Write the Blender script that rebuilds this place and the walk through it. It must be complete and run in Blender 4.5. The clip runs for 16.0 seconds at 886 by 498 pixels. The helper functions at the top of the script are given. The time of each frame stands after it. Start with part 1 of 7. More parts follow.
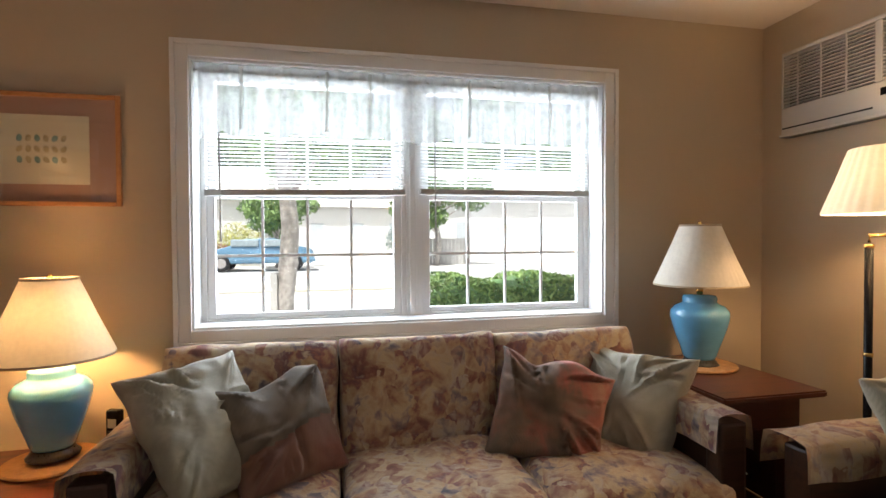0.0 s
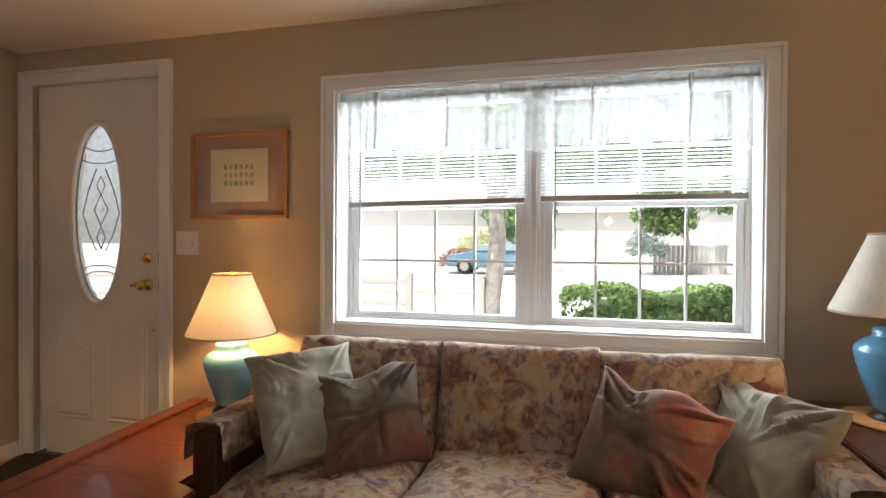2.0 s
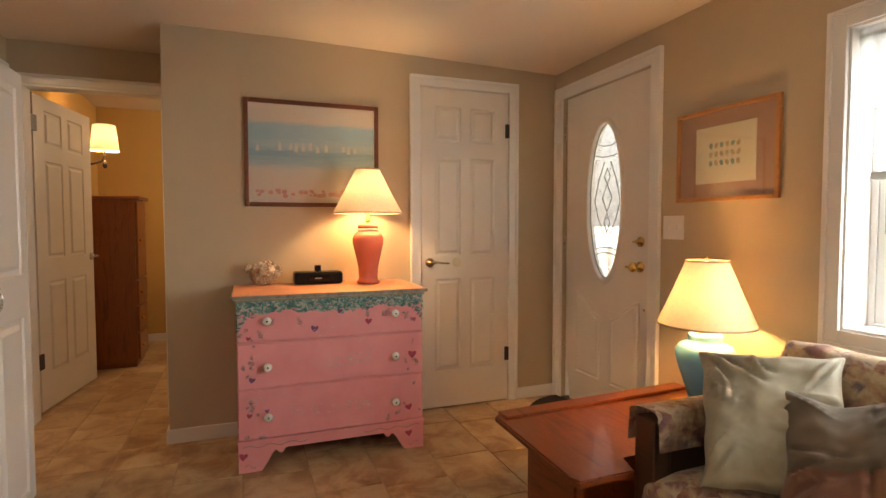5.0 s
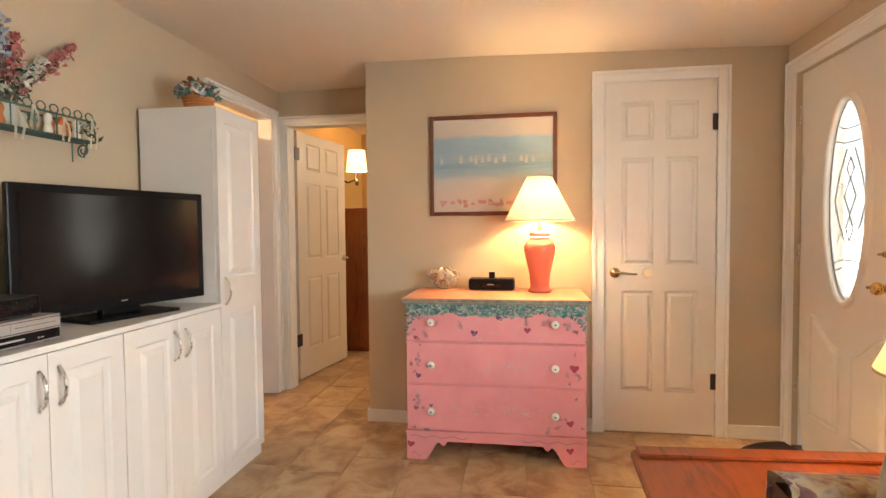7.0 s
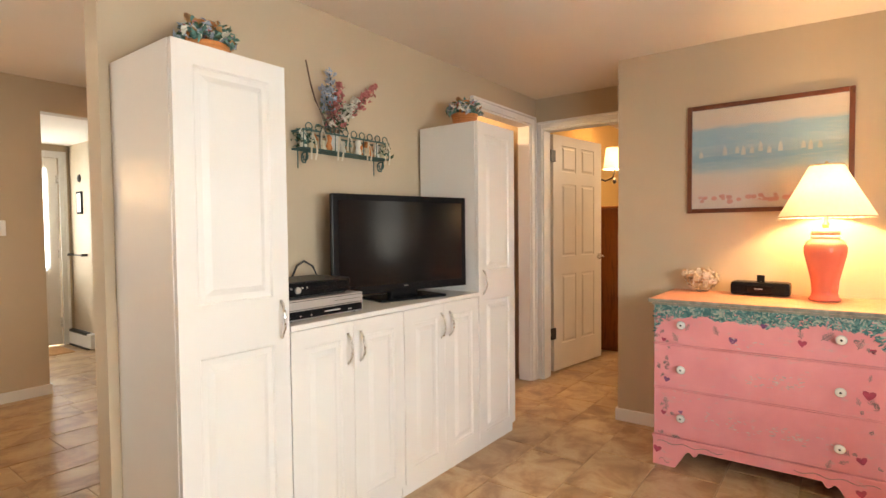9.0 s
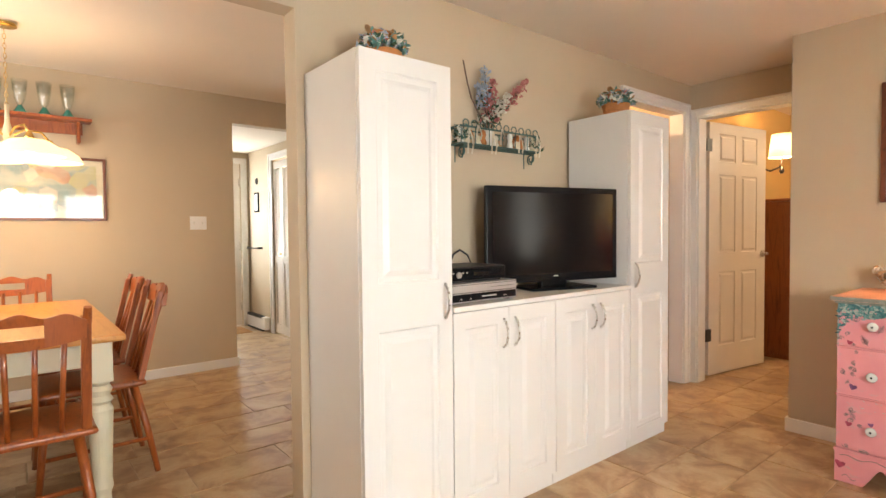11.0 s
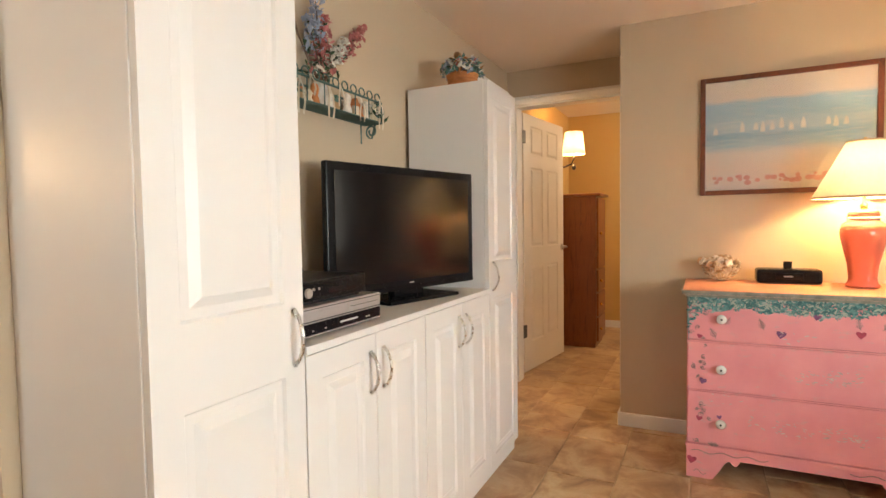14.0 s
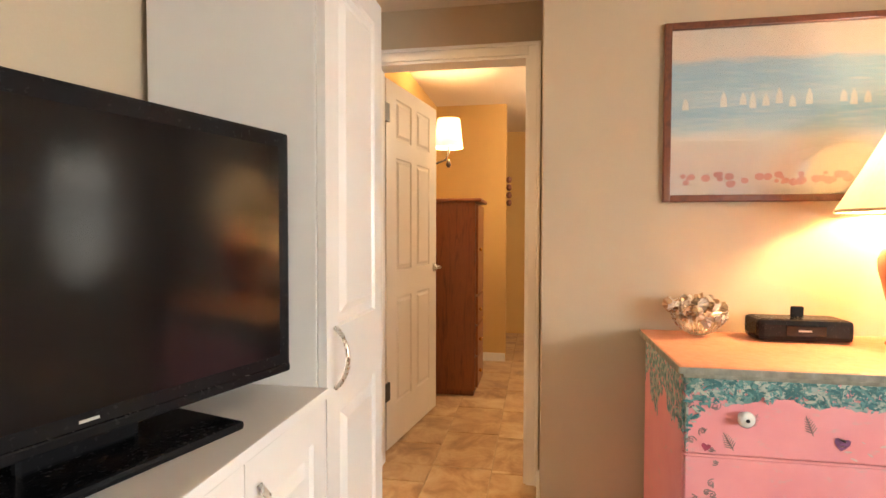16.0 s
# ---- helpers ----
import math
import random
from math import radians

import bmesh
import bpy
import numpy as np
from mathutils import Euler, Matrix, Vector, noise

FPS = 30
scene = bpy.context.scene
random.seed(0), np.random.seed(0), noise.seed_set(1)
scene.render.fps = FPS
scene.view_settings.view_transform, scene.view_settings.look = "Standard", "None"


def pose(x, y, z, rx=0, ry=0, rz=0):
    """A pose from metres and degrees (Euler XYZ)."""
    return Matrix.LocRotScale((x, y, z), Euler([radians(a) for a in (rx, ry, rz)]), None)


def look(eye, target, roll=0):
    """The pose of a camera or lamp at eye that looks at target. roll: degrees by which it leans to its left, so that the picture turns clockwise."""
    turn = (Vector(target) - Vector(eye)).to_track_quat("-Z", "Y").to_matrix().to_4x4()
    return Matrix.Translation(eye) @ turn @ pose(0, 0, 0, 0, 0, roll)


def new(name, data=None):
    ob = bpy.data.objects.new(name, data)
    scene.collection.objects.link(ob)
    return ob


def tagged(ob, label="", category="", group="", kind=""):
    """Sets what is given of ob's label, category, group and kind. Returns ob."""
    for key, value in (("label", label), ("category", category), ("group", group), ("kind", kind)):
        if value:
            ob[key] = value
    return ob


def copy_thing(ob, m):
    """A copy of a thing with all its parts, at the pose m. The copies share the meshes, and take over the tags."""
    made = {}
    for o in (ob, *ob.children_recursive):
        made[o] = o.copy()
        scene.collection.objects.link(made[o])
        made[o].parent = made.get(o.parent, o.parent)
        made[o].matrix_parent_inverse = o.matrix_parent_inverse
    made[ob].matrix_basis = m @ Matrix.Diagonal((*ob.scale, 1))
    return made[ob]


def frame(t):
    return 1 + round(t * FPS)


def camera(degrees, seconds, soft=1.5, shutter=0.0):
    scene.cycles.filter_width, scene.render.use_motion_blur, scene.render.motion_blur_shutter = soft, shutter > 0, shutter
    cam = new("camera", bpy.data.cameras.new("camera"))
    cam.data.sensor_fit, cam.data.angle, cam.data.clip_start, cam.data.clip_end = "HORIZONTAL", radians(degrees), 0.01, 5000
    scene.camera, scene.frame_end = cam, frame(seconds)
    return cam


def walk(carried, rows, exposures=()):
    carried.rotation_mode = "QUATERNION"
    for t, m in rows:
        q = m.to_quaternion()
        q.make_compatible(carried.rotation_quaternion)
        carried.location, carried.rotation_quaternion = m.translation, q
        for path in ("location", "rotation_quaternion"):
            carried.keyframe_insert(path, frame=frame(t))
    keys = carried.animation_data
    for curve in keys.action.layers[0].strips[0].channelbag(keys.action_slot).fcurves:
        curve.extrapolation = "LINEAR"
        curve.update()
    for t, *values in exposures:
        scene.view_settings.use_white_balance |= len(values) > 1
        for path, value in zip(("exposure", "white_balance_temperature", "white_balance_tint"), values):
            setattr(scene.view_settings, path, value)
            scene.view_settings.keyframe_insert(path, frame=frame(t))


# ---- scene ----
# exposure as the carried camera set it
EXPOSURES = [(0.0, 0.53, 6300, 10), (3.0, 0.62, 6900, 10), (4.5, 0.88, 8000, 12), (7.0, 2.06, 7000, 8), (8.5, 2.05, 7200, 8), (10.0, 2.18, 6900, 8), (12.5, 2.24, 6950, 8), (13.5, 2.12, 7000, 8), (15.0, 1.98, 7200, 8), (16.0, 2.44, 7000, 8)]
cam = camera(79.8, 16.0)
PATH = [
    (0, (0.58, 0.666, 1.163), (1.02, 2.616, 1.122), -0.3),
    (0.5, (0.759, 0.693, 1.155), (0.985, 2.681, 1.158), -0.2),
    (1, (0.927, 0.708, 1.159), (0.92, 2.707, 1.17), -0.2),
    (1.5, (1.046, 0.7, 1.179), (0.82, 2.687, 1.165), -0.0),
    (2, (1.152, 0.65, 1.174), (0.672, 2.591, 1.153), 0.3),
    (2.5, (1.228, 0.614, 1.162), (0.474, 2.467, 1.139), 0.4),
    (3, (1.279, 0.661, 1.165), (0.229, 2.364, 1.141), 0.4),
    (3.5, (1.309, 0.678, 1.164), (-0.016, 2.176, 1.141), 0.4),
    (4, (1.322, 0.736, 1.18), (-0.249, 1.973, 1.131), 0.3),
    (4.5, (1.336, 0.814, 1.179), (-0.414, 1.781, 1.107), 0.2),
    (4.7, (1.34, 0.848, 1.18), (-0.464, 1.709, 1.099), 0.1),
    (7, (1.392, 1.485, 1.209), (-0.584, 1.183, 1.134), -0.5),
    (7.5, (1.381, 1.554, 1.216), (-0.547, 1.026, 1.14), -0.6),
    (8, (1.392, 1.614, 1.217), (-0.452, 0.843, 1.14), -0.6),
    (8.5, (1.428, 1.622, 1.217), (-0.312, 0.638, 1.142), -0.6),
    (9, (1.487, 1.632, 1.206), (-0.11, 0.431, 1.136), -0.6),
    (9.5, (1.542, 1.648, 1.2), (0.093, 0.271, 1.122), -0.6),
    (10, (1.593, 1.657, 1.18), (0.282, 0.149, 1.096), -0.5),
    (10.2, (1.616, 1.659, 1.169), (0.354, 0.109, 1.086), -0.4),
    (12.3, (1.605, 1.378, 1.161), (0.309, -0.144, 1.134), -0.7),
    (12.5, (1.576, 1.33, 1.167), (0.214, -0.135, 1.142), -0.6),
    (13, (1.531, 1.208, 1.173), (-0.004, -0.074, 1.145), -0.7),
    (13.5, (1.436, 1.082, 1.163), (-0.239, -0.01, 1.103), -0.7),
    (14, (1.301, 0.924, 1.158), (-0.495, 0.05, 1.067), -0.9),
    (14.5, (1.108, 0.779, 1.165), (-0.771, 0.102, 1.053), -0.6),
    (15, (0.86, 0.663, 1.169), (-1.072, 0.156, 1.059), -0.3),
    (15.5, (0.511, 0.582, 1.18), (-1.444, 0.17, 1.082), 0.1),
    (16, (0.114, 0.499, 1.188), (-1.855, 0.15, 1.122), 0.1),
]
walk(cam, [(t, look(eye, target, roll)) for t, eye, target, roll in PATH], EXPOSURES)

# ---- daylight and lamps ----
world = bpy.data.worlds.new("sky")
scene.world = world
world.use_nodes = True
wn = world.node_tree.nodes
sky = wn.new("ShaderNodeTexSky")
sky.sky_type, sky.sun_disc = "NISHITA", False
sky.dust_density, sky.air_density = 7.0, 1.0
sky.sun_elevation, sky.sun_rotation = radians(64), radians(205)
haze = wn.new("ShaderNodeMix")     # thin bright haze over the whole sky
haze.data_type = "RGBA"
haze.inputs[0].default_value = 0.45
haze.inputs[7].default_value = (3.9, 4.0, 4.1, 1)
world.node_tree.links.new(sky.outputs[0], haze.inputs[6])
world.node_tree.links.new(haze.outputs[2], wn["Background"].inputs[0])
wn["Background"].inputs[1].default_value = 0.15


def lamp(name, kind, energy, color, m, size=0.05, size_y=None, spread=None):
    data = bpy.data.lights.new(name, kind)
    data.energy, data.color = energy, color
    if kind == "AREA":
        data.shape, data.size, data.size_y = "RECTANGLE", size, size_y or size
        if spread:
            data.spread = radians(spread)
    elif kind == "SUN":
        data.angle = radians(size)
    else:
        data.shadow_soft_size = size
    ob = new(name, data)
    ob.matrix_world = m
    return ob


WARM = (1.0, 0.65, 0.35)
DAY = (0.86, 0.93, 1.0)
lamp("sun", "SUN", 5.0, (1.0, 0.96, 0.9), pose(0, 0, 20, 26, 0, -25), size=0.6)
lamp("window_daylight", "AREA", 36, DAY, pose(0.97, 3.16, 1.36, -90, 0, 0), 1.7, 1.0)
# added fill from the east, set in a window that is never seen
lamp("dining_side_fill", "AREA", 5.5, DAY, pose(2.80, -1.8, 1.45, 0, 90, 0), 1.0, 1.1)
lamp("back_door_daylight", "AREA", 14, DAY, pose(-0.21, -5.24, 1.38, 90, 0, 0), 0.56, 1.0)
lamp("bulb_end_table", "POINT", 7.5, (1.0, 0.56, 0.24), pose(-0.33, 2.72, 0.88), 0.04)
lamp("bulb_dresser", "POINT", 5.8, WARM, pose(-1.62, 1.572, 1.37), 0.04)
lamp("bulb_floor_lamp", "POINT", 9.5, WARM, pose(2.451, 2.077, 1.34), 0.04)
lamp("bulb_sconce", "POINT", 5.0, WARM, pose(-3.60, -0.120, 1.88), 0.03)
# added fill to brighten the bedroom; no fixture belongs to it
lamp("bedroom_fill", "POINT", 11, (1.0, 0.78, 0.55), pose(-4.0, 1.2, 2.0), 0.1)
lamp("bulb_bathroom", "POINT", 11, WARM, pose(-1.6, -1.2, 2.0), 0.06)
lamp("bulb_chandelier", "POINT", 3.8, WARM, pose(1.62, -2.25, 1.50), 0.05)


# ---- materials ----
def nodes_of(name):
    m = bpy.data.materials.new(name)
    m.use_nodes = True
    nt = m.node_tree
    return m, nt, nt.nodes["Principled BSDF"]


def coords(nt, kind="Object", scale=(1, 1, 1)):
    tc = nt.nodes.new("ShaderNodeTexCoord")
    mp = nt.nodes.new("ShaderNodeMapping")
    mp.inputs["Scale"].default_value = scale
    nt.links.new(tc.outputs[kind], mp.inputs[0])
    return mp.outputs[0]


def noise_tex(nt, vec, scale, detail=4, rough=0.55, distortion=0.0):
    n = nt.nodes.new("ShaderNodeTexNoise")
    n.inputs["Scale"].default_value = scale
    n.inputs["Detail"].default_value = detail
    n.inputs["Roughness"].default_value = rough
    n.inputs["Distortion"].default_value = distortion
    nt.links.new(vec, n.inputs["Vector"])
    return n.outputs["Fac"]


def ramp(nt, fac, stops, mode="LINEAR"):
    r = nt.nodes.new("ShaderNodeValToRGB")
    r.color_ramp.interpolation = mode
    el = r.color_ramp.elements
    while len(el) < len(stops):
        el.new(0.5)
    for e, (p, c) in zip(el, stops):
        e.position, e.color = p, (*c, 1)
    nt.links.new(fac, r.inputs[0])
    return r.outputs[0]


def mix(nt, fac, a, b, mode="MIX"):
    n = nt.nodes.new("ShaderNodeMix")
    n.data_type, n.blend_type = "RGBA", mode
    for sock, v in ((n.inputs[0], fac), (n.inputs[6], a), (n.inputs[7], b)):
        if isinstance(v, (int, float)):
            sock.default_value = v
        elif isinstance(v, tuple):
            sock.default_value = (*v, 1)
        else:
            nt.links.new(v, sock)
    return n.outputs[2]


def math_node(nt, op, a, b=0.5, c=None):
    n = nt.nodes.new("ShaderNodeMath")
    n.operation = op
    for i, v in enumerate((a, b, c)):
        if v is None:
            continue
        if isinstance(v, (int, float)):
            n.inputs[i].default_value = v
        else:
            nt.links.new(v, n.inputs[i])
    return n.outputs[0]


def bump(nt, bsdf, height, strength=0.2, distance=0.002):
    b = nt.nodes.new("ShaderNodeBump")
    b.inputs["Strength"].default_value = strength
    b.inputs["Distance"].default_value = distance
    nt.links.new(height, b.inputs["Height"])
    nt.links.new(b.outputs[0], bsdf.inputs["Normal"])


def plain(name, color, rough=0.5, metal=0.0, vary=0.08, scale=6.0, fine=120.0, relief=0.08, coat=0.0, trans=0.0):
    """Colour with slow and fine variation and a slight relief."""
    m, nt, b = nodes_of(name)
    v = coords(nt)
    big = noise_tex(nt, v, scale, 3)
    small = noise_tex(nt, v, fine, 3)
    lo = tuple(c * (1 - vary) for c in color)
    hi = tuple(min(1, c * (1 + vary)) for c in color)
    col = ramp(nt, big, [(0.3, lo), (0.7, hi)])
    col = mix(nt, math_node(nt, "MULTIPLY", small, vary * 1.5), col, lo)
    nt.links.new(col, b.inputs["Base Color"])
    rr = ramp(nt, small, [(0.3, (max(0.02, rough * 0.85),) * 3), (0.7, (min(1, rough * 1.15),) * 3)])
    nt.links.new(rr, b.inputs["Roughness"])
    b.inputs["Metallic"].default_value = metal
    b.inputs["Coat Weight"].default_value = coat
    b.inputs["Transmission Weight"].default_value = trans
    bump(nt, b, small, relief, 0.001)
    return m


def wood(name, dark, light, scale=(1.2, 12, 12), rough=0.35, coat=0.25):
    m, nt, b = nodes_of(name)
    v = coords(nt, scale=scale)
    g = noise_tex(nt, v, 3.0, 6, 0.6, 1.2)
    f = noise_tex(nt, coords(nt, scale=(scale[0] * 2, scale[1] * 8, scale[2] * 8)), 4.0, 3)
    col = ramp(nt, g, [(0.3, dark), (0.52, light), (0.75, tuple(0.5 * (a + c) for a, c in zip(dark, light)))])
    col = mix(nt, math_node(nt, "MULTIPLY", f, 0.35), col, dark)
    nt.links.new(col, b.inputs["Base Color"])
    b.inputs["Roughness"].default_value = rough
    b.inputs["Coat Weight"].default_value = coat
    bump(nt, b, f, 0.12, 0.001)
    return m


def floral(name, palette, scale=9.0, rough=0.9, patchy=0.0):
    """Woven upholstery with soft, watery patches of several dyes."""
    m, nt, b = nodes_of(name)
    v = coords(nt)
    n1 = noise_tex(nt, coords(nt, scale=(1.0, 1.0, 0.7)), scale, 5, 0.6, 0.5)
    n2 = noise_tex(nt, v, scale * 1.4, 5, 0.6, 0.4)
    vo = nt.nodes.new("ShaderNodeTexVoronoi")
    vo.inputs["Scale"].default_value = scale * 2.3
    wob = nt.nodes.new("ShaderNodeTexNoise")
    wob.inputs["Scale"].default_value = 14
    wob.inputs["Detail"].default_value = 4
    nt.links.new(v, wob.inputs["Vector"])
    shift = nt.nodes.new("ShaderNodeVectorMath")
    shift.operation = "MULTIPLY_ADD"
    shift.inputs[1].default_value = (0.075, 0.075, 0.075)
    nt.links.new(wob.outputs["Color"], shift.inputs[0])
    nt.links.new(coords(nt, scale=(1.0, 1.0, 0.75)), shift.inputs[2])
    nt.links.new(shift.outputs[0], vo.inputs["Vector"])
    cell = nt.nodes.new("ShaderNodeSeparateColor")
    nt.links.new(vo.outputs["Color"], cell.inputs[0])
    n1 = math_node(nt, "ADD", math_node(nt, "MULTIPLY", n1, 1 - patchy), math_node(nt, "MULTIPLY", cell.outputs[0], patchy))
    n2 = math_node(nt, "ADD", math_node(nt, "MULTIPLY", n2, 1 - patchy), math_node(nt, "MULTIPLY", cell.outputs[1], patchy))
    c1 = ramp(nt, n1, [(p, c) for p, c in palette[0]])
    c2 = ramp(nt, n2, [(p, c) for p, c in palette[1]])
    sel = ramp(nt, noise_tex(nt, coords(nt, scale=(1, 1, 1.3)), scale * 0.8, 3, 0.5, 0.5), [(0.44, (0, 0, 0)), (0.56, (1, 1, 1))])
    col = mix(nt, sel, c1, c2)
    w = nt.nodes.new("ShaderNodeTexWave")
    w.inputs["Scale"].default_value = 130
    w.inputs["Distortion"].default_value = 2
    nt.links.new(v, w.inputs["Vector"])
    col = mix(nt, 0.12, col, w.outputs["Color"], "MULTIPLY")
    nt.links.new(col, b.inputs["Base Color"])
    b.inputs["Roughness"].default_value = rough
    b.inputs["Sheen Weight"].default_value = 0.15
    bump(nt, b, math_node(nt, "ADD", w.outputs["Fac"], math_node(nt, "MULTIPLY", noise_tex(nt, v, 45, 5, 0.65), 3.0)), 0.35, 0.0015)
    return m


M = {}
M["wall"] = plain("wall paint warm beige", (0.50, 0.405, 0.29), 0.75, vary=0.04, scale=1.2, fine=260, relief=0.15)
M["ceiling"] = plain("ceiling paint", (0.75, 0.66, 0.56), 0.85, vary=0.03, scale=1.0, fine=200, relief=0.2)
M["white"] = plain("white trim paint", (0.77, 0.765, 0.755), 0.38, vary=0.03, scale=3, fine=90, relief=0.05)
M["door"] = plain("white door paint", (0.74, 0.70, 0.65), 0.42, vary=0.03, scale=3, fine=90, relief=0.06)
M["laminate"] = plain("white foil cabinet", (0.70, 0.68, 0.655), 0.35, vary=0.02, scale=2, fine=60, relief=0.03)
M["grout"] = plain("tan grout", (0.42, 0.32, 0.21), 0.9, vary=0.2, scale=8, relief=0.3)
M["brass"] = plain("polished brass", (0.80, 0.56, 0.20), 0.2, 1.0, vary=0.06)
M["bronze_nickel"] = plain("tarnished nickel", (0.38, 0.30, 0.20), 0.25, 1.0, vary=0.1)
M["nickel"] = plain("brushed nickel", (0.62, 0.60, 0.56), 0.28, 1.0, vary=0.05)
M["dark_metal"] = plain("dark bronze hinge", (0.06, 0.05, 0.045), 0.4, 0.8)
M["black"] = plain("black plastic", (0.008, 0.008, 0.009), 0.25, vary=0.2, relief=0.03)
M["black"].node_tree.nodes["Principled BSDF"].inputs["Specular IOR Level"].default_value = 0.12
M["black_matt"] = plain("matt black plastic", (0.012, 0.012, 0.013), 0.45, vary=0.2)
M["silver"] = plain("silver plastic", (0.38, 0.355, 0.335), 0.42, 0.25, vary=0.03, fine=40, relief=0.0)
M["screen"] = plain("dark glossy screen", (0.003, 0.003, 0.004), 0.13, vary=0.1, relief=0.0)
M["screen"].node_tree.nodes["Principled BSDF"].inputs["Specular IOR Level"].default_value = 0.38
M["blue_glaze"] = plain("turquoise glaze", (0.14, 0.41, 0.66), 0.12, vary=0.10, scale=9, fine=300, relief=0.03, coat=0.6)
M["pale_glaze"] = plain("pale celadon glaze", (0.42, 0.58, 0.55), 0.14, vary=0.06, coat=0.6)
M["coral_glaze"] = plain("coral glaze", (0.62, 0.15, 0.10), 0.14, vary=0.1, coat=0.6)
M["plinth"] = plain("dark lamp foot", (0.035, 0.028, 0.02), 0.3, vary=0.2)
M["cork"] = plain("cork mat", (0.50, 0.27, 0.11), 0.85, vary=0.18, scale=30, fine=200, relief=0.5)
M["cherry"] = wood("reddish brown table wood", (0.075, 0.014, 0.004), (0.22, 0.046, 0.008))
M["dark_wood"] = wood("dark sofa wood", (0.018, 0.008, 0.005), (0.05, 0.02, 0.010))
M["mahog"] = wood("dark red brown wood", (0.04, 0.011, 0.006), (0.11, 0.028, 0.012))
M["cream_plastic"] = plain("aged white plastic", (0.50, 0.48, 0.45), 0.45, vary=0.04)
M["oak"] = wood("golden dining top", (0.50, 0.20, 0.04), (0.66, 0.31, 0.075), (10, 1.2, 10))
M["chair_wood"] = wood("orange brown chair wood", (0.16, 0.032, 0.007), (0.38, 0.095, 0.018), (10, 10, 1.2))
M["frame_wood"] = wood("picture frame wood", (0.08, 0.020, 0.008), (0.17, 0.045, 0.016), (8, 8, 8))
M["frame_light"] = wood("light picture frame wood", (0.36, 0.15, 0.05), (0.50, 0.24, 0.09), (8, 8, 8))
M["chest_wood"] = wood("red oak chest", (0.15, 0.04, 0.014), (0.30, 0.095, 0.03), (10, 10, 1.0))
M["cream"] = plain("cream paint", (0.66, 0.60, 0.44), 0.45, vary=0.05)
M["terracotta"] = plain("terracotta", (0.50, 0.19, 0.06), 0.8, vary=0.15, scale=20)
M["rug"] = plain("black door mat", (0.018, 0.017, 0.016), 0.95, vary=0.3, relief=0.8)
M["green_iron"] = plain("green painted wire", (0.055, 0.125, 0.11), 0.45, 0.2)
M["bedroom_wall"] = plain("golden bedroom wall paint", (0.56, 0.36, 0.13), 0.75, vary=0.04, scale=1.2, fine=260, relief=0.15)
M["shell_tan"] = plain("tan painted wood", (0.46, 0.32, 0.18), 0.7, vary=0.2, scale=50)
M["paper"] = plain("cream paper", (0.70, 0.64, 0.50), 0.8, vary=0.03)
M["mat_pink"] = plain("mauve picture mat", (0.42, 0.255, 0.20), 0.8, vary=0.03)


def emit_mat(name, color, strength):
    m, nt, b = nodes_of(name)
    b.inputs["Base Color"].default_value = (*color, 1)
    b.inputs["Emission Color"].default_value = (*color, 1)
    b.inputs["Emission Strength"].default_value = strength
    return m


def shade_mat(name, color, pleats=0.0, glow=0.0):
    """Thin lamp-shade cloth that lets the bulb's light through; glow adds emission in place of that light."""
    m, nt, b = nodes_of(name)
    v = coords(nt)
    f = noise_tex(nt, v, 60, 3)
    col = ramp(nt, f, [(0.3, tuple(c * 0.92 for c in color)), (0.7, color)])
    nt.links.new(col, b.inputs["Base Color"])
    b.inputs["Roughness"].default_value = 0.9
    tr = nt.nodes.new("ShaderNodeBsdfTranslucent")
    nt.links.new(col, tr.inputs["Color"])
    ms = nt.nodes.new("ShaderNodeMixShader")
    ms.inputs[0].default_value = 0.08
    nt.links.new(b.outputs[0], ms.inputs[1])
    nt.links.new(tr.outputs[0], ms.inputs[2])
    nt.links.new(ms.outputs[0], nt.nodes["Material Output"].inputs[0])
    if glow:
        b.inputs["Emission Color"].default_value = (1.0, 0.66, 0.33, 1)
        b.inputs["Emission Strength"].default_value = glow
    return m


def glass_mat(name, tint=(1, 1, 1), rough=0.0, alpha=0.10):
    m, nt, b = nodes_of(name)
    tr = nt.nodes.new("ShaderNodeBsdfTransparent")
    tr.inputs[0].default_value = (*tint, 1)
    gl = nt.nodes.new("ShaderNodeBsdfGlossy")
    gl.inputs["Roughness"].default_value = rough
    ms = nt.nodes.new("ShaderNodeMixShader")
    ms.inputs[0].default_value = alpha
    nt.links.new(tr.outputs[0], ms.inputs[1])
    nt.links.new(gl.outputs[0], ms.inputs[2])
    nt.links.new(ms.outputs[0], nt.nodes["Material Output"].inputs[0])
    return m


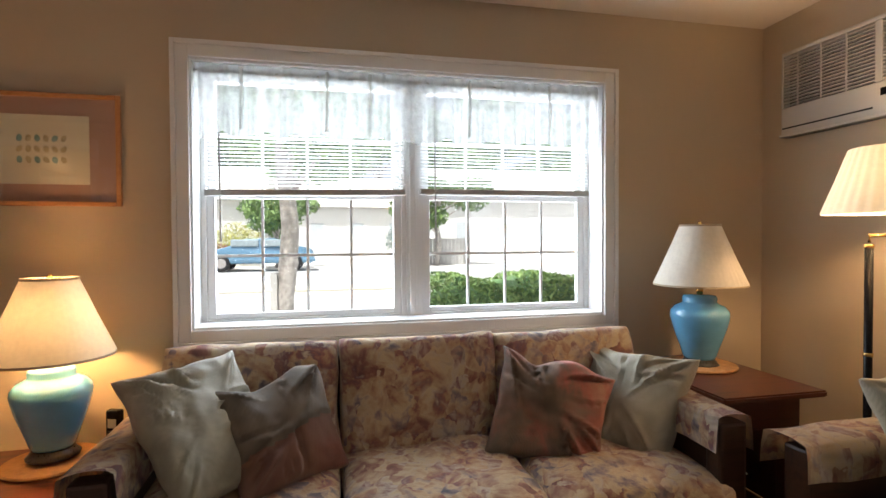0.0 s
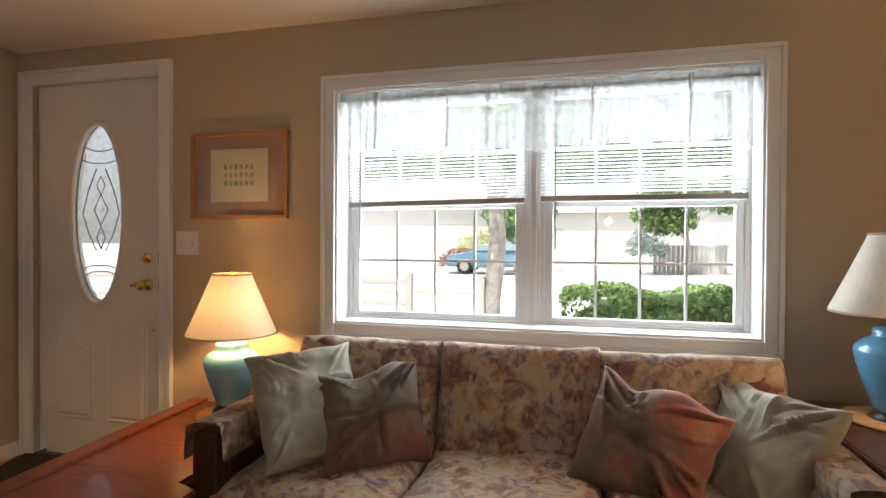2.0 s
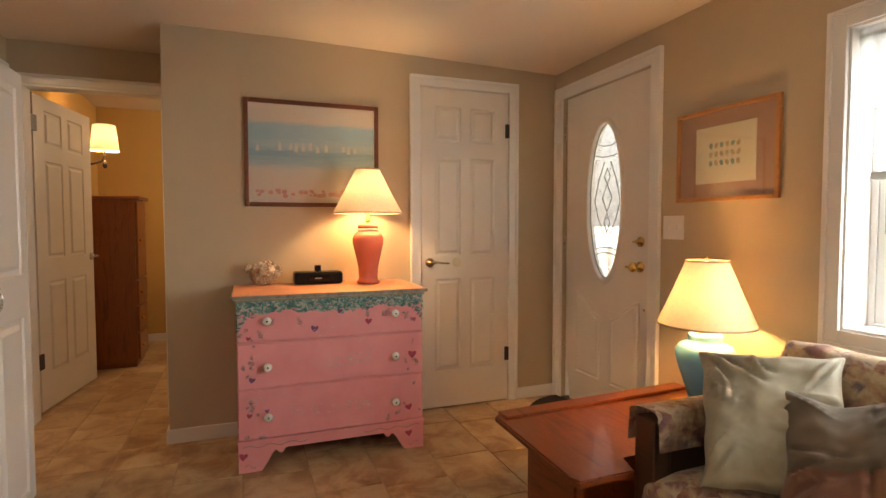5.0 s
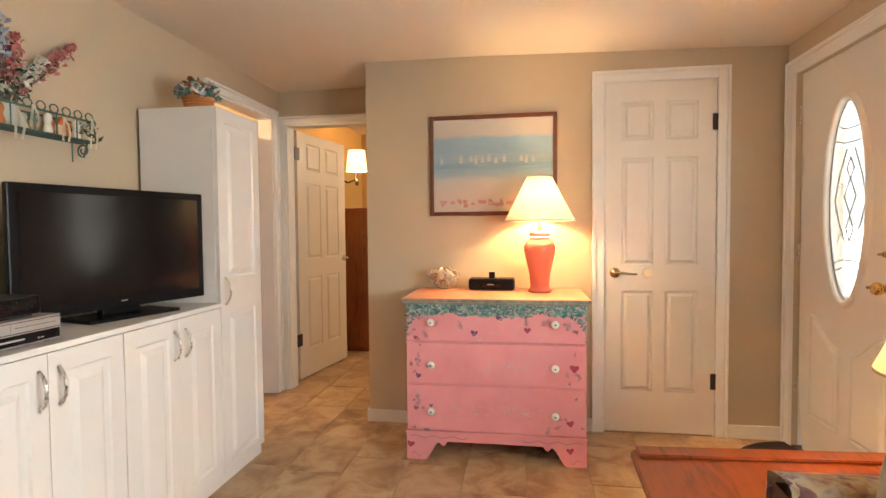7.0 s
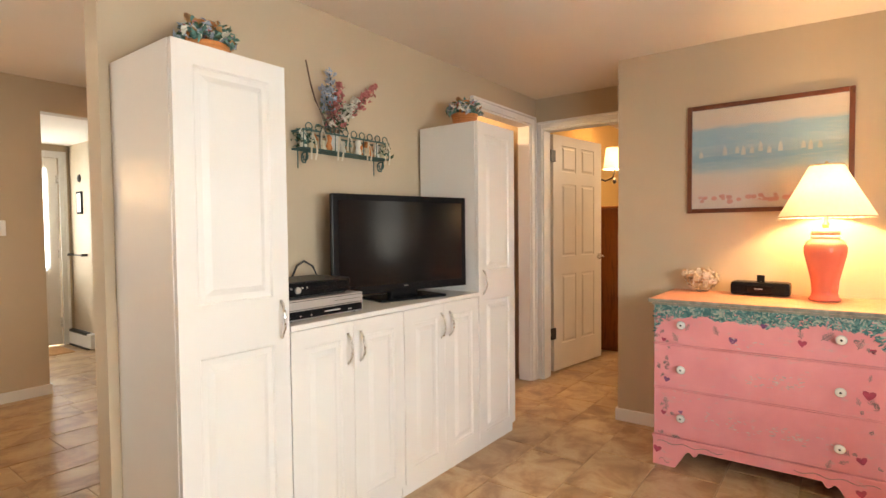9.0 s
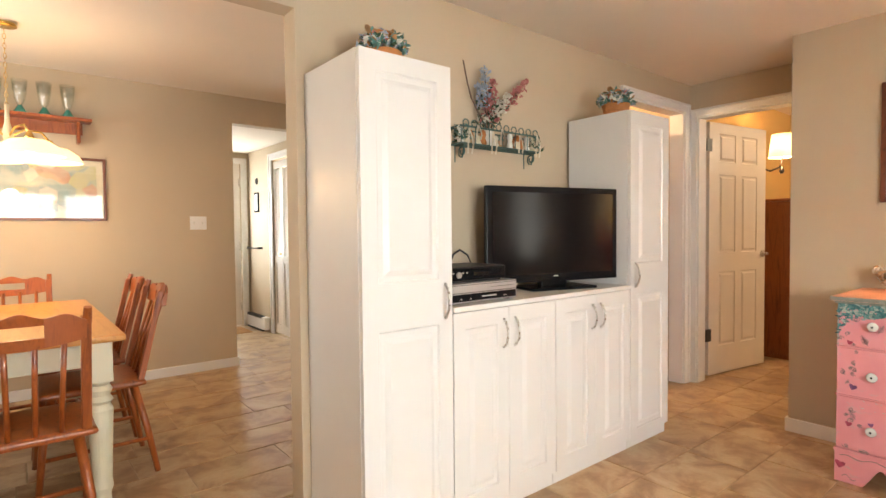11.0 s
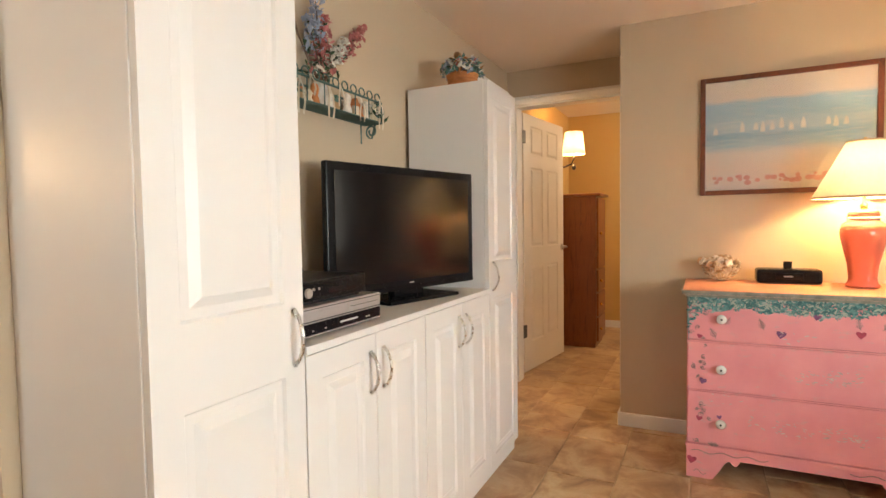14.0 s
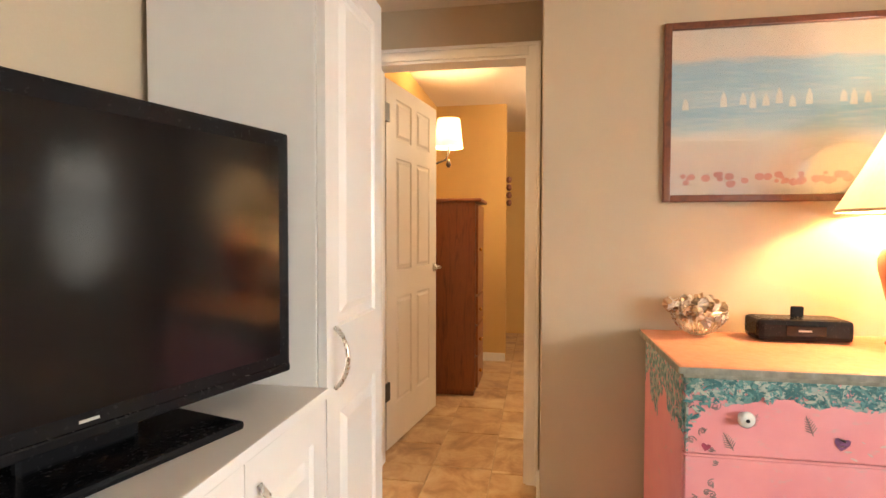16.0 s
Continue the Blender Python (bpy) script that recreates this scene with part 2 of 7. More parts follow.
def sheer_mat(name, color, opacity, through_light=0.6):
    m, nt, b = nodes_of(name)
    b.inputs["Base Color"].default_value = (*color, 1)
    b.inputs["Roughness"].default_value = 0.9
    tl = nt.nodes.new("ShaderNodeBsdfTranslucent")
    tl.inputs[0].default_value = (*color, 1)
    a = nt.nodes.new("ShaderNodeMixShader")
    a.inputs[0].default_value = through_light
    nt.links.new(b.outputs[0], a.inputs[1])
    nt.links.new(tl.outputs[0], a.inputs[2])
    tr = nt.nodes.new("ShaderNodeBsdfTransparent")
    ms = nt.nodes.new("ShaderNodeMixShader")
    v = coords(nt)
    op = ramp(nt, noise_tex(nt, v, 25, 4), [(0.35, (opacity * 0.85,) * 3), (0.65, (min(1, opacity * 1.15),) * 3)])
    nt.links.new(op, ms.inputs[0])
    nt.links.new(tr.outputs[0], ms.inputs[1])
    nt.links.new(a.outputs[0], ms.inputs[2])
    nt.links.new(ms.outputs[0], nt.nodes["Material Output"].inputs[0])
    return m


def tile_mat():
    m, nt, b = nodes_of("mottled brown floor tile")
    oi = nt.nodes.new("ShaderNodeObjectInfo")
    tc = nt.nodes.new("ShaderNodeTexCoord")
    add = nt.nodes.new("ShaderNodeVectorMath")
    add.operation = "ADD"
    sc = nt.nodes.new("ShaderNodeVectorMath")
    sc.operation = "SCALE"
    sc.inputs[3].default_value = 37.0
    cmb = nt.nodes.new("ShaderNodeCombineXYZ")
    nt.links.new(oi.outputs["Random"], cmb.inputs[0])
    nt.links.new(oi.outputs["Random"], cmb.inputs[1])
    nt.links.new(cmb.outputs[0], sc.inputs[0])
    nt.links.new(tc.outputs["Object"], add.inputs[0])
    nt.links.new(sc.outputs[0], add.inputs[1])
    v = add.outputs[0]
    n = noise_tex(nt, v, 5.0, 6, 0.62, 0.6)
    col = ramp(nt, n, [(0.32, (0.21, 0.112, 0.055)), (0.43, (0.38, 0.225, 0.115)), (0.53, (0.54, 0.37, 0.21)), (0.66, (0.64, 0.50, 0.32))])
    col = mix(nt, math_node(nt, "MULTIPLY", oi.outputs["Random"], 0.3), col, (0.42, 0.275, 0.155))
    f = noise_tex(nt, v, 60, 4)
    col = mix(nt, math_node(nt, "MULTIPLY", f, 0.25), col, (0.12, 0.07, 0.035))
    nt.links.new(col, b.inputs["Base Color"])
    nt.links.new(ramp(nt, n, [(0.3, (0.28,) * 3), (0.7, (0.42,) * 3)]), b.inputs["Roughness"])
    bump(nt, b, n, 0.25, 0.002)
    return m


M["tile"] = tile_mat()
M["shade_lit"] = shade_mat("lit pleated shade", (0.85, 0.78, 0.62))
M["shade_off"] = shade_mat("unlit shade", (0.80, 0.74, 0.64))
M["trim_tape"] = plain("beige shade tape", (0.42, 0.33, 0.22), 0.85, vary=0.05)
M["glass"] = glass_mat("window glass", (0.97, 0.98, 0.98), 0.0, 0.03)
M["picture_glass"] = glass_mat("picture glass", (0.97, 0.98, 0.98), 0.02, 0.065)
M["goblet"] = glass_mat("clear drinking glass", (0.93, 0.96, 0.95), 0.03, 0.16)
M["frosted"] = sheer_mat("textured bevelled glass", (0.85, 0.87, 0.88), 0.32)
M["sheer"] = sheer_mat("sheer white voile", (0.74, 0.75, 0.74), 0.45, 0.5)
# denser voile, also darkened so the shade in folds is in its colour
M["fold"] = sheer_mat("gathered voile in shade tone", (0.66, 0.66, 0.63), 0.66, 0.4)
M["blind"] = sheer_mat("white blind slat", (0.80, 0.81, 0.81), 0.92, 0.30)
M["rod"] = plain("brown curtain rod", (0.16, 0.12, 0.08), 0.5)
M["blind_rail"] = plain("grey blind rail", (0.45, 0.44, 0.42), 0.5)
M["sofa"] = floral("floral sofa cloth", (
    [(0.30, (0.12, 0.055, 0.06)), (0.39, (0.28, 0.125, 0.10)), (0.44, (0.42, 0.27, 0.18)), (0.50, (0.58, 0.46, 0.29)), (0.57, (0.54, 0.45, 0.36)), (0.62, (0.26, 0.13, 0.125)), (0.70, (0.50, 0.40, 0.34))],
    [(0.30, (0.11, 0.11, 0.14)), (0.38, (0.29, 0.22, 0.22)), (0.45, (0.58, 0.45, 0.29)), (0.53, (0.48, 0.32, 0.19)), (0.58, (0.33, 0.15, 0.12)), (0.63, (0.20, 0.10, 0.115)), (0.70, (0.60, 0.51, 0.40))]), 8.0, patchy=0.20)
M["sage"] = floral("sage green satin", (
    [(0.30, (0.24, 0.225, 0.165)), (0.5, (0.35, 0.33, 0.245)), (0.7, (0.46, 0.43, 0.33))],
    [(0.35, (0.28, 0.265, 0.20)), (0.65, (0.42, 0.39, 0.30))]), 6.0, 0.5)
M["brownpillow"] = floral("dyed brown and rust cloth", (
    [(0.30, (0.080, 0.068, 0.050)), (0.5, (0.140, 0.115, 0.085)), (0.7, (0.22, 0.165, 0.12))],
    [(0.35, (0.12, 0.105, 0.080)), (0.65, (0.27, 0.15, 0.10))]), 3.0, 0.75)
M["rustpillow"] = floral("rust dyed cloth", (
    [(0.30, (0.16, 0.062, 0.045)), (0.5, (0.27, 0.10, 0.070)), (0.7, (0.34, 0.19, 0.12))],
    [(0.35, (0.20, 0.09, 0.065)), (0.65, (0.28, 0.15, 0.10))]), 3.5, 0.75)
M["redpillow"] = floral("dyed red and brown cloth", (
    [(0.38, (0.11, 0.082, 0.058)), (0.47, (0.22, 0.125, 0.085)), (0.54, (0.42, 0.125, 0.085)), (0.64, (0.46, 0.25, 0.17))],
    [(0.38, (0.15, 0.12, 0.085)), (0.52, (0.25, 0.15, 0.10)), (0.62, (0.36, 0.13, 0.09))]), 3.2, 0.78)


# ---- mesh tools ----
def thing(name, label, category, group="", loc=(0, 0, 0), rz=0.0):
    e = new(name)
    e.matrix_basis = pose(*loc, 0, 0, rz)
    return tagged(e, label, category, group)


def part(name, bm, material, parent=None, label="", smooth=False):
    me = bpy.data.meshes.new(name)
    bmesh.ops.recalc_face_normals(bm, faces=bm.faces)
    if smooth:
        for f in bm.faces:
            f.smooth = True
    bm.to_mesh(me)
    bm.free()
    for mt in (material if isinstance(material, (list, tuple)) else [material]):
        me.materials.append(mt)
    ob = new(name, me)
    if parent is not None:
        ob.parent = parent
    if label:
        ob["label"] = label
    return ob


def box(x0, x1, y0, y1, z0, z1, bev=0.0, bm=None, seg=2):
    """A block between two corners, its edges rounded by bev."""
    own = bmesh.new()
    bmesh.ops.create_cube(own, size=1)
    for v in own.verts:
        v.co = Vector((x0 + (v.co.x + 0.5) * (x1 - x0), y0 + (v.co.y + 0.5) * (y1 - y0), z0 + (v.co.z + 0.5) * (z1 - z0)))
    if bev:
        bmesh.ops.bevel(own, geom=own.edges[:], offset=bev, segments=seg, affect="EDGES", profile=0.6)
    return join(bm, own)


def join(bm, own, m=None):
    if m is not None:
        own.transform(m)
    if bm is None:
        return own
    me = bpy.data.meshes.new("t")
    own.to_mesh(me)
    own.free()
    bm.from_mesh(me)
    bpy.data.meshes.remove(me)
    return bm


def lathe(profile, seg=32, center=(0, 0, 0), bm=None, wave=0.0, waves=0, m=None):
    """Turns a list of (radius, height) about z; wave and waves pleat it."""
    own = bmesh.new()
    rings = []
    for r, z in profile:
        ring = []
        for i in range(seg):
            a = 2 * math.pi * i / seg
            q = r * (1 + wave * math.cos(waves * a)) if waves else r
            ring.append(own.verts.new((center[0] + q * math.cos(a), center[1] + q * math.sin(a), center[2] + z)))
        rings.append(ring)
    for a, b in zip(rings, rings[1:]):
        for i in range(seg):
            own.faces.new((a[i], a[(i + 1) % seg], b[(i + 1) % seg], b[i]))
    if profile[0][0] > 1e-4 and profile[0] != profile[-1]:
        pass
    return join(bm, own, m)


def capped(profile, seg=32, center=(0, 0, 0), bm=None, m=None):
    return lathe([(0.0005, profile[0][1])] + list(profile) + [(0.0005, profile[-1][1])], seg, center, bm, m=m)


def tube(points, r, seg=8, bm=None, taper=1.0):
    """A round bar along points."""
    own = bmesh.new()
    pts = [Vector(p) for p in points]
    rings = []
    for i, p in enumerate(pts):
        d = (pts[min(i + 1, len(pts) - 1)] - pts[max(i - 1, 0)]).normalized()
        u = d.cross(Vector((0, 0, 1)) if abs(d.z) < 0.9 else Vector((1, 0, 0))).normalized()
        w = d.cross(u)
        q = r * (1 + (taper - 1) * i / max(1, len(pts) - 1))
        rings.append([own.verts.new(p + q * (u * math.cos(2 * math.pi * k / seg) + w * math.sin(2 * math.pi * k / seg))) for k in range(seg)])
    for a, b in zip(rings, rings[1:]):
        for k in range(seg):
            own.faces.new((a[k], a[(k + 1) % seg], b[(k + 1) % seg], b[k]))
    own.faces.new(rings[0])
    own.faces.new(rings[-1][::-1])
    return join(bm, own)


def raised(x0, x1, z0, z1, y, out, border=0.03, depth=0.006, bm=None):
    """A raised panel on a face at y that looks towards out (+1 or -1 along y)."""
    own = bmesh.new()
    loops = []
    for inset, d in ((0, 0.0), (0.006, -depth), (border * 0.55, -depth), (border, depth * 0.4)):
        loops.append([own.verts.new((x, y + out * d, z)) for x, z in
                      ((x0 + inset, z0 + inset), (x1 - inset, z0 + inset), (x1 - inset, z1 - inset), (x0 + inset, z1 - inset))])
    for a, b in zip(loops, loops[1:]):
        for i in range(4):
            own.faces.new((a[i], a[(i + 1) % 4], b[(i + 1) % 4], b[i]))
    own.faces.new(loops[-1])
    return join(bm, own)


def slab_with_panels(x0, x1, z0, z1, y, out, panels, thick=0.035, border=0.03, depth=0.006, both=False):
    """A door slab whose faces at y are cut around moulded panels."""
    bm = bmesh.new()
    xs = sorted({x0, x1} | {p[0] for p in panels} | {p[1] for p in panels})
    zs = sorted({z0, z1} | {p[2] for p in panels} | {p[3] for p in panels})
    for yy, o in ((y, out),) + (((y - out * thick, -out),) if both else ()):
        for xa, xb in zip(xs, xs[1:]):
            for za, zb in zip(zs, zs[1:]):
                cx, cz = (xa + xb) / 2, (za + zb) / 2
                if any(p[0] < cx < p[1] and p[2] < cz < p[3] for p in panels):
                    continue
                bm.faces.new([bm.verts.new(c) for c in ((xa, yy, za), (xb, yy, za), (xb, yy, zb), (xa, yy, zb))])
        for p in panels:
            raised(*p, yy, o, border, depth, bm)
    yb = y - out * thick
    if not both:
        bm.faces.new([bm.verts.new(c) for c in ((x0, yb, z0), (x1, yb, z0), (x1, yb, z1), (x0, yb, z1))])
    for c in (((x0, y, z0), (x0, yb, z0), (x0, yb, z1), (x0, y, z1)), ((x1, y, z0), (x1, yb, z0), (x1, yb, z1), (x1, y, z1)),
              ((x0, y, z0), (x1, y, z0), (x1, yb, z0), (x0, yb, z0)), ((x0, y, z1), (x1, y, z1), (x1, yb, z1), (x0, yb, z1))):
        bm.faces.new([bm.verts.new(q) for q in c])
    bmesh.ops.remove_doubles(bm, verts=bm.verts, dist=1e-5)
    return bm


def cushion(w, d, h, bm=None, nx=14, ny=14, puff=0.5, rough=0.012, seed=0, m=None, pinch=0.0):
    """A stuffed cushion about the origin, w by d by h, with seams and soft dents."""
    own = bmesh.new()
    off = Vector((seed * 7.3, seed * 3.1, seed))

    def put(u, v, side):
        x, y = u * w / 2, v * d / 2
        edge = max(0.0, (1 - abs(u) ** 4) * (1 - abs(v) ** 4))
        z = side * h / 2 * (edge ** puff)
        k = 1 - pinch * (1 - (1 - abs(u) ** 3)) * 0.0
        if pinch:
            k = 1 + pinch * (abs(u * v) - 0.5 * (abs(u) ** 2 + abs(v) ** 2) * 0.5)
        p = Vector((x * k, y * k, z))
        n = noise.noise(p * 6 + off) * rough * 1.6 + noise.noise(p * 15 + off) * rough * 0.7
        return p + Vector((n * 0.5, n * 0.5, side * n * edge))
    grid = {}
    for s in (1, -1):
        for i in range(nx + 1):
            for j in range(ny + 1):
                u, v = math.sin((2 * i / nx - 1) * math.pi / 2), math.sin((2 * j / ny - 1) * math.pi / 2)
                rim = i in (0, nx) or j in (0, ny)
                if s == -1 and rim:
                    grid[s, i, j] = grid[1, i, j]
                else:
                    grid[s, i, j] = own.verts.new(put(u, v, s))
        for i in range(nx):
            for j in range(ny):
                own.faces.new((grid[s, i, j], grid[s, i + 1, j], grid[s, i + 1, j + 1], grid[s, i, j + 1])[::s])
    return join(bm, own, m)


# ---- the rooms ----
XW, XE, YN, YT, CEIL = -1.818, 2.747, 2.93, -0.333, 2.242
XD, YH, YD, CD = -2.38, 0.518, -3.144, 2.36     # bedroom door wall, hall wall, dining south wall, dining ceiling
XEND, ZHEAD = 0.755, 2.023                      # end of the wall behind the cabinets, underside of the header


def wall_with_holes(name, axis, at, thick, a0, a1, z0, z1, holes, material=None, label="warm beige painted wall"):
    """A wall with openings. axis x: it runs along x at y = at (thick towards +y if positive); axis y likewise."""
    bm = bmesh.new()
    cuts = sorted({a0, a1} | {h[0] for h in holes} | {h[1] for h in holes})
    for c0, c1 in zip(cuts, cuts[1:]):
        mid = (c0 + c1) / 2
        zs = [(z0, z1)]
        for h in holes:
            if h[0] < mid < h[1]:
                zs = [(z0, h[2]), (h[3], z1)]
        for b0, b1 in zs:
            if b1 - b0 < 1e-4:
                continue
            lo, hi = sorted((at, at + thick))
            if axis == "x":
                box(c0, c1, lo, hi, b0, b1, bm=bm)
            else:
                box(lo, hi, c0, c1, b0, b1, bm=bm)
    bmesh.ops.remove_doubles(bm, verts=bm.verts, dist=1e-5)
    return tagged(part(name, bm, material or M["wall"]), label, "wall", kind="structure")


def slab(name, x0, x1, y0, y1, z0, z1, material, label, category, kind="structure"):
    return tagged(part(name, box(x0, x1, y0, y1, z0, z1), material), label, category, kind=kind)


wall_with_holes("wall_north", "x", YN, 0.24, -2.05, XE + 0.12, 0, 2.42, [(-1.725, -0.895, 0.0, 2.030), (0.07, 1.864, 0.802, 1.880)])
wall_with_holes("wall_closet", "y", XW, -0.12, YH + 0.12, YN, 0, 2.42, [(1.945, 2.565, 0.0, 2.048)])
wall_with_holes("wall_hall", "x", YH, 0.12, XD, XW, 0, 2.42, [])
wall_with_holes("wall_bedroom_door", "y", XD, -0.11, YT - 0.1, 1.6, 0, 2.42, [(-0.275, 0.455, 0.0, 1.998)])
wall_with_holes("wall_cabinets", "x", YT, -0.10, XD, XEND, 0, 2.42, [(-2.28, -1.50, 0.0, 2.03)])
wall_with_holes("header_dining", "x", YT, -0.10, XEND, XE, ZHEAD, 2.42, [], label="painted header over the wide dining opening")
wall_with_holes("wall_east", "y", XE, 0.12, YD - 0.12, YN, 0, 2.42, [(-2.4, -1.2, 0.9, 2.0)])
wall_with_holes("wall_dining", "x", YD, -0.12, 0.105, XE, 0, 2.42, [])
wall_with_holes("header_back_hall", "x", YD, -0.12, -0.72, 0.105, 2.125, 2.42, [])
wall_with_holes("wall_back_hall", "y", -0.72, -0.1, -5.3, YT - 0.1, 0, 2.42, [(-4.36, -3.45, 0.0, 2.0)])
wall_with_holes("wall_back_door", "x", -5.15, -0.12, -0.72, 1.3, 0, 2.42, [(-0.62, 0.2, 0.0, 2.03)])
wall_with_holes("wall_back_east", "y", 1.2, 0.1, -5.15, YD - 0.12, 0, 2.42, [])
wall_with_holes("wall_bathroom_south", "x", -2.2, -0.1, XD - 0.1, -0.72, 0, 2.42, [], M["wall"])
wall_with_holes("wall_bathroom_west", "y", XD, -0.1, -2.2, YT - 0.1, 0, 2.42, [])
wall_with_holes("wall_bedroom_south", "x", -0.42, -0.1, -6.2, XD - 0.11, 0, 2.42, [], M["bedroom_wall"], "golden painted bedroom wall")
wall_with_holes("wall_bedroom_inner", "y", -4.73, -0.12, -0.42, 0.22, 0, 2.42, [], M["bedroom_wall"], "golden painted bedroom wall")
wall_with_holes("wall_bedroom_west", "y", -6.1, -0.1, -0.42, 3.0, 0, 2.42, [], M["bedroom_wall"], "golden painted bedroom wall")
wall_with_holes("wall_bedroom_north", "x", 3.0, 0.1, -6.2, -1.94, 0, 2.42, [], M["bedroom_wall"], "golden painted bedroom wall")
wall_with_holes("wall_closet_back", "y", -2.7, -0.1, 1.6, 3.0, 0, 2.42, [])
wall_with_holes("wall_closet_side", "x", 1.6, 0.1, -2.8, XW - 0.12, 0, 2.42, [])
bm = box(XD - 0.05, XE, YT, 1.2, CEIL, CEIL + 0.1)
own = box(XD - 0.05, XE, 1.2, YN, CEIL, CEIL + 0.1)
for v in own.verts:
    v.co.z -= 0.038 * (v.co.y > 2)
tagged(part("ceiling_living", join(bm, own), M["ceiling"]), "painted living room ceiling, a little lower at the window wall", "ceiling", kind="structure")
slab("ceiling_dining", -0.72, XE, YD, YT - 0.10, CD, CD + 0.1, M["ceiling"], "flat painted ceiling over the dining area", "ceiling")
slab("ceiling_back_hall", -0.72, 1.2, -5.15, YD - 0.12, 2.17, 2.27, M["ceiling"], "flat painted ceiling of the back entry", "ceiling")
slab("ceiling_bedroom", -6.2, XD - 0.11, -0.42, 3.0, 2.34, 2.44, M["ceiling"], "warmly lit painted bedroom ceiling", "ceiling")
slab("ceiling_bathroom", XD, -0.82, -2.2, YT - 0.1, 2.25, 2.35, M["ceiling"], "painted ceiling of the side room", "ceiling")
slab("roof_slab", -6.3, XE + 0.2, -5.4, YN + 0.24, 2.46, 2.6, M["ceiling"], "plain roof slab", "roof")
slab("floor", -6.2, XE, -5.27, YN, -0.12, -0.004, M["grout"], "grout bed under brown floor tiles", "floor")
slab("threshold", -1.725, -0.905, YN, YN + 0.24, -0.12, 0.012, M["black_matt"], "dark metal door threshold", "threshold")


def trim_run(name, bm, label="white painted trim", category="trim"):
    return tagged(part(name, bm, M["white"]), label, category, kind="structure")


def baseboard(name, x0, y0, x1, y1, nx, ny, h=0.077):
    """A baseboard against a wall from one corner to another; (nx, ny) points into the room."""
    t = 0.014
    bm = box(min(x0, x1, x0 + nx * t, x1 + nx * t), max(x0, x1, x0 + nx * t, x1 + nx * t),
             min(y0, y1, y0 + ny * t, y1 + ny * t), max(y0, y1, y0 + ny * t, y1 + ny * t), 0.0, h, 0.004)
    return trim_run(name, bm, "white painted baseboard", "baseboard")


baseboard("baseboard_closet_south", XW, YH - 0.014, XW, 1.88, 1, 0)
baseboard("baseboard_closet_north", XW, 2.635, XW, YN, 1, 0)
baseboard("baseboard_hall", XD + 0.016, YH, XW, YH, 0, -1)
baseboard("baseboard_north", -0.83, YN, XE, YN, 0, -1)
baseboard("baseboard_east", XE, YD, XE, YN, -1, 0)
baseboard("baseboard_wall_end", XEND, YT - 0.114, XEND, YT + 0.014, 1, 0)
baseboard("baseboard_dining", 0.105, YD, XE, YD, 0, 1)
baseboard("baseboard_dining_jamb", 0.105, YD - 0.12, 0.105, YD + 0.014, -1, 0)
baseboard("baseboard_bedroom", -4.73, -0.42, -4.73, 0.22, 1, 0)


def casing(name, axis, at, out, a0, a1, z1, z0=0.0, w=0.075, t=0.018, sill=False):
    """Moulded casing round an opening a0..a1, up to z1, on a wall face."""
    bm = bmesh.new()

    def strip(b0, b1, c0, c1, th):
        lo, hi = sorted((at, at + out * th))
        if axis == "x":
            box(b0, b1, lo, hi, c0, c1, 0.003, bm)
        else:
            box(lo, hi, b0, b1, c0, c1, 0.003, bm)
    for th, q0, q1 in ((t, 0.0, w * 0.72), (t * 1.45, w * 0.72, w)):
        strip(a0 - q1, a0 - q0, z0 - (q1 if sill else 0), z1 + q1, th)
        strip(a1 + q0, a1 + q1, z0 - (q1 if sill else 0), z1 + q1, th)
        strip(a0 - q0, a1 + q0, z1 + q0, z1 + q1, th)
        if sill:
            strip(a0 - q0, a1 + q0, z0 - q1, z0 - q0, th)
    return trim_run(name, bm, "white painted moulded casing", "door casing" if not sill else "window casing")


casing("casing_front_door", "x", YN, -1, -1.725, -0.895, 2.020)
casing("casing_closet", "y", XW, 1, 1.945, 2.565, 2.045, w=0.065)
casing("casing_window", "x", YN, -1, 0.07, 1.864, 1.880, 0.802, w=0.065, sill=True)
casing("casing_bedroom_door", "y", XD, 1, -0.275, 0.455, 1.998, w=0.056)
casing("casing_side_room", "x", YT, 1, -2.28, -1.50, 2.03, w=0.06)
casing("casing_bifold", "y", -0.72, 1, -4.36, -3.45, 2.0, w=0.07)


def jamb(name, axis, at, thick, a0, a1, z1):
    bm = bmesh.new()
    lo, hi = sorted((at, at + thick))
    for b0, b1, c0, c1 in ((a0, a0 + 0.012, 0, z1), (a1 - 0.012, a1, 0, z1), (a0 + 0.012, a1 - 0.012, z1 - 0.012, z1)):
        if axis == "x":
            box(b0, b1, lo - 0.002, hi + 0.002, c0, c1, bm=bm)
        else:
            box(lo - 0.002, hi + 0.002, b0, b1, c0, c1, bm=bm)
    return trim_run(name, bm, "white painted door jamb", "door jamb")


jamb("jamb_bedroom", "y", XD, -0.11, -0.275, 0.455, 1.998)
jamb("jamb_side_room", "x", YT, -0.10, -2.28, -1.50, 2.03)


# ---- doors ----
def six_panels(x0, x1, z0=0.0, z1=2.03):
    w = x1 - x0
    a, b, c, d = x0 + w * 0.155, x0 + w * 0.445, x0 + w * 0.555, x0 + w * 0.845
    rows = ((z0 + 0.24, z0 + 0.83), (z0 + 0.98, z0 + 1.60), (z0 + 1.70, z0 + 1.92))
    return [(p, q, r, s) for p, q in ((a, b), (c, d)) for r, s in rows]


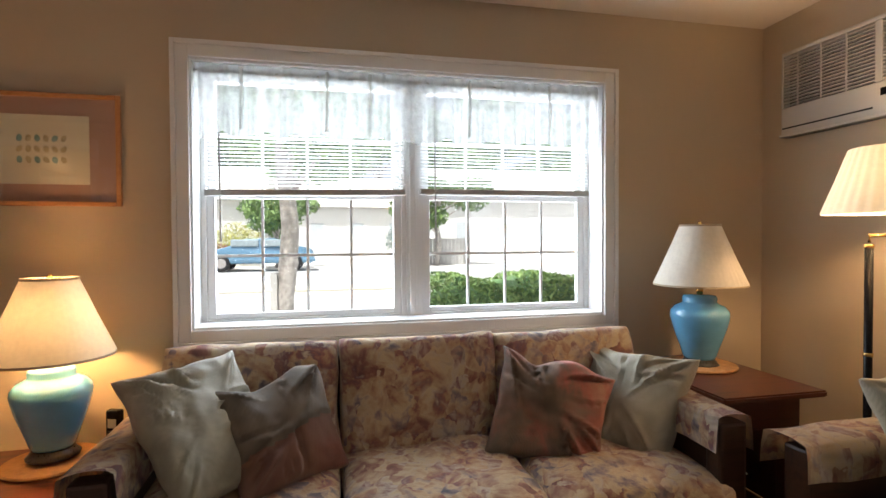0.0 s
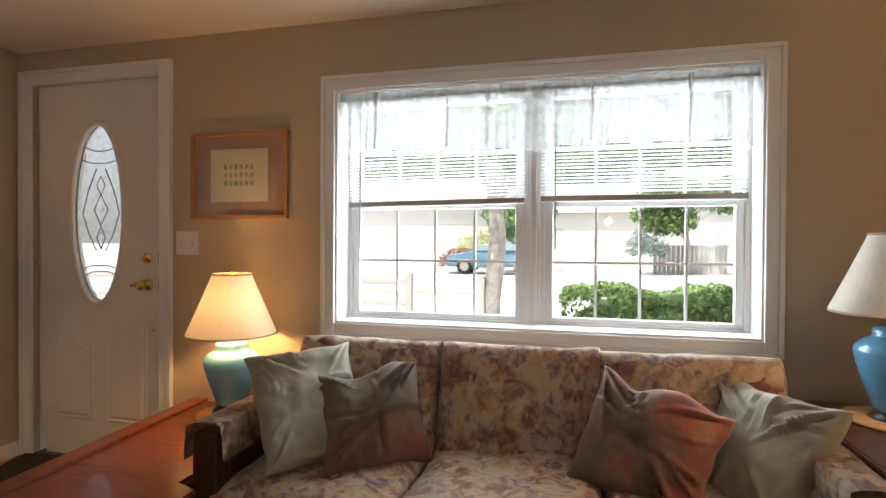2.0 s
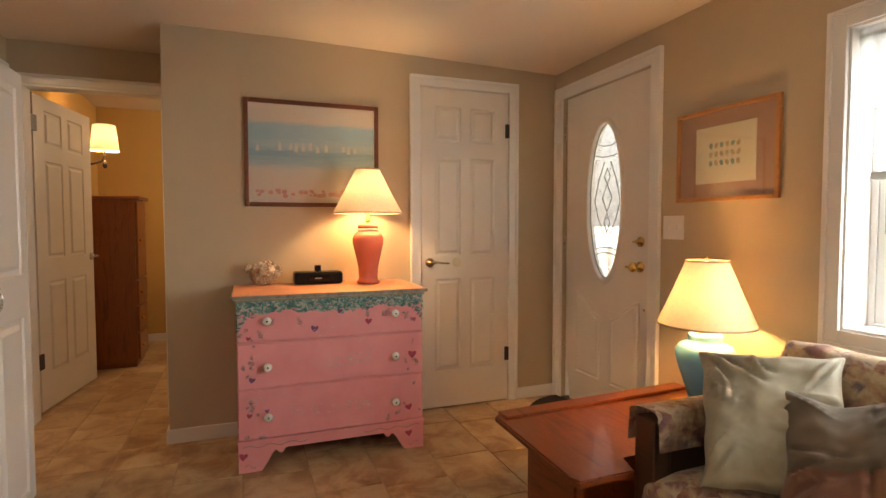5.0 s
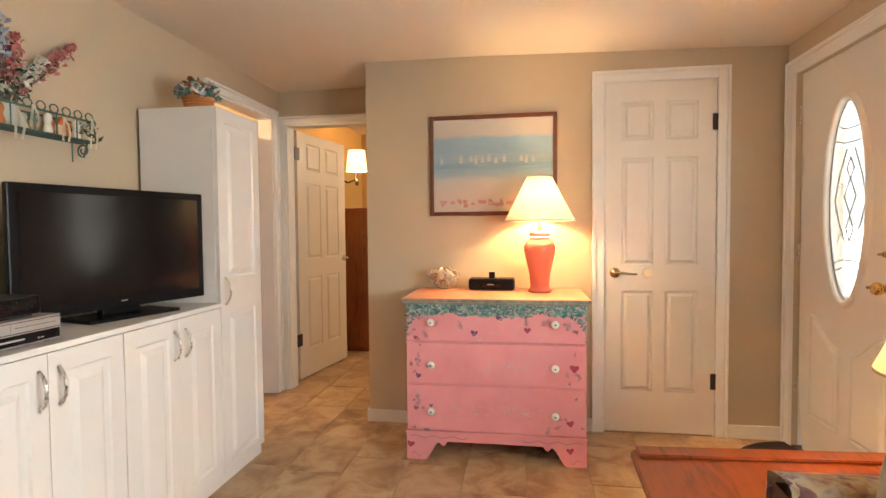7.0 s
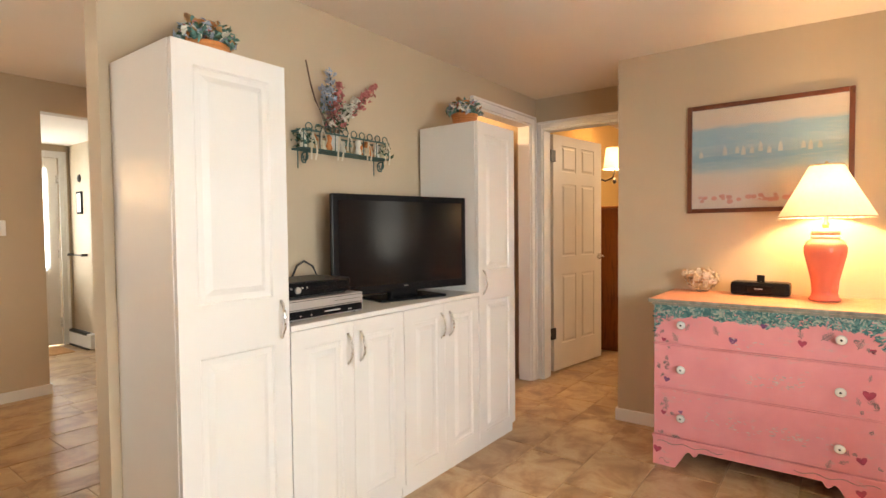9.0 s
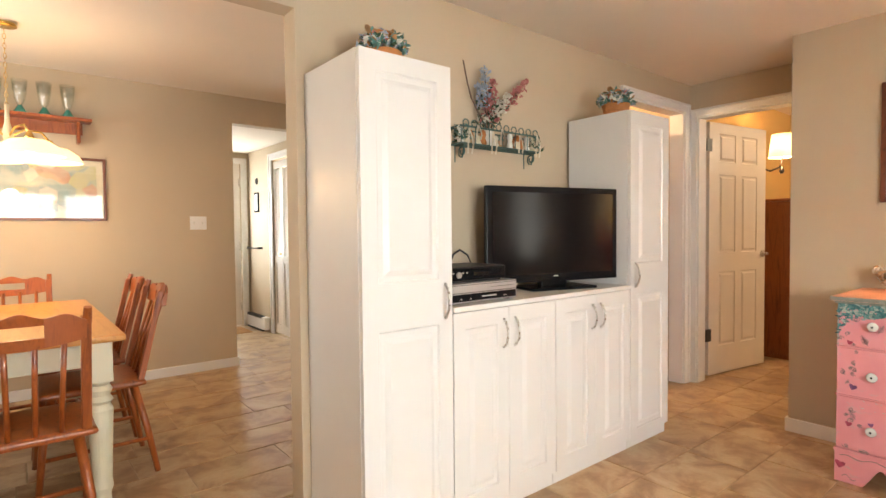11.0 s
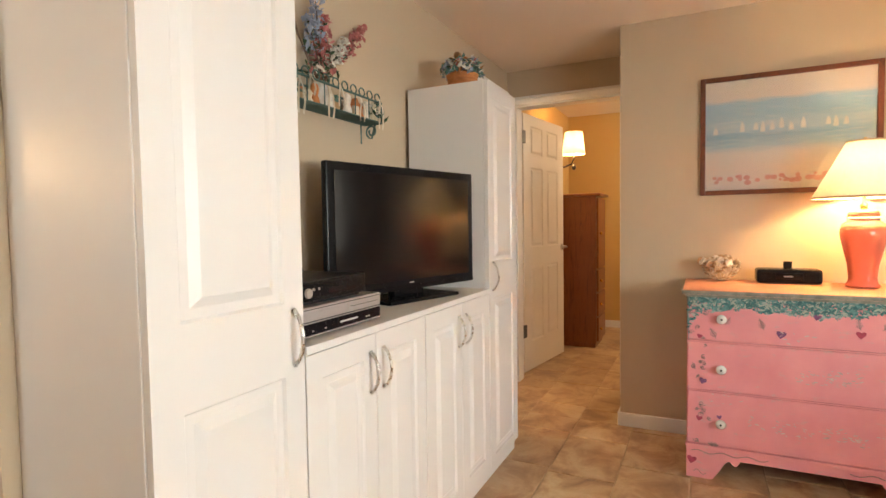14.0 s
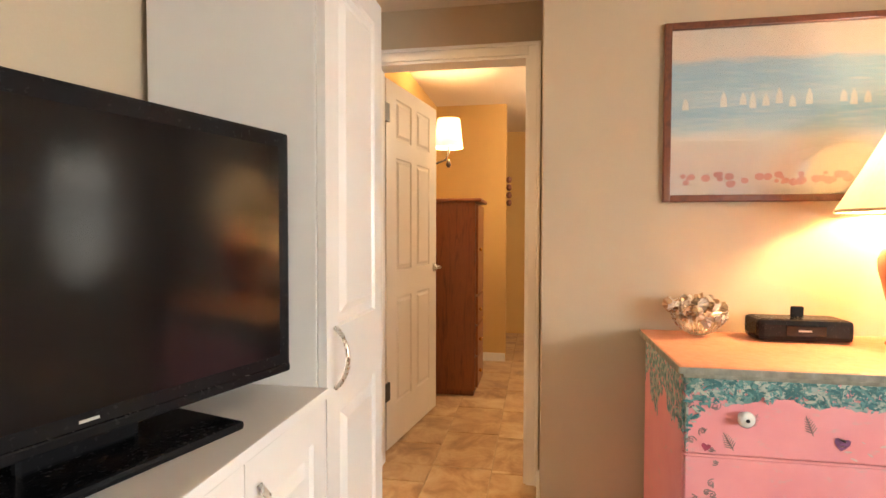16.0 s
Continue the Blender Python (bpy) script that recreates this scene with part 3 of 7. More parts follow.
def hinge(parent, x, y, z, h=0.09, mat="dark_metal", w=0.03):
    bm = box(x - w / 2, x + w / 2, y - 0.006, y + 0.006, z - h / 2, z + h / 2, 0.002)
    capped([(0.006, -h / 2), (0.006, h / 2)], 10, (x, y, z), bm)
    part("hinge", bm, M[mat], parent, "dark metal hinge")


def lever(parent, x, y, z, out, dirx, mat="nickel"):
    bm = bmesh.new()
    r = Matrix.Translation((x, y, z)) @ pose(0, 0, 0, 90 if out < 0 else -90)
    capped([(0.03, 0), (0.03, 0.006), (0.024, 0.012), (0.011, 0.014), (0.011, 0.045)], 20, bm=bm, m=r)
    yy = y + out * 0.045
    tube([(x, yy, z), (x + dirx * 0.03, yy, z + 0.004), (x + dirx * 0.07, yy, z - 0.002), (x + dirx * 0.115, yy, z - 0.004)], 0.009, 10, bm, 0.6)
    part("door_handle", bm, M[mat], parent, "brushed metal lever handle", True)


# the closet door, closed, in the wall of the pink dresser
def closet_door():
    d = thing("door_closet", "closed white six-panel closet door with a curved nickel lever", "door", loc=(XW, 2.255, 0.01), rz=90)
    d["kind"] = "structure"
    # its own x runs along the wall, its face looks along -y, which is into the room
    part("door_leaf", slab_with_panels(-0.301, 0.301, 0, 2.03, -0.004, -1, six_panels(-0.301, 0.301)), M["door"], d)
    part("jamb", box(-0.308, -0.302, -0.002, 0.11, -0.01, 2.036, bm=box(0.302, 0.308, -0.002, 0.11, -0.01, 2.036, bm=box(-0.308, 0.308, -0.002, 0.11, 2.032, 2.037))), M["white"], d)
    for z in (0.312, 1.79):
        hinge(d, 0.298, -0.010, z)
    lever(d, -0.245, -0.004, 0.935, -1, 1, "bronze_nickel")
    bm = capped([(0.03, 0), (0.028, 0.004)], 24, m=pose(-0.06, -0.004, 0.935, 90))
    part("stop_disc", bm, M["paper"], d, "small pale round pad")


closet_door()


def front_door():
    d = thing("door_front", "closed white front door with an oval leaded glass light and brass lockset", "door", loc=(-1.315, YN, 0.015))
    d["kind"] = "structure"
    x0, x1, z1 = -0.405, 0.413, 2.003
    cx, cz, rx, rz = -0.002, 1.31, 0.165, 0.475
    n = 48
    bm = bmesh.new()
    yf, yb = 0.028, 0.072
    # the face around the oval, as a fan to a frame
    rect = []
    for i in range(n):
        a = 2 * math.pi * i / n
        c, s = math.cos(a), math.sin(a)
        k = min((x1 - cx if c > 0 else cx - x0) / max(abs(c), 1e-6), (z1 - cz if s > 0 else cz) / max(abs(s), 1e-6))
        rect.append((cx + k * c, cz + k * s))
    for y in (yf, yb):
        oval = [bm.verts.new((cx + rx * math.cos(2 * math.pi * i / n), y, cz + rz * math.sin(2 * math.pi * i / n))) for i in range(n)]
        outer = [bm.verts.new((p[0], y, p[1])) for p in rect]
        for i in range(n):
            bm.faces.new((oval[i], oval[(i + 1) % n], outer[(i + 1) % n], outer[i]))
        corner = [bm.verts.new((x, y, z)) for x, z in ((x0, 0), (x1, 0), (x1, z1), (x0, z1))]
        for cv in corner:
            near = sorted(outer, key=lambda v: (v.co - cv.co).length)[:2]
            bm.faces.new((cv, near[0], near[1]))
        if y == yf:
            first = oval
        else:
            for i in range(n):
                bm.faces.new((first[i], first[(i + 1) % n], oval[(i + 1) % n], oval[i]))
    box(x0, x0 + 0.004, yf, yb, 0, z1, bm=bm)
    box(x1 - 0.004, x1, yf, yb, 0, z1, bm=bm)
    part("door_leaf", bm, M["door"], d)
    # raised oval moulding
    bm = bmesh.new()
    prof = ((0.0, 0.0), (0.0, -0.012), (0.012, -0.018), (0.026, -0.010), (0.034, 0.0))
    rings = []
    for e, y in prof:
        rings.append([bm.verts.new((cx + (rx - 0.006 + e) * math.cos(2 * math.pi * i / n), yf + y, cz + (rz - 0.006 + e) * math.sin(2 * math.pi * i / n))) for i in range(n)])
    for a, b in zip(rings, rings[1:]):
        for i in range(n):
            bm.faces.new((a[i], a[(i + 1) % n], b[(i + 1) % n], b[i]))
    part("oval_moulding", bm, M["door"], d, smooth=True)
    bm = bmesh.new()
    bm.faces.new([bm.verts.new((cx + rx * math.cos(2 * math.pi * i / n), yf + 0.02, cz + rz * math.sin(2 * math.pi * i / n))) for i in range(n)])
    g = part("oval_glass", bm, M["frosted"], d, "bevelled textured oval glass")
    g.visible_shadow = False
    # lead cames: an inner oval, diamonds down the middle and spokes
    bm = bmesh.new()
    y = yf + 0.016
    for k in (0.985,):
        pts = [(cx + k * rx * math.cos(2 * math.pi * i / 40), y, cz + (k if k > 0.9 else 0.90) * rz * math.sin(2 * math.pi * i / 40)) for i in range(41)]
        tube(pts, 0.003, 5, bm)
    for dz, h, w in ((0.02, 0.085, 0.045), (-0.13, 0.06, 0.028), (0.15, 0.05, 0.028)):
        tube([(cx, y, cz + dz - h), (cx + w, y, cz + dz), (cx, y, cz + dz + h), (cx - w, y, cz + dz), (cx, y, cz + dz - h)], 0.0032, 5, bm)
    for z in (-0.30, 0.36, -0.335, 0.29):
        q = math.sqrt(max(0, 1 - (z / rz) ** 2)) * rx * 0.97
        tube([(cx - q, y, cz + z), (cx - q * 0.4, y, cz + z * 0.93), (cx + q * 0.4, y, cz + z * 0.93), (cx + q, y, cz + z)], 0.003, 5, bm)
    for s in (-1, 1):
        tube([(cx + s * 0.03, y, cz + 0.24), (cx + s * 0.085, y, cz + 0.12), (cx + s * 0.12, y, cz), (cx + s * 0.085, y, cz - 0.10), (cx + s * 0.03, y, cz - 0.20)], 0.0032, 5, bm)
    part("lead_came", bm, plain("dull grey lead", (0.17, 0.18, 0.18), 0.5), d, "thin grey lead cames")
    # two lower panels with swept tops
    for a, b, s in ((-0.285, -0.03, 1), (0.06, 0.315, -1)):
        bm = bmesh.new()
        k = 12
        loops = []
        for inset, dd in ((0, 0.0), (0.008, -0.008), (0.02, -0.003), (0.034, -0.011)):
            loop = [(a + inset, 0.20 + inset), (b - inset, 0.20 + inset)]
            for i in range(k + 1):
                u = i / k
                x = (b - inset) + ((a + inset) - (b - inset)) * u
                t = (x - a) / (b - a)
                t = t if s > 0 else 1 - t
                top = 0.74 - 0.13 * (0.5 - 0.5 * math.cos(math.pi * t)) - inset
                loop.append((x, top))
            loops.append([bm.verts.new((x, yf + dd - 0.002, z)) for x, z in loop])
        for p, q in zip(loops, loops[1:]):
            for i in range(len(p)):
                bm.faces.new((p[i], p[(i + 1) % len(p)], q[(i + 1) % len(p)], q[i]))
        bm.faces.new(loops[-1])
        part("door_panel", bm, M["door"], d)
    for z in (0.325, 1.055, 1.785):
        hinge(d, -0.409, 0.018, z, 0.10, "nickel")
    for z, r in ((0.935, 0.028), (1.075, 0.026)):
        bm = capped([(r * 1.1, 0), (r * 1.1, 0.006), (r * 0.5, 0.012), (r * 0.45, 0.03)], 20, m=pose(0.315, yf, z, 90))
        if z < 1:
            capped([(0.012, 0.03), (0.024, 0.038), (0.028, 0.052), (0.022, 0.066), (0.008, 0.07)], 20, bm=bm, m=pose(0.315, yf, z, 90))
            tube([(0.315, yf - 0.05, z), (0.26, yf - 0.055, z)], 0.007, 8, bm)
        else:
            box(0.30, 0.33, yf - 0.045, yf - 0.03, z - 0.006, z + 0.006, 0.003, bm)
        part("door_knob" if z < 1 else "deadbolt", bm, M["brass"], d, "polished brass " + ("knob" if z < 1 else "deadbolt turn"), True)
        part("strike", box(0.403, 0.409, 0.0, 0.026, z - 0.035, z + 0.035), M["black"], d)
    part("peephole_cap", capped([(0.008, 0), (0.006, 0.006)], 12, m=pose(0.35, yf, 0.70, 90)), M["brass"], d)


front_door()


def bedroom_door():
    # open into the bedroom, hinged on the left jamb
    d = thing("door_bedroom", "open white six-panel interior door with black hinges", "door", loc=(-2.50, -0.262, 0.012), rz=172)
    d["kind"] = "structure"
    d.matrix_basis = pose(-2.595, -0.285, 0.012, 0, 0, 171.3)
    part("door_leaf", slab_with_panels(0.0, 0.785, 0, 1.982, 0.0, -1, six_panels(0.01, 0.775, -0.02), both=True), M["door"], d)
    for z in (0.32, 1.80):
        bm = box(-0.050, 0.016, -0.014, -0.002, z - 0.048, z + 0.048, 0.002)
        part("hinge", bm, M["black_matt"], d, "black door hinge")
    lever(d, 0.745, 0.0, 0.94, -1, -1)


bedroom_door()


# ---- the living room window ----
def window():
    w = thing("window_1", "wide white double window with two gridded sash units and a deep white reveal", "window")
    w["kind"] = "structure"
    y0 = YN + 0.0
    bm = bmesh.new()      # reveal lining
    box(0.07, 0.078, y0, 3.14, 0.802, 1.880, bm=bm)
    box(1.856, 1.864, y0, 3.14, 0.802, 1.880, bm=bm)
    box(0.078, 1.856, y0, 3.14, 1.872, 1.880, bm=bm)
    part("reveal", bm, M["white"], w, "white painted reveal boards")
    part("window_sill", box(0.078, 1.856, y0 - 0.004, 3.14, 0.802, 0.812, 0.002), M["white"], w, "white window sill board")
    part("mullion", box(0.948, 1.004, 3.055, 3.14, 0.812, 1.872, 0.003, bm=box(0.963, 0.989, 3.045, 3.056, 0.812, 1.872, 0.004)), M["white"], w, "white centre mullion")
    for a, b in ((0.078, 0.948), (1.004, 1.856)):
        bm = bmesh.new()
        box(a, a + 0.022, 3.06, 3.14, 0.812, 1.872, 0.003, bm)
        box(b - 0.022, b, 3.06, 3.14, 0.812, 1.872, 0.003, bm)
        box(a + 0.022, b - 0.022, 3.06, 3.14, 0.812, 0.822, 0.003, bm)
        box(a + 0.022, b - 0.022, 3.06, 3.14, 1.862, 1.872, 0.003, bm)
        fr = part("window_frame", bm, M["white"], w)
        for z0, z1, yy, tag in ((0.822, 1.365, 3.068, "lower_sash"), (1.355, 1.862, 3.10, "upper_sash")):
            bm = bmesh.new()
            i0, i1 = a + 0.022, b - 0.022
            st = 0.034
            box(i0, i0 + st, yy, yy + 0.028, z0, z1, 0.004, bm)
            box(i1 - st, i1, yy, yy + 0.028, z0, z1, 0.004, bm)
            box(i0 + st, i1 - st, yy, yy + 0.028, z0, z0 + 0.024, 0.004, bm)
            box(i0 + st, i1 - st, yy, yy + 0.028, z1 - 0.028, z1, 0.004, bm)
            sash = part(tag, bm, M["white"], fr)
            bm = bmesh.new()
            p0, p1 = i0 + st, i1 - st
            for k in (1, 2, 3):
                x = p0 + (p1 - p0) * k / 4
                box(x - 0.006, x + 0.006, yy + 0.012, yy + 0.02, z0 + 0.024, z1 - 0.028, bm=bm)
            zm = (z0 + 0.024 + z1 - 0.028) / 2
            box(p0, p1, yy + 0.0115, yy + 0.0205, zm - 0.006, zm + 0.006, bm=bm)
            part("muntin_grid", bm, M["white"], fr)
            bm = box(p0 - 0.002, p1 + 0.002, yy + 0.015, yy + 0.017, z0 + 0.022, z1 - 0.026)
            g = part("pane", bm, M["glass"], fr)
            g.visible_shadow = False
    return w


window()


def blind(a, b, zrail, tilt, label):
    o = thing("blind", label, "blind", "venetian blinds in the double window")
    part("head_rail", box(a, b, 3.005, 3.05, 1.840, 1.870, 0.003), M["blind"], o)
    bm = bmesh.new()
    n = 30
    for i in range(n):
        z = zrail + 0.03 + (1.835 - zrail - 0.03) * i / (n - 1)
        own = bmesh.new()
        v = []
        for yy, dz in ((-0.0120, -0.0060), (0, 0.001), (0.0120, 0.0050)):
            v.append([own.verts.new((x, 3.027 + yy, z + dz + tilt * (x - a) / (b - a) * (1 - i / n))) for x in (a + 0.004, b - 0.004)])
        for p, q in zip(v, v[1:]):
            own.faces.new((p[0], p[1], q[1], q[0]))
        join(bm, own)
    tagged(part("slats", bm, M["blind"], o, "thin white tilted slats"), kind="stuff")
    bm = bmesh.new()
    own = box(a + 0.002, b - 0.002, 3.01, 3.045, zrail - 0.012, zrail + 0.014, 0.004)
    for v in own.verts:
        v.co.z += tilt * (v.co.x - a) / (b - a)
    part("bottom_rail", join(bm, own), M["blind_rail"], o, "grey stacked slats and bottom rail")
    for k in (0.12, 0.5, 0.88):
        x = a + (b - a) * k
        part("ladder_cord", tube([(x, 3.012, zrail), (x, 3.012, 1.85)], 0.0012, 4), M["blind"], o)
    part("tilt_wand", tube([(a + 0.065, 2.998, 1.84), (a + 0.068, 2.994, 1.15)], 0.004, 6), M["blind_rail"], o, "thin translucent tilt wand")


blind(0.10, 0.940, 1.355, 0.012, "white venetian blind lowered half way, hanging a little uneven")
blind(1.005, 1.835, 1.372, 0.0, "white venetian blind lowered half way behind a sheer valance")


def valance():
    o = thing("valance", "short sheer white voile valance gathered on a thin rod", "curtain")
    part("rod", tube([(0.08, 2.968, 1.842), (1.855, 2.968, 1.842)], 0.007, 10), M["rod"], o, "thin curtain rod", True)
    bm = bmesh.new()
    cols = []
    x0, x1, n = 0.082, 1.853, 300
    for i in range(n + 1):
        u = i / n
        x = x0 + (x1 - x0) * u
        g = noise.noise(Vector((u * 26, 0, 0)))
        scal = 0.018 * abs(math.sin(u * math.pi * 14 + 0.6 * math.sin(u * 31)))
        deep = 0.0
        for wing in (0.0, 0.5, 1.0):
            deep = max(deep, 0.0 if abs(u - wing) > 0.02 else 0.02)
        zb = 1.60 - scal - deep + 0.004 * math.sin(u * 57)
        col = []
        for z, am in ((1.872, 0.006), (1.856, 0.003), (1.840, 0.002), (1.80, 0.008), (1.74, 0.011), (1.67, 0.013), (zb, 0.015)):
            y = 2.958 + am * math.sin(u * 190 + 3 * g) + am * 0.7 * math.sin(u * 71 + 1.3)
            col.append(bm.verts.new((x, y, z + (0.004 * g if z > 1.8 else 0))))
        cols.append(col)
    for a, b in zip(cols, cols[1:]):
        for j in range(len(a) - 1):
            bm.faces.new((a[j], b[j], b[j + 1], a[j + 1]))
    part("voile", bm, M["sheer"], o, "sheer white gathered voile in shade tone", True)
    for x in (0.26, 0.60, 0.78, 1.22, 1.60):
        part("gathered_fold", tube([(x, 2.95, 1.86), (x + 0.003, 2.946, 1.75), (x - 0.004, 2.946, 1.61)], 0.009, 6, taper=0.6), M["fold"], o, "denser gathered fold in a shade-darkened tone", True)


valance()


# ---- cabinets along the wall ----
def pull(parent, x, z, y=0.084, h=0.13):
    bm = bmesh.new()
    pts = []
    for i in range(9):
        t = i / 8
        pts.append((x + 0.006 * math.sin(math.pi * t), y + 0.004 + 0.030 * math.sin(math.pi * t) ** 0.7, z - h / 2 + h * t))
    tube(pts, 0.0052, 8, bm)
    part("handle", bm, M["nickel"], parent, "curved brushed nickel pull", True)


def tall_cabinet(x0, x1, handle_x, label, top=1.788):
    c = thing("tall_cabinet", label, "cabinet", "white cabinets round the television")
    part("body", box(x0, x1, YT + 0.004 if x0 > 0 else YT + 0.022, 0.064, 0.0, top, 0.002), M["laminate"], c)
    pan = [(x0 + 0.065, x1 - 0.065, 0.10, 0.82), (x0 + 0.065, x1 - 0.065, 0.985, top - 0.066)]
    part("door", slab_with_panels(x0 + 0.002, x1 - 0.002, 0.062, top - 0.002, 0.084, 1, pan, 0.018, 0.045, 0.007), M["laminate"], c, "white routed panel door")
    pull(c, handle_x, 0.905 if x0 > 0 else 0.925)


tall_cabinet(0.33, 0.723, 0.368, "tall narrow white pantry cabinet with a two-panel door", 1.775)
tall_cabinet(-1.276, -0.886, -0.925, "tall narrow white pantry cabinet beside the side-room doorway")


def base_cabinet(x0, x1):
    c = thing("base_cabinet", "low white two-door cabinet with raised panels", "cabinet", "white cabinets round the television")
    part("body", box(x0 + 0.001, x1 - 0.001, YT + 0.012, 0.064, 0.0, 0.852, 0.002), M["laminate"], c)
    mid = (x0 + x1) / 2
    for a, b, hx in ((x0 + 0.002, mid - 0.0015, mid - 0.034), (mid + 0.0015, x1 - 0.002, mid + 0.034)):
        dr = part("door", slab_with_panels(a, b, 0.062, 0.85, 0.084, 1, [(a + 0.06, b - 0.06, 0.125, 0.785)], 0.018, 0.045, 0.007), M["laminate"], c, "white routed panel door")
        bm = bmesh.new()
        pts = [(hx + 0.005 * math.sin(math.pi * i / 8), 0.088 + 0.030 * math.sin(math.pi * i / 8) ** 0.7, 0.745 - 0.06 + 0.12 * i / 8) for i in range(9)]
        tube(pts, 0.0052, 8, bm)
        part("handle", bm, M["nickel"], dr, "curved brushed nickel pull", True)


base_cabinet(-0.276, 0.329)
base_cabinet(-0.884, -0.278)
tagged(part("cabinet_top", box(-0.884, 0.329, YT + 0.012, 0.090, 0.854, 0.874, 0.002), M["laminate"]), "white laminate top over the two low cabinets, with equipment on it", "countertop")


def television():
    ax, ay, bx, by = -0.112, -0.190, -0.866, 0.016
    ang = math.degrees(math.atan2(by - ay, bx - ax))
    L = math.hypot(bx - ax, by - ay)
    tv = thing("television", "black flat-screen television on a swivel foot, switched off", "television", loc=(ax, ay, 0.874), rz=ang)
    # own x runs along the screen, the screen looks along -y
    part("bezel", box(0, L, 0.0, 0.028, 0.036, 0.505, 0.006, bm=box(0.06, L - 0.06, 0.028, 0.075, 0.08, 0.46, 0.02)), M["black"], tv, "glossy black bezel and housing")
    part("screen", box(0.032, L - 0.032, -0.003, 0.004, 0.075, 0.475), M["screen"], tv, "dark glossy screen")
    part("lower_trim", box(0.004, L - 0.004, -0.004, 0.004, 0.038, 0.054, 0.003), M["black"], tv)
    part("maker_mark", box(L / 2 - 0.013, L / 2 + 0.013, -0.0045, -0.0038, 0.062, 0.066), M["blind_rail"], tv, "small silver mark")
    part("neck", box(L / 2 - 0.08, L / 2 + 0.08, 0.01, 0.05, 0.01, 0.05, 0.008), M["black"], tv)
    part("foot", box(L / 2 - 0.19, L / 2 + 0.19, -0.085, 0.115, 0.0, 0.014, 0.006), M["black"], tv, "glossy black rectangular foot")


television()


def player_stack():
    a = thing("disc_recorder", "silver disc and tape recorder with a black lower front band", "video recorder")
    x0, x1, yf = -0.066, 0.322, 0.042
    part("case", box(x0, x1, -0.25, yf, 0.880, 0.956, 0.003), M["silver"], a)
    part("front_band", box(x0 + 0.008, x1 - 0.012, yf, yf + 0.004, 0.885, 0.914, 0.001), M["black"], a, "black lower front band")
    part("tape_flap", box(x0 + 0.012, x0 + 0.165, yf, yf + 0.0025, 0.924, 0.945, 0.001), M["silver"], a, "silver tape flap")
    part("tray_door", box(x0 + 0.19, x1 - 0.03, yf, yf + 0.0025, 0.926, 0.943, 0.001), M["silver"], a, "silver disc tray door")
    part("groove", box(x0 + 0.004, x1 - 0.004, yf, yf + 0.001, 0.917, 0.9195, bm=box(x0 + 0.004, x1 - 0.004, yf, yf + 0.001, 0.9485, 0.9505)), M["black_matt"], a, "dark front grooves")
    part("flap_slot", box(x0 + 0.02, x0 + 0.155, yf + 0.0025, yf + 0.003, 0.934, 0.9355), M["black_matt"], a)
    part("display", box(0.06, 0.14, yf + 0.004, yf + 0.0045, 0.897, 0.902), M["blind_rail"], a, "grey display lettering strip")
    for x in (0.00, 0.012, 0.20, 0.25):
        part("button", box(x, x + 0.007, yf + 0.004, yf + 0.0055, 0.893, 0.8965, 0.0005), M["silver"], a)
    for x in (x0 + 0.03, x1 - 0.04):
        part("foot", capped([(0.014, 0.8742), (0.014, 0.881)], 12, (x, yf - 0.03, 0)), M["black_matt"], a)
    b = thing("cable_box", "black cable receiver with a bowed glossy front on the silver recorder", "receiver")
    part("case", box(-0.02, 0.322, -0.21, 0.022, 0.963, 1.020, 0.008), M["black_matt"], b)
    bm = bmesh.new()
    rows = []
    for i in range(17):
        u = i / 16
        y = 0.022 + 0.016 * math.sin(math.pi * u) ** 0.8
        rows.append([bm.verts.new((-0.014 + 0.330 * u, yy, z)) for yy, z in ((0.021, 0.966), (y, 0.970), (y + 0.002, 0.992), (y, 1.012), (0.021, 1.016))])
    for p, q in zip(rows, rows[1:]):
        for k in range(4):
            bm.faces.new((p[k], p[k + 1], q[k + 1], q[k]))
    part("front_panel", bm, M["black"], b, "bowed glossy black front", True)
    part("dial", capped([(0.013, 0), (0.012, 0.006)], 20, m=pose(0.255, 0.034, 0.990, -90)), M["silver"], b, "small silver dial")
    for x in (0.215, 0.235, 0.285):
        part("button", capped([(0.004, 0), (0.0035, 0.005)], 10, m=pose(x, 0.034, 0.998, -90)), M["silver"], b)
    part("display", box(0.10, 0.18, 0.0385, 0.0405, 0.984, 0.998, 0.0005), M["screen"], b, "dark display window")
    part("foot_strip", box(0.0, 0.30, -0.18, 0.01, 0.957, 0.963), M["black_matt"], b)


player_stack()
c = thing("power_cable", "black power cable looping behind the receiver", "cable")
part("cord", tube([(0.10, -0.27, 0.88), (0.05, -0.29, 0.98), (0.00, -0.30, 1.055), (-0.04, -0.30, 1.075), (-0.08, -0.29, 1.05), (-0.11, -0.28, 0.98), (-0.12, -0.27, 0.90)], 0.005, 6), M["black_matt"], c, smooth=True)


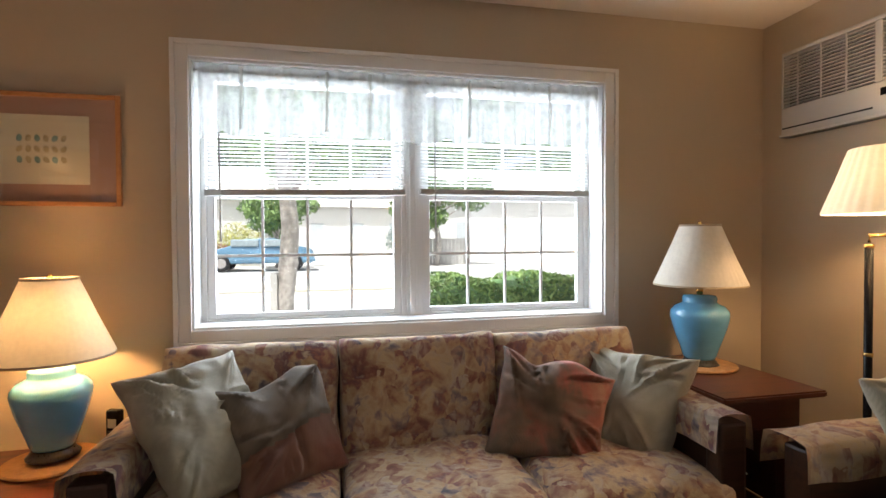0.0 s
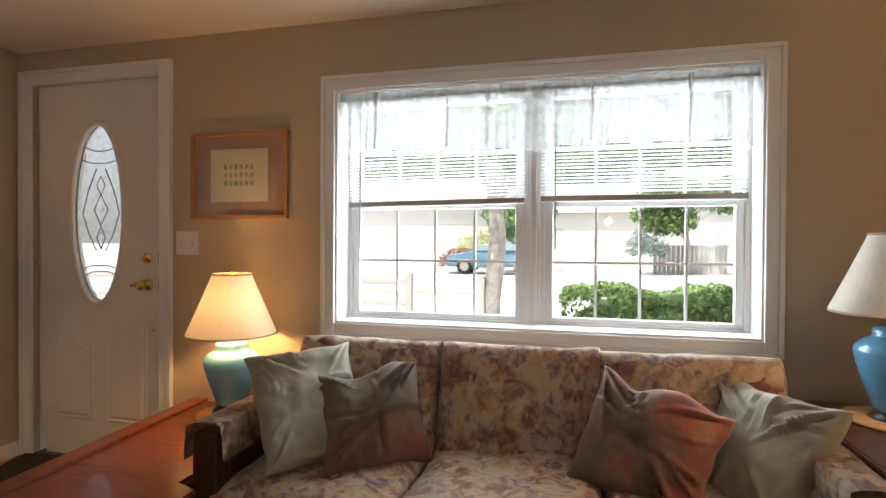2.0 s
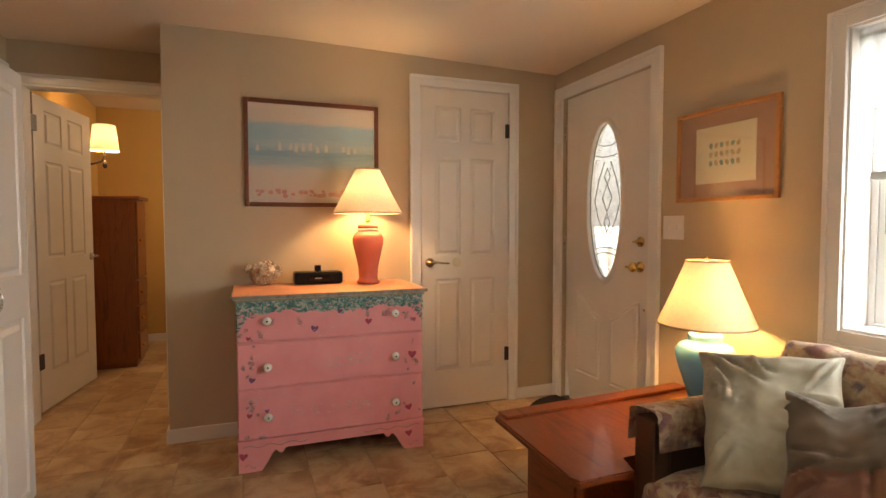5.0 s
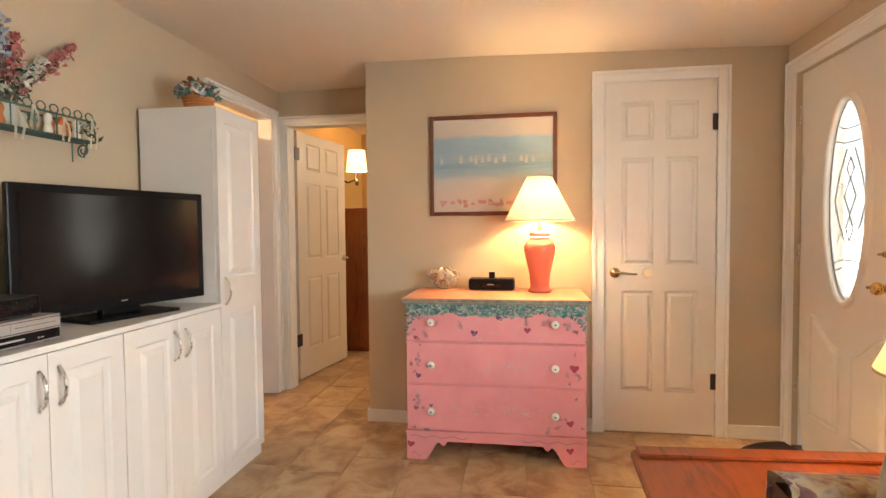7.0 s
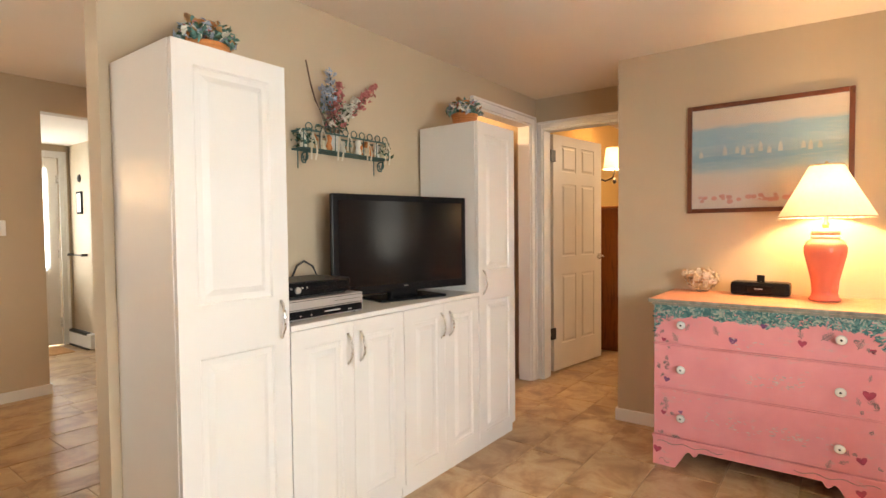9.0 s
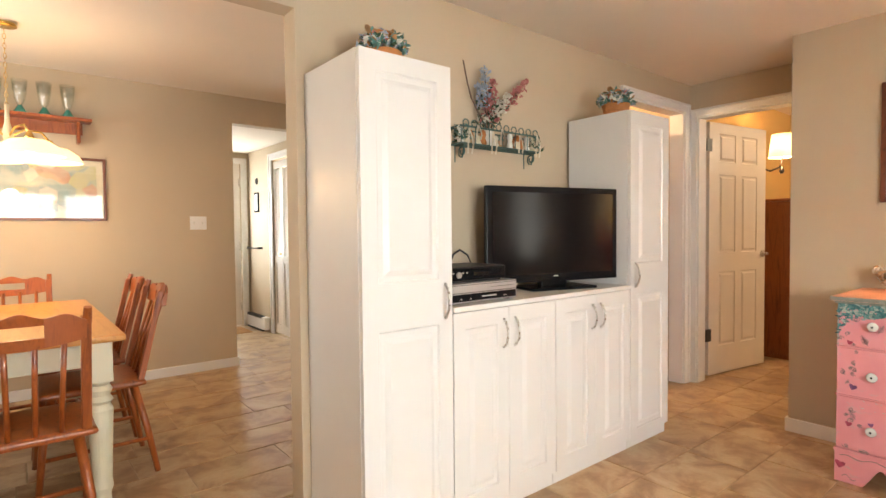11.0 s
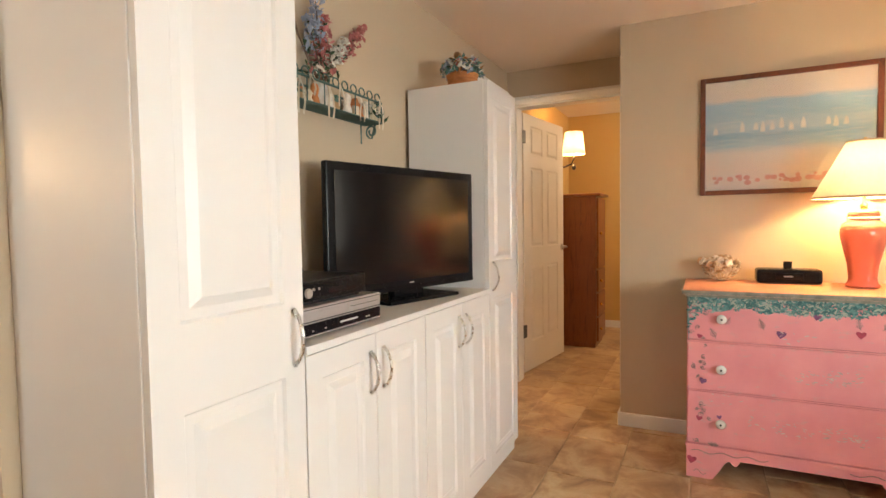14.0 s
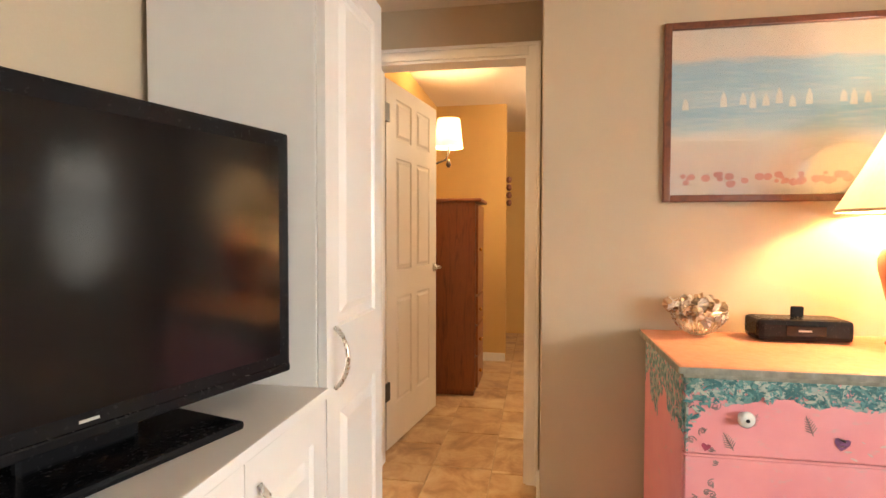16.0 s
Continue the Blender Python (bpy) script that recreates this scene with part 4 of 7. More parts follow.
# ---- pink dresser ----
def dresser_mat():
    m, nt, b = nodes_of("pink paint with green vines")
    v = coords(nt, "Object")
    n = noise_tex(nt, v, 5, 4)
    pink = ramp(nt, n, [(0.3, (0.70, 0.25, 0.28)), (0.7, (0.78, 0.32, 0.34))])
    worn = ramp(nt, noise_tex(nt, coords(nt, scale=(1, 1, 2.4)), 14, 6, 0.7), [(0.58, (0, 0, 0)), (0.70, (0.6, 0.6, 0.6))])
    col = mix(nt, worn, pink, (0.52, 0.40, 0.37))
    sep = nt.nodes.new("ShaderNodeSeparateXYZ")
    nt.links.new(v, sep.inputs[0])
    # foliage garland painted under the top and down the corners
    leaf = nt.nodes.new("ShaderNodeTexVoronoi")
    leaf.inputs["Scale"].default_value = 55
    nt.links.new(v, leaf.inputs["Vector"])
    drop = noise_tex(nt, coords(nt, scale=(1, 1, 0.3)), 9, 3)
    edge = math_node(nt, "MULTIPLY_ADD", drop, -0.20, 0.872)
    band = math_node(nt, "GREATER_THAN", sep.outputs[2], edge)
    side = math_node(nt, "GREATER_THAN", math_node(nt, "ABSOLUTE", sep.outputs[1]), 0.452)
    low = math_node(nt, "GREATER_THAN", sep.outputs[2], math_node(nt, "MULTIPLY_ADD", drop, -0.45, 0.90))
    mask = math_node(nt, "MAXIMUM", band, math_node(nt, "MULTIPLY", side, low))
    ragged = math_node(nt, "LESS_THAN", noise_tex(nt, v, 60, 4, 0.7), 0.57)
    mask = math_node(nt, "MULTIPLY", mask, ragged)
    green = ramp(nt, leaf.outputs["Distance"], [(0.1, (0.03, 0.14, 0.15)), (0.4, (0.08, 0.24, 0.24)), (0.7, (0.34, 0.42, 0.40))])
    col = mix(nt, mask, col, green)
    nt.links.new(col, b.inputs["Base Color"])
    b.inputs["Roughness"].default_value = 0.5
    bump(nt, b, n, 0.2, 0.002)
    return m


M["pink"] = dresser_mat()
M["pink_top"] = plain("worn coral top", (0.72, 0.32, 0.20), 0.45, vary=0.2, scale=5, fine=50)
M["worn_edge"] = plain("worn grey green edge", (0.27, 0.27, 0.22), 0.7, vary=0.4, scale=25, fine=90)
M["porcelain"] = plain("white porcelain", (0.75, 0.76, 0.72), 0.15, coat=0.5)
M["petal_red"] = plain("dark rose paint", (0.42, 0.05, 0.10), 0.6, vary=0.3, scale=60)
M["petal_plum"] = plain("plum paint", (0.20, 0.07, 0.18), 0.6, vary=0.3, scale=60)
M["leaf_teal"] = plain("deep teal leaf paint", (0.045, 0.17, 0.18), 0.55, vary=0.3, scale=60)
M["leaf_mid"] = plain("blue green leaf paint", (0.13, 0.30, 0.29), 0.55, vary=0.3, scale=60)
M["leaf_pale"] = plain("pale grey green leaf paint", (0.42, 0.46, 0.40), 0.55, vary=0.25, scale=60)
M["scuff"] = plain("pale worn paint", (0.58, 0.42, 0.40), 0.6, vary=0.2, scale=60)
M["leaf_grey"] = plain("grey green leaf paint", (0.30, 0.21, 0.20), 0.6, vary=0.3, scale=60)


def dresser():
    d = thing("dresser", "pink painted three-drawer dresser with green vines and purple hearts", "dresser", loc=(XW + 0.02, 1.333, 0))
    hw, dep = 0.462, 0.495
    xf = dep
    part("carcass", box(0, xf - 0.02, -hw, hw, 0.142, 0.826, 0.003), M["pink"], d)
    part("top_board", box(-0.005, xf + 0.018, -hw - 0.018, hw + 0.018, 0.832, 0.852, 0.006), M["pink_top"], d, "coral painted top board")
    part("top_edge", box(-0.005, xf + 0.006, -hw - 0.006, hw + 0.006, 0.82, 0.832, 0.003), M["worn_edge"], d, "worn grey green moulding")
    part("edge_band", box(xf + 0.018, xf + 0.021, -hw - 0.018, hw + 0.018, 0.834, 0.850, bm=box(-0.005, xf + 0.018, -hw - 0.021, -hw - 0.018, 0.834, 0.850)), M["worn_edge"], d, "worn grey green edge")
    for z0, z1 in ((0.627, 0.822), (0.404, 0.618), (0.158, 0.396)):
        dr = part("drawer", box(xf - 0.02, xf - 0.002, -hw + 0.004, hw - 0.004, z0, z1, 0.004), M["pink"], d)
        for y in (-0.325, 0.305):
            z = {0.627: 0.728, 0.404: 0.506, 0.158: 0.264}[z0]
            bm = capped([(0.012, 0), (0.009, 0.012), (0.018, 0.018), (0.021, 0.026), (0.016, 0.033), (0.006, 0.035)], 16, m=pose(xf - 0.002, y, z, 0, 90, 0))
            part("knob", bm, M["porcelain"], dr, "white porcelain knob with a dark screw", True)
            part("knob_screw", capped([(0.005, 0), (0.004, 0.003)], 10, m=pose(xf + 0.033, y, z, 0, 90, 0)), M["black_matt"], dr)
    # drawer dividers
    bm = bmesh.new()
    for z in (0.6195, 0.3975):
        box(xf - 0.02, xf - 0.001, -hw, hw, z - 0.0, z + 0.006, 0.001, bm)
    box(xf - 0.02, xf + 0.004, -hw - 0.004, hw + 0.004, 0.138, 0.154, 0.004, bm)
    part("rail", bm, M["pink"], d)
    # scalloped apron with bracket feet, front and side
    def apron(width, depth_side):
        n = 120
        bm = bmesh.new()
        top, bot = [], []
        for i in range(n + 1):
            u = -1 + 2 * i / n
            a = abs(u) * width
            e = width - a
            if e < 0.135:
                z = 0.0 if e < 0.105 else (e - 0.105) / 0.03 * 0.045
            elif e < 0.175:
                z = 0.045 + 0.050 * math.sin((e - 0.135) / 0.04 * math.pi * 0.5)
            elif e < 0.215:
                z = 0.095 - 0.020 * math.sin((e - 0.175) / 0.04 * math.pi)
            else:
                z = 0.100
            top.append((u * width, 0.140))
            bot.append((u * width, z))
        return top, bot
    top, bot = apron(hw, 0)
    bm = bmesh.new()
    for x in (xf - 0.022, xf - 0.002):
        t = [bm.verts.new((x, a, z)) for a, z in top]
        b = [bm.verts.new((x, a, z)) for a, z in bot]
        for i in range(len(t) - 1):
            bm.faces.new((t[i], t[i + 1], b[i + 1], b[i]))
        if x < xf - 0.01:
            tb = b
        else:
            for i in range(len(b) - 1):
                bm.faces.new((tb[i], tb[i + 1], b[i + 1], b[i]))
    part("apron", bm, M["pink"], d, "scalloped pink apron and bracket feet")
    for s in (-1, 1):
        y0, y1 = sorted((s * hw, s * (hw - 0.018)))
        part("side_foot", box(0.02, 0.09, y0, y1, 0, 0.142, bm=box(xf - 0.12, xf - 0.022, y0, y1, 0.0, 0.142, bm=box(0.09, xf - 0.12, y0, y1, 0.095, 0.142))), M["pink"], d)
    # painted hearts, roses and leaves, slightly proud
    rnd = random.Random(4)

    def blob(y, z, r, mat, kind="heart", turn=0.0):
        own = bmesh.new()
        pts = []
        k = 14
        for i in range(k):
            a = 2 * math.pi * i / k
            if kind == "heart":
                px = r * 0.9 * math.sin(a) ** 3 * 1.1
                pz = r * (0.8 * math.cos(a) - 0.33 * math.cos(2 * a) - 0.12 * math.cos(3 * a))
            else:
                px, pz = r * (0.15 if kind == "frond" else 0.34) * math.sin(a), r * 1.1 * math.cos(a)
            c, s = math.cos(turn), math.sin(turn)
            pts.append(own.verts.new((xf + 0.0012, y + px * c - pz * s, z + px * s + pz * c)))
        own.faces.new(pts)
        return own
    # roses and heart-shaped buds
    for y, z, r, w in ((-0.102, 0.675, 0.019, 1), (0.022, 0.756, 0.015, 1), (0.168, 0.694, 0.018, 0), (-0.41, 0.646, 0.012, 0), (-0.396, 0.446, 0.016, 1),
                       (0.400, 0.505, 0.024, 0), (0.380, 0.225, 0.020, 0), (-0.33, 0.29, 0.011, 1), (0.38, 0.085, 0.020, 0), (-0.440, 0.082, 0.021, 0), (0.41, 0.69, 0.012, 0), (-0.41, 0.275, 0.014, 0)):
        part("painted_heart" if w else "painted_rose", blob(y, z, r, None, turn=rnd.uniform(-0.3, 0.3)), M["petal_plum" if w else "petal_red"], d)
    leaf = bmesh.new()

    def spray(y, z, turn, size, pairs=6):      # a fern frond: a stem with pairs of narrow leaflets
        c, s = math.cos(turn), math.sin(turn)
        tube([(xf - 0.001, y, z), (xf - 0.001, y - s * size, z + c * size)], 0.0012, 4, leaf)
        for k in range(pairs):
            q = size * (0.15 + 0.8 * k / pairs)
            for side in (-1, 1):
                a = turn + side * 0.9
                r = size * 0.19 * (1 - 0.55 * k / pairs)
                join(leaf, blob(y - s * q - math.sin(a) * r * 0.8, z + c * q + math.cos(a) * r * 0.8, r, None, "frond", a))
    for y, z, turn, size in ((-0.165, 0.690, 0.35, 0.05), (0.165, 0.712, 0.15, 0.045), (0.235, 0.715, -0.9, 0.06), (0.262, 0.160, -0.3, 0.045), (-0.345, 0.640, 0.5, 0.05), (-0.31, 0.700, -0.5, 0.04),
                             (-0.385, 0.300, 0.6, 0.04), (-0.33, 0.160, 1.5, 0.045), (0.36, 0.690, -0.4, 0.05), (0.34, 0.235, 0.9, 0.05), (0.37, 0.455, 0.3, 0.035), (0.400, 0.560, -0.2, 0.03), (-0.37, 0.160, -1.4, 0.03), (0.30, 0.195, -1.2, 0.04)):
        spray(y, z, turn, size)
    for i in range(30):
        s = rnd.choice((-1, 1))
        y, z = s * rnd.uniform(0.36, 0.45), rnd.choice((rnd.uniform(0.64, 0.76), rnd.uniform(0.42, 0.60), rnd.uniform(0.17, 0.38)))
        a, turn, q = rnd.uniform(0, 6.28), rnd.choice((-1, 1)) * rnd.uniform(25, 60), 0.006
        pts = [(xf - 0.001, y, z)]
        for k in range(11):
            y, z = y + q * math.cos(a), z + q * math.sin(a)
            a += turn * 0.012 * (1 + 0.25 * k)
            y = max(-0.455, min(0.455, y))
            pts.append((xf - 0.001, y, z))
        tube(pts, 0.0013, 4, leaf)
        join(leaf, blob(y, z, rnd.uniform(0.006, 0.010), None, "leaf", rnd.uniform(-2, 2)))
    for s in (-1, 1):      # the line that follows the foot and the apron
        tube([(xf - 0.001, s * (hw - 0.02 - 0.30 * t), 0.122 + 0.006 * math.sin(t * 19)) for t in [i / 20 for i in range(21)]], 0.0016, 4, leaf)
        tube([(xf - 0.001, s * (hw - 0.030 - 0.05 * t), 0.028 + 0.010 * math.sin(t * 6)) for t in [i / 8 for i in range(9)]], 0.0013, 4, leaf)
    tagged(part("painted_leaves", leaf, M["leaf_grey"], d, "painted fern leaves and tendrils"), kind="stuff")
    # garland of overlapping leaves under the top and down the corners
    bms = [bmesh.new() for _ in range(3)]
    for i in range(900):
        y = rnd.uniform(-hw + 0.004, hw - 0.004)
        edge = max(0.0, abs(y) - 0.395) / 0.06
        deep = 0.036 + 0.030 * (0.5 + noise.noise(Vector((y * 11, 2, 0)))) + 0.09 * min(1, edge) ** 1.5
        z = 0.818 - deep * rnd.random() ** 1.25
        own = blob(y, z, rnd.uniform(0.006, 0.0125), None, "leaf", rnd.uniform(-2.4, 2.4))
        for v in own.verts:
            v.co.x += rnd.choice((0.0003, 0.0007, 0.0011))
        join(bms[rnd.choices((0, 1, 2), (5, 4, 2.6))[0]], own)
    for bm, mt, tint in zip(bms, ("leaf_teal", "leaf_mid", "leaf_pale"), ("deep teal", "blue green", "pale grey green")):
        tagged(part("garland_leaves", bm, M[mt], d, tint + " painted garland leaves"), kind="stuff")
    # small whitish green scuffs and wreaths worn into the drawer fronts
    scuff = bmesh.new()
    for cy, cz, n in ((0.02, 0.50, 26), (0.12, 0.515, 20), (-0.05, 0.27, 20), (0.10, 0.275, 26), (-0.17, 0.29, 10), (-0.06, 0.665, 8), (-0.32, 0.37, 8), (0.22, 0.26, 12)):
        for k in range(n):
            a = 6.28 * k / n
            y, z = cy + 0.055 * math.cos(a) + rnd.uniform(-0.02, 0.02), cz + 0.022 * math.sin(a) + rnd.uniform(-0.010, 0.010)
            join(scuff, blob(y, z, rnd.uniform(0.003, 0.009), None, "leaf", rnd.uniform(1.0, 2.1)))
    tagged(part("painted_scuffs", scuff, M["scuff"], d, "pale worn strokes"), kind="stuff")


dresser()


# ---- table lamps ----
def table_lamp(name, label, loc, glaze, shade, prof, shade_prof, foot, group=""):
    o = thing(name, label, "lamp", group, loc)
    part("body", capped(prof, 40), glaze, o, smooth=True)
    part("foot", capped(foot, 32), M["plinth"], o, "dark turned foot", True)
    (rb, zb), (rt, zt) = shade_prof
    for r, z in ((rb, zb - 0.001), (rt - 0.0005, zt - 0.006)):
        part("shade_trim", lathe([(r + 0.0035, z), (r + 0.0035, z + 0.008), (r + 0.001, z + 0.008), (r + 0.001, z), (r + 0.0035, z)], 96), M["trim_tape"], o, "beige tape along the rim of the shade", True)
    part("shade", lathe([(rb, zb), (rb + 0.002, zb + 0.006), ((rb + rt) / 2, (zb + zt) / 2), (rt + 0.001, zt - 0.006), (rt, zt)], 96, wave=0.009, waves=42), shade, o, "pleated cream cloth shade", True)
    bm = bmesh.new()
    zc = prof[-1][1]
    capped([(0.012, zc), (0.016, zc + 0.02), (0.008, zc + 0.03), (0.008, zb + 0.03), (0.014, zb + 0.035), (0.014, zb + 0.075)], 12, bm=bm)
    for s in (-1, 1):
        tube([(s * 0.01, 0, zb + 0.03), (s * 0.06, 0, zb + 0.09), (s * 0.055, 0, zt - 0.06), (0, 0, zt - 0.004)], 0.002, 5, bm)
    tube([(-rt, 0, zt - 0.004), (rt, 0, zt - 0.004)], 0.002, 5, bm)
    tube([(0, -rt, zt - 0.004), (0, rt, zt - 0.004)], 0.002, 5, bm)
    capped([(0.006, zt - 0.004), (0.009, zt + 0.006), (0.005, zt + 0.016)], 10, bm=bm)
    part("harp", bm, M["brass"], o, "brass harp and finial", True)
    return o


URN = [(r * 0.89, z) for r, z in [(0.070, 0.045), (0.076, 0.055), (0.088, 0.09), (0.104, 0.13), (0.121, 0.175), (0.132, 0.215), (0.135, 0.235), (0.131, 0.252), (0.112, 0.272), (0.084, 0.284), (0.077, 0.290), (0.079, 0.305), (0.072, 0.318), (0.030, 0.322)]]
FOOT = [(0.078, 0.012), (0.080, 0.02), (0.070, 0.030), (0.060, 0.045)]
table_lamp("table_lamp", "lit turquoise ceramic urn lamp with pleated shade on a cork mat", (-0.33, 2.72, 0.412), M["blue_glaze"], M["shade_lit"], URN, ((0.188, 0.352), (0.082, 0.622)), FOOT, "pair of turquoise lamps")
table_lamp("table_lamp", "unlit turquoise ceramic urn lamp with cream shade on a cork mat", (2.175, 2.665, 0.592), M["blue_glaze"], M["shade_off"], URN, ((0.186, 0.362), (0.082, 0.622)), FOOT, "pair of turquoise lamps")
for i, (x, y, z) in enumerate(((-0.33, 2.72, 0.402), (2.175, 2.665, 0.602))):
    tagged(part("cork_mat", capped([(0.150, 0.0), (0.152, 0.004), (0.148, 0.010)], 40, (x, y, z)), M["cork"]), "round cork mat under the turquoise lamp", "mat", "cork mats under the lamps")
GINGER = [(0.060, 0.0), (0.066, 0.008), (0.056, 0.02), (0.052, 0.04), (0.058, 0.10), (0.074, 0.17), (0.087, 0.225), (0.088, 0.255), (0.078, 0.28), (0.056, 0.295), (0.050, 0.305), (0.056, 0.312), (0.060, 0.320), (0.052, 0.338), (0.030, 0.345)]
dl = table_lamp("dresser_lamp", "lit coral ginger-jar lamp with a cream shade", (-1.62, 1.572, 0.853), M["coral_glaze"], M["shade_lit"], GINGER, ((0.190, 0.395), (0.068, 0.645)), [(0.060, 0.0), (0.060, 0.004)])
part("lid_band", capped([(0.058, 0.300), (0.062, 0.306), (0.058, 0.312)], 32), M["porcelain"], dl, "pale band under the lid", True)

# ---- things on the dresser ----
o = thing("docking_clock", "black docking clock radio with a player in its cradle", "clock radio", loc=(-1.70, 1.300, 0.853), rz=0)
part("case", box(-0.06, 0.06, -0.133, 0.133, 0.002, 0.070, 0.016), M["black"], o)
part("display", box(0.060, 0.0625, -0.055, 0.055, 0.022, 0.052, 0.001), M["screen"], o, "dark display window")
part("player", box(-0.006, 0.004, -0.018, 0.018, 0.070, 0.104, 0.003), M["black"], o, "small black music player")
part("digits", box(0.0625, 0.063, -0.022, 0.014, 0.034, 0.039), M["silver"], o)


def shell_bowl():
    o = thing("shell_bowl", "round wire bowl heaped with pale seashells", "bowl", loc=(-1.715, 1.016, 0.853))
    bm = bmesh.new()
    for k in range(10):
        a = math.pi * k / 10
        pts = [(0.085 * math.cos(a) * math.cos(t), 0.085 * math.sin(a) * math.cos(t), 0.085 + 0.083 * math.sin(t)) for t in [math.pi * (1 + i / 10) for i in range(11)]]
        tube(pts, 0.0018, 4, bm)
    tube([(0.085 * math.cos(2 * math.pi * i / 24), 0.085 * math.sin(2 * math.pi * i / 24), 0.085) for i in range(25)], 0.002, 5, bm)
    part("wire_bowl", bm, M["nickel"], o)
    rnd = random.Random(8)
    mats = [plain("cream shell", (0.60, 0.50, 0.37), 0.6, vary=0.25, scale=60), plain("pale shell", (0.66, 0.60, 0.52), 0.5, vary=0.2, scale=60), plain("tan shell", (0.45, 0.28, 0.16), 0.5, vary=0.3, scale=60)]
    for i in range(75):
        r = rnd.uniform(0.016, 0.028)
        a, q = rnd.uniform(0, 6.28), 0.078 * rnd.random() ** 0.5
        u = math.sqrt(max(0, 1 - (q / 0.085) ** 2))
        z = 0.085 - 0.062 * u + rnd.random() ** 0.6 * 0.085 * u + 0.006
        bm = bmesh.new()
        n = 9
        rim = [bm.verts.new((r * math.cos(math.pi * k / (n - 1)) * (1 + 0.06 * (k % 2)), 0.25 * r * (k % 2), r * 1.1 * math.sin(math.pi * k / (n - 1)) ** 0.8)) for k in range(n)]
        hub = bm.verts.new((0, 0.0, -r * 0.3))
        mid = bm.verts.new((0, r * 0.45, r * 0.45))
        for k in range(n - 1):
            bm.faces.new((rim[k], rim[k + 1], mid))
            bm.faces.new((rim[k + 1], rim[k], hub))
        bm.faces.new((rim[0], mid, hub))
        bm.faces.new((rim[-1], hub, mid))
        bm.transform(pose(q * math.cos(a), q * math.sin(a), z, rnd.uniform(0, 360), rnd.uniform(0, 360), rnd.uniform(0, 360)))
        part("seashell", bm, mats[i % 3], o)


shell_bowl()


# ---- pictures ----
def framed(name, label, axis, at, out, a0, a1, z0, z1, fw, frame_m, art, mat_w=0.0, mat_m=None, depth=0.02, mat_h=None):
    """A framed picture on a wall, with mat, print and glass."""
    o = thing(name, label, "picture")

    def blk(b0, b1, c0, c1, d0, d1, bev=0.0, bm=None):
        lo, hi = sorted((at + out * d0, at + out * d1))
        return box(b0, b1, lo, hi, c0, c1, bev, bm) if axis == "x" else box(lo, hi, b0, b1, c0, c1, bev, bm)
    bm = blk(a0, a0 + fw, z0, z1, 0.001, depth, 0.004)
    blk(a1 - fw, a1, z0, z1, 0.001, depth, 0.004, bm)
    blk(a0 + fw, a1 - fw, z0, z0 + fw, 0.001, depth, 0.004, bm)
    blk(a0 + fw, a1 - fw, z1 - fw, z1, 0.001, depth, 0.004, bm)
    part("frame", bm, frame_m, o)
    i0, i1, j0, j1 = a0 + fw, a1 - fw, z0 + fw, z1 - fw
    if mat_w:
        part("mat_board", blk(i0, i1, j0, j1, 0.002, 0.006), mat_m, o, "picture mat board")
    mat_h = mat_w if mat_h is None else mat_h
    part("print", blk(i0 + mat_w, i1 - mat_w, j0 + mat_h, j1 - mat_h, 0.002, 0.008 if mat_w else 0.006), art, o)
    g = part("glass", blk(i0, i1, j0, j1, 0.012, 0.013), M["picture_glass"], o)
    g.visible_shadow = False
    return o


def seascape():
    m, nt, b = nodes_of("seascape print")
    tc = nt.nodes.new("ShaderNodeTexCoord")
    sep = nt.nodes.new("ShaderNodeSeparateXYZ")
    nt.links.new(tc.outputs["Generated"], sep.inputs[0])
    v = coords(nt, scale=(1, 1.2, 5))
    n = noise_tex(nt, v, 9, 5)
    h = math_node(nt, "ADD", sep.outputs[2], math_node(nt, "MULTIPLY_ADD", n, 0.07, -0.035))
    base = ramp(nt, h, [(0.0, (0.60, 0.50, 0.45)), (0.20, (0.66, 0.52, 0.45)), (0.33, (0.62, 0.56, 0.50)), (0.40, (0.34, 0.47, 0.54)), (0.50, (0.20, 0.38, 0.52)),
                        (0.58, (0.34, 0.47, 0.54)), (0.68, (0.24, 0.42, 0.54)), (0.79, (0.27, 0.44, 0.56)), (0.83, (0.64, 0.52, 0.44)), (1.0, (0.66, 0.56, 0.47))])
    streak = noise_tex(nt, coords(nt, scale=(1, 2.2, 26)), 5, 5, 0.6, 0.4)
    base = mix(nt, ramp(nt, streak, [(0.48, (0, 0, 0)), (0.68, (0.45, 0.45, 0.45))]), base, (0.60, 0.58, 0.54))
    nt.links.new(base, b.inputs["Base Color"])
    b.inputs["Roughness"].default_value = 0.6
    return m


M["sea"] = seascape()
sp = framed("seascape_picture", "large framed pastel seascape with small sailboats in a brown wood frame", "y", XW, 1, 0.920, 1.680, 1.289, 1.891, 0.024, M["frame_wood"], M["sea"])
sail = bmesh.new()
for i, y in enumerate((0.99, 1.11, 1.17, 1.20, 1.24, 1.28, 1.32, 1.37, 1.47, 1.50, 1.54)):
    zb, s = 1.600 + 0.006 * (i % 3), 0.040 + 0.014 * (i % 2)
    sail.faces.new([sail.verts.new((XW + 0.0068, yy, zz)) for yy, zz in ((y - 0.010, zb), (y + 0.012, zb), (y + 0.010, zb + s * 0.6), (y, zb + s), (y - 0.008, zb + s * 0.5))])
tagged(part("sailboats", sail, plain("faint white paint", (0.58, 0.57, 0.52), 0.7, vary=0.1), sp, "pale painted sails"), kind="stuff")
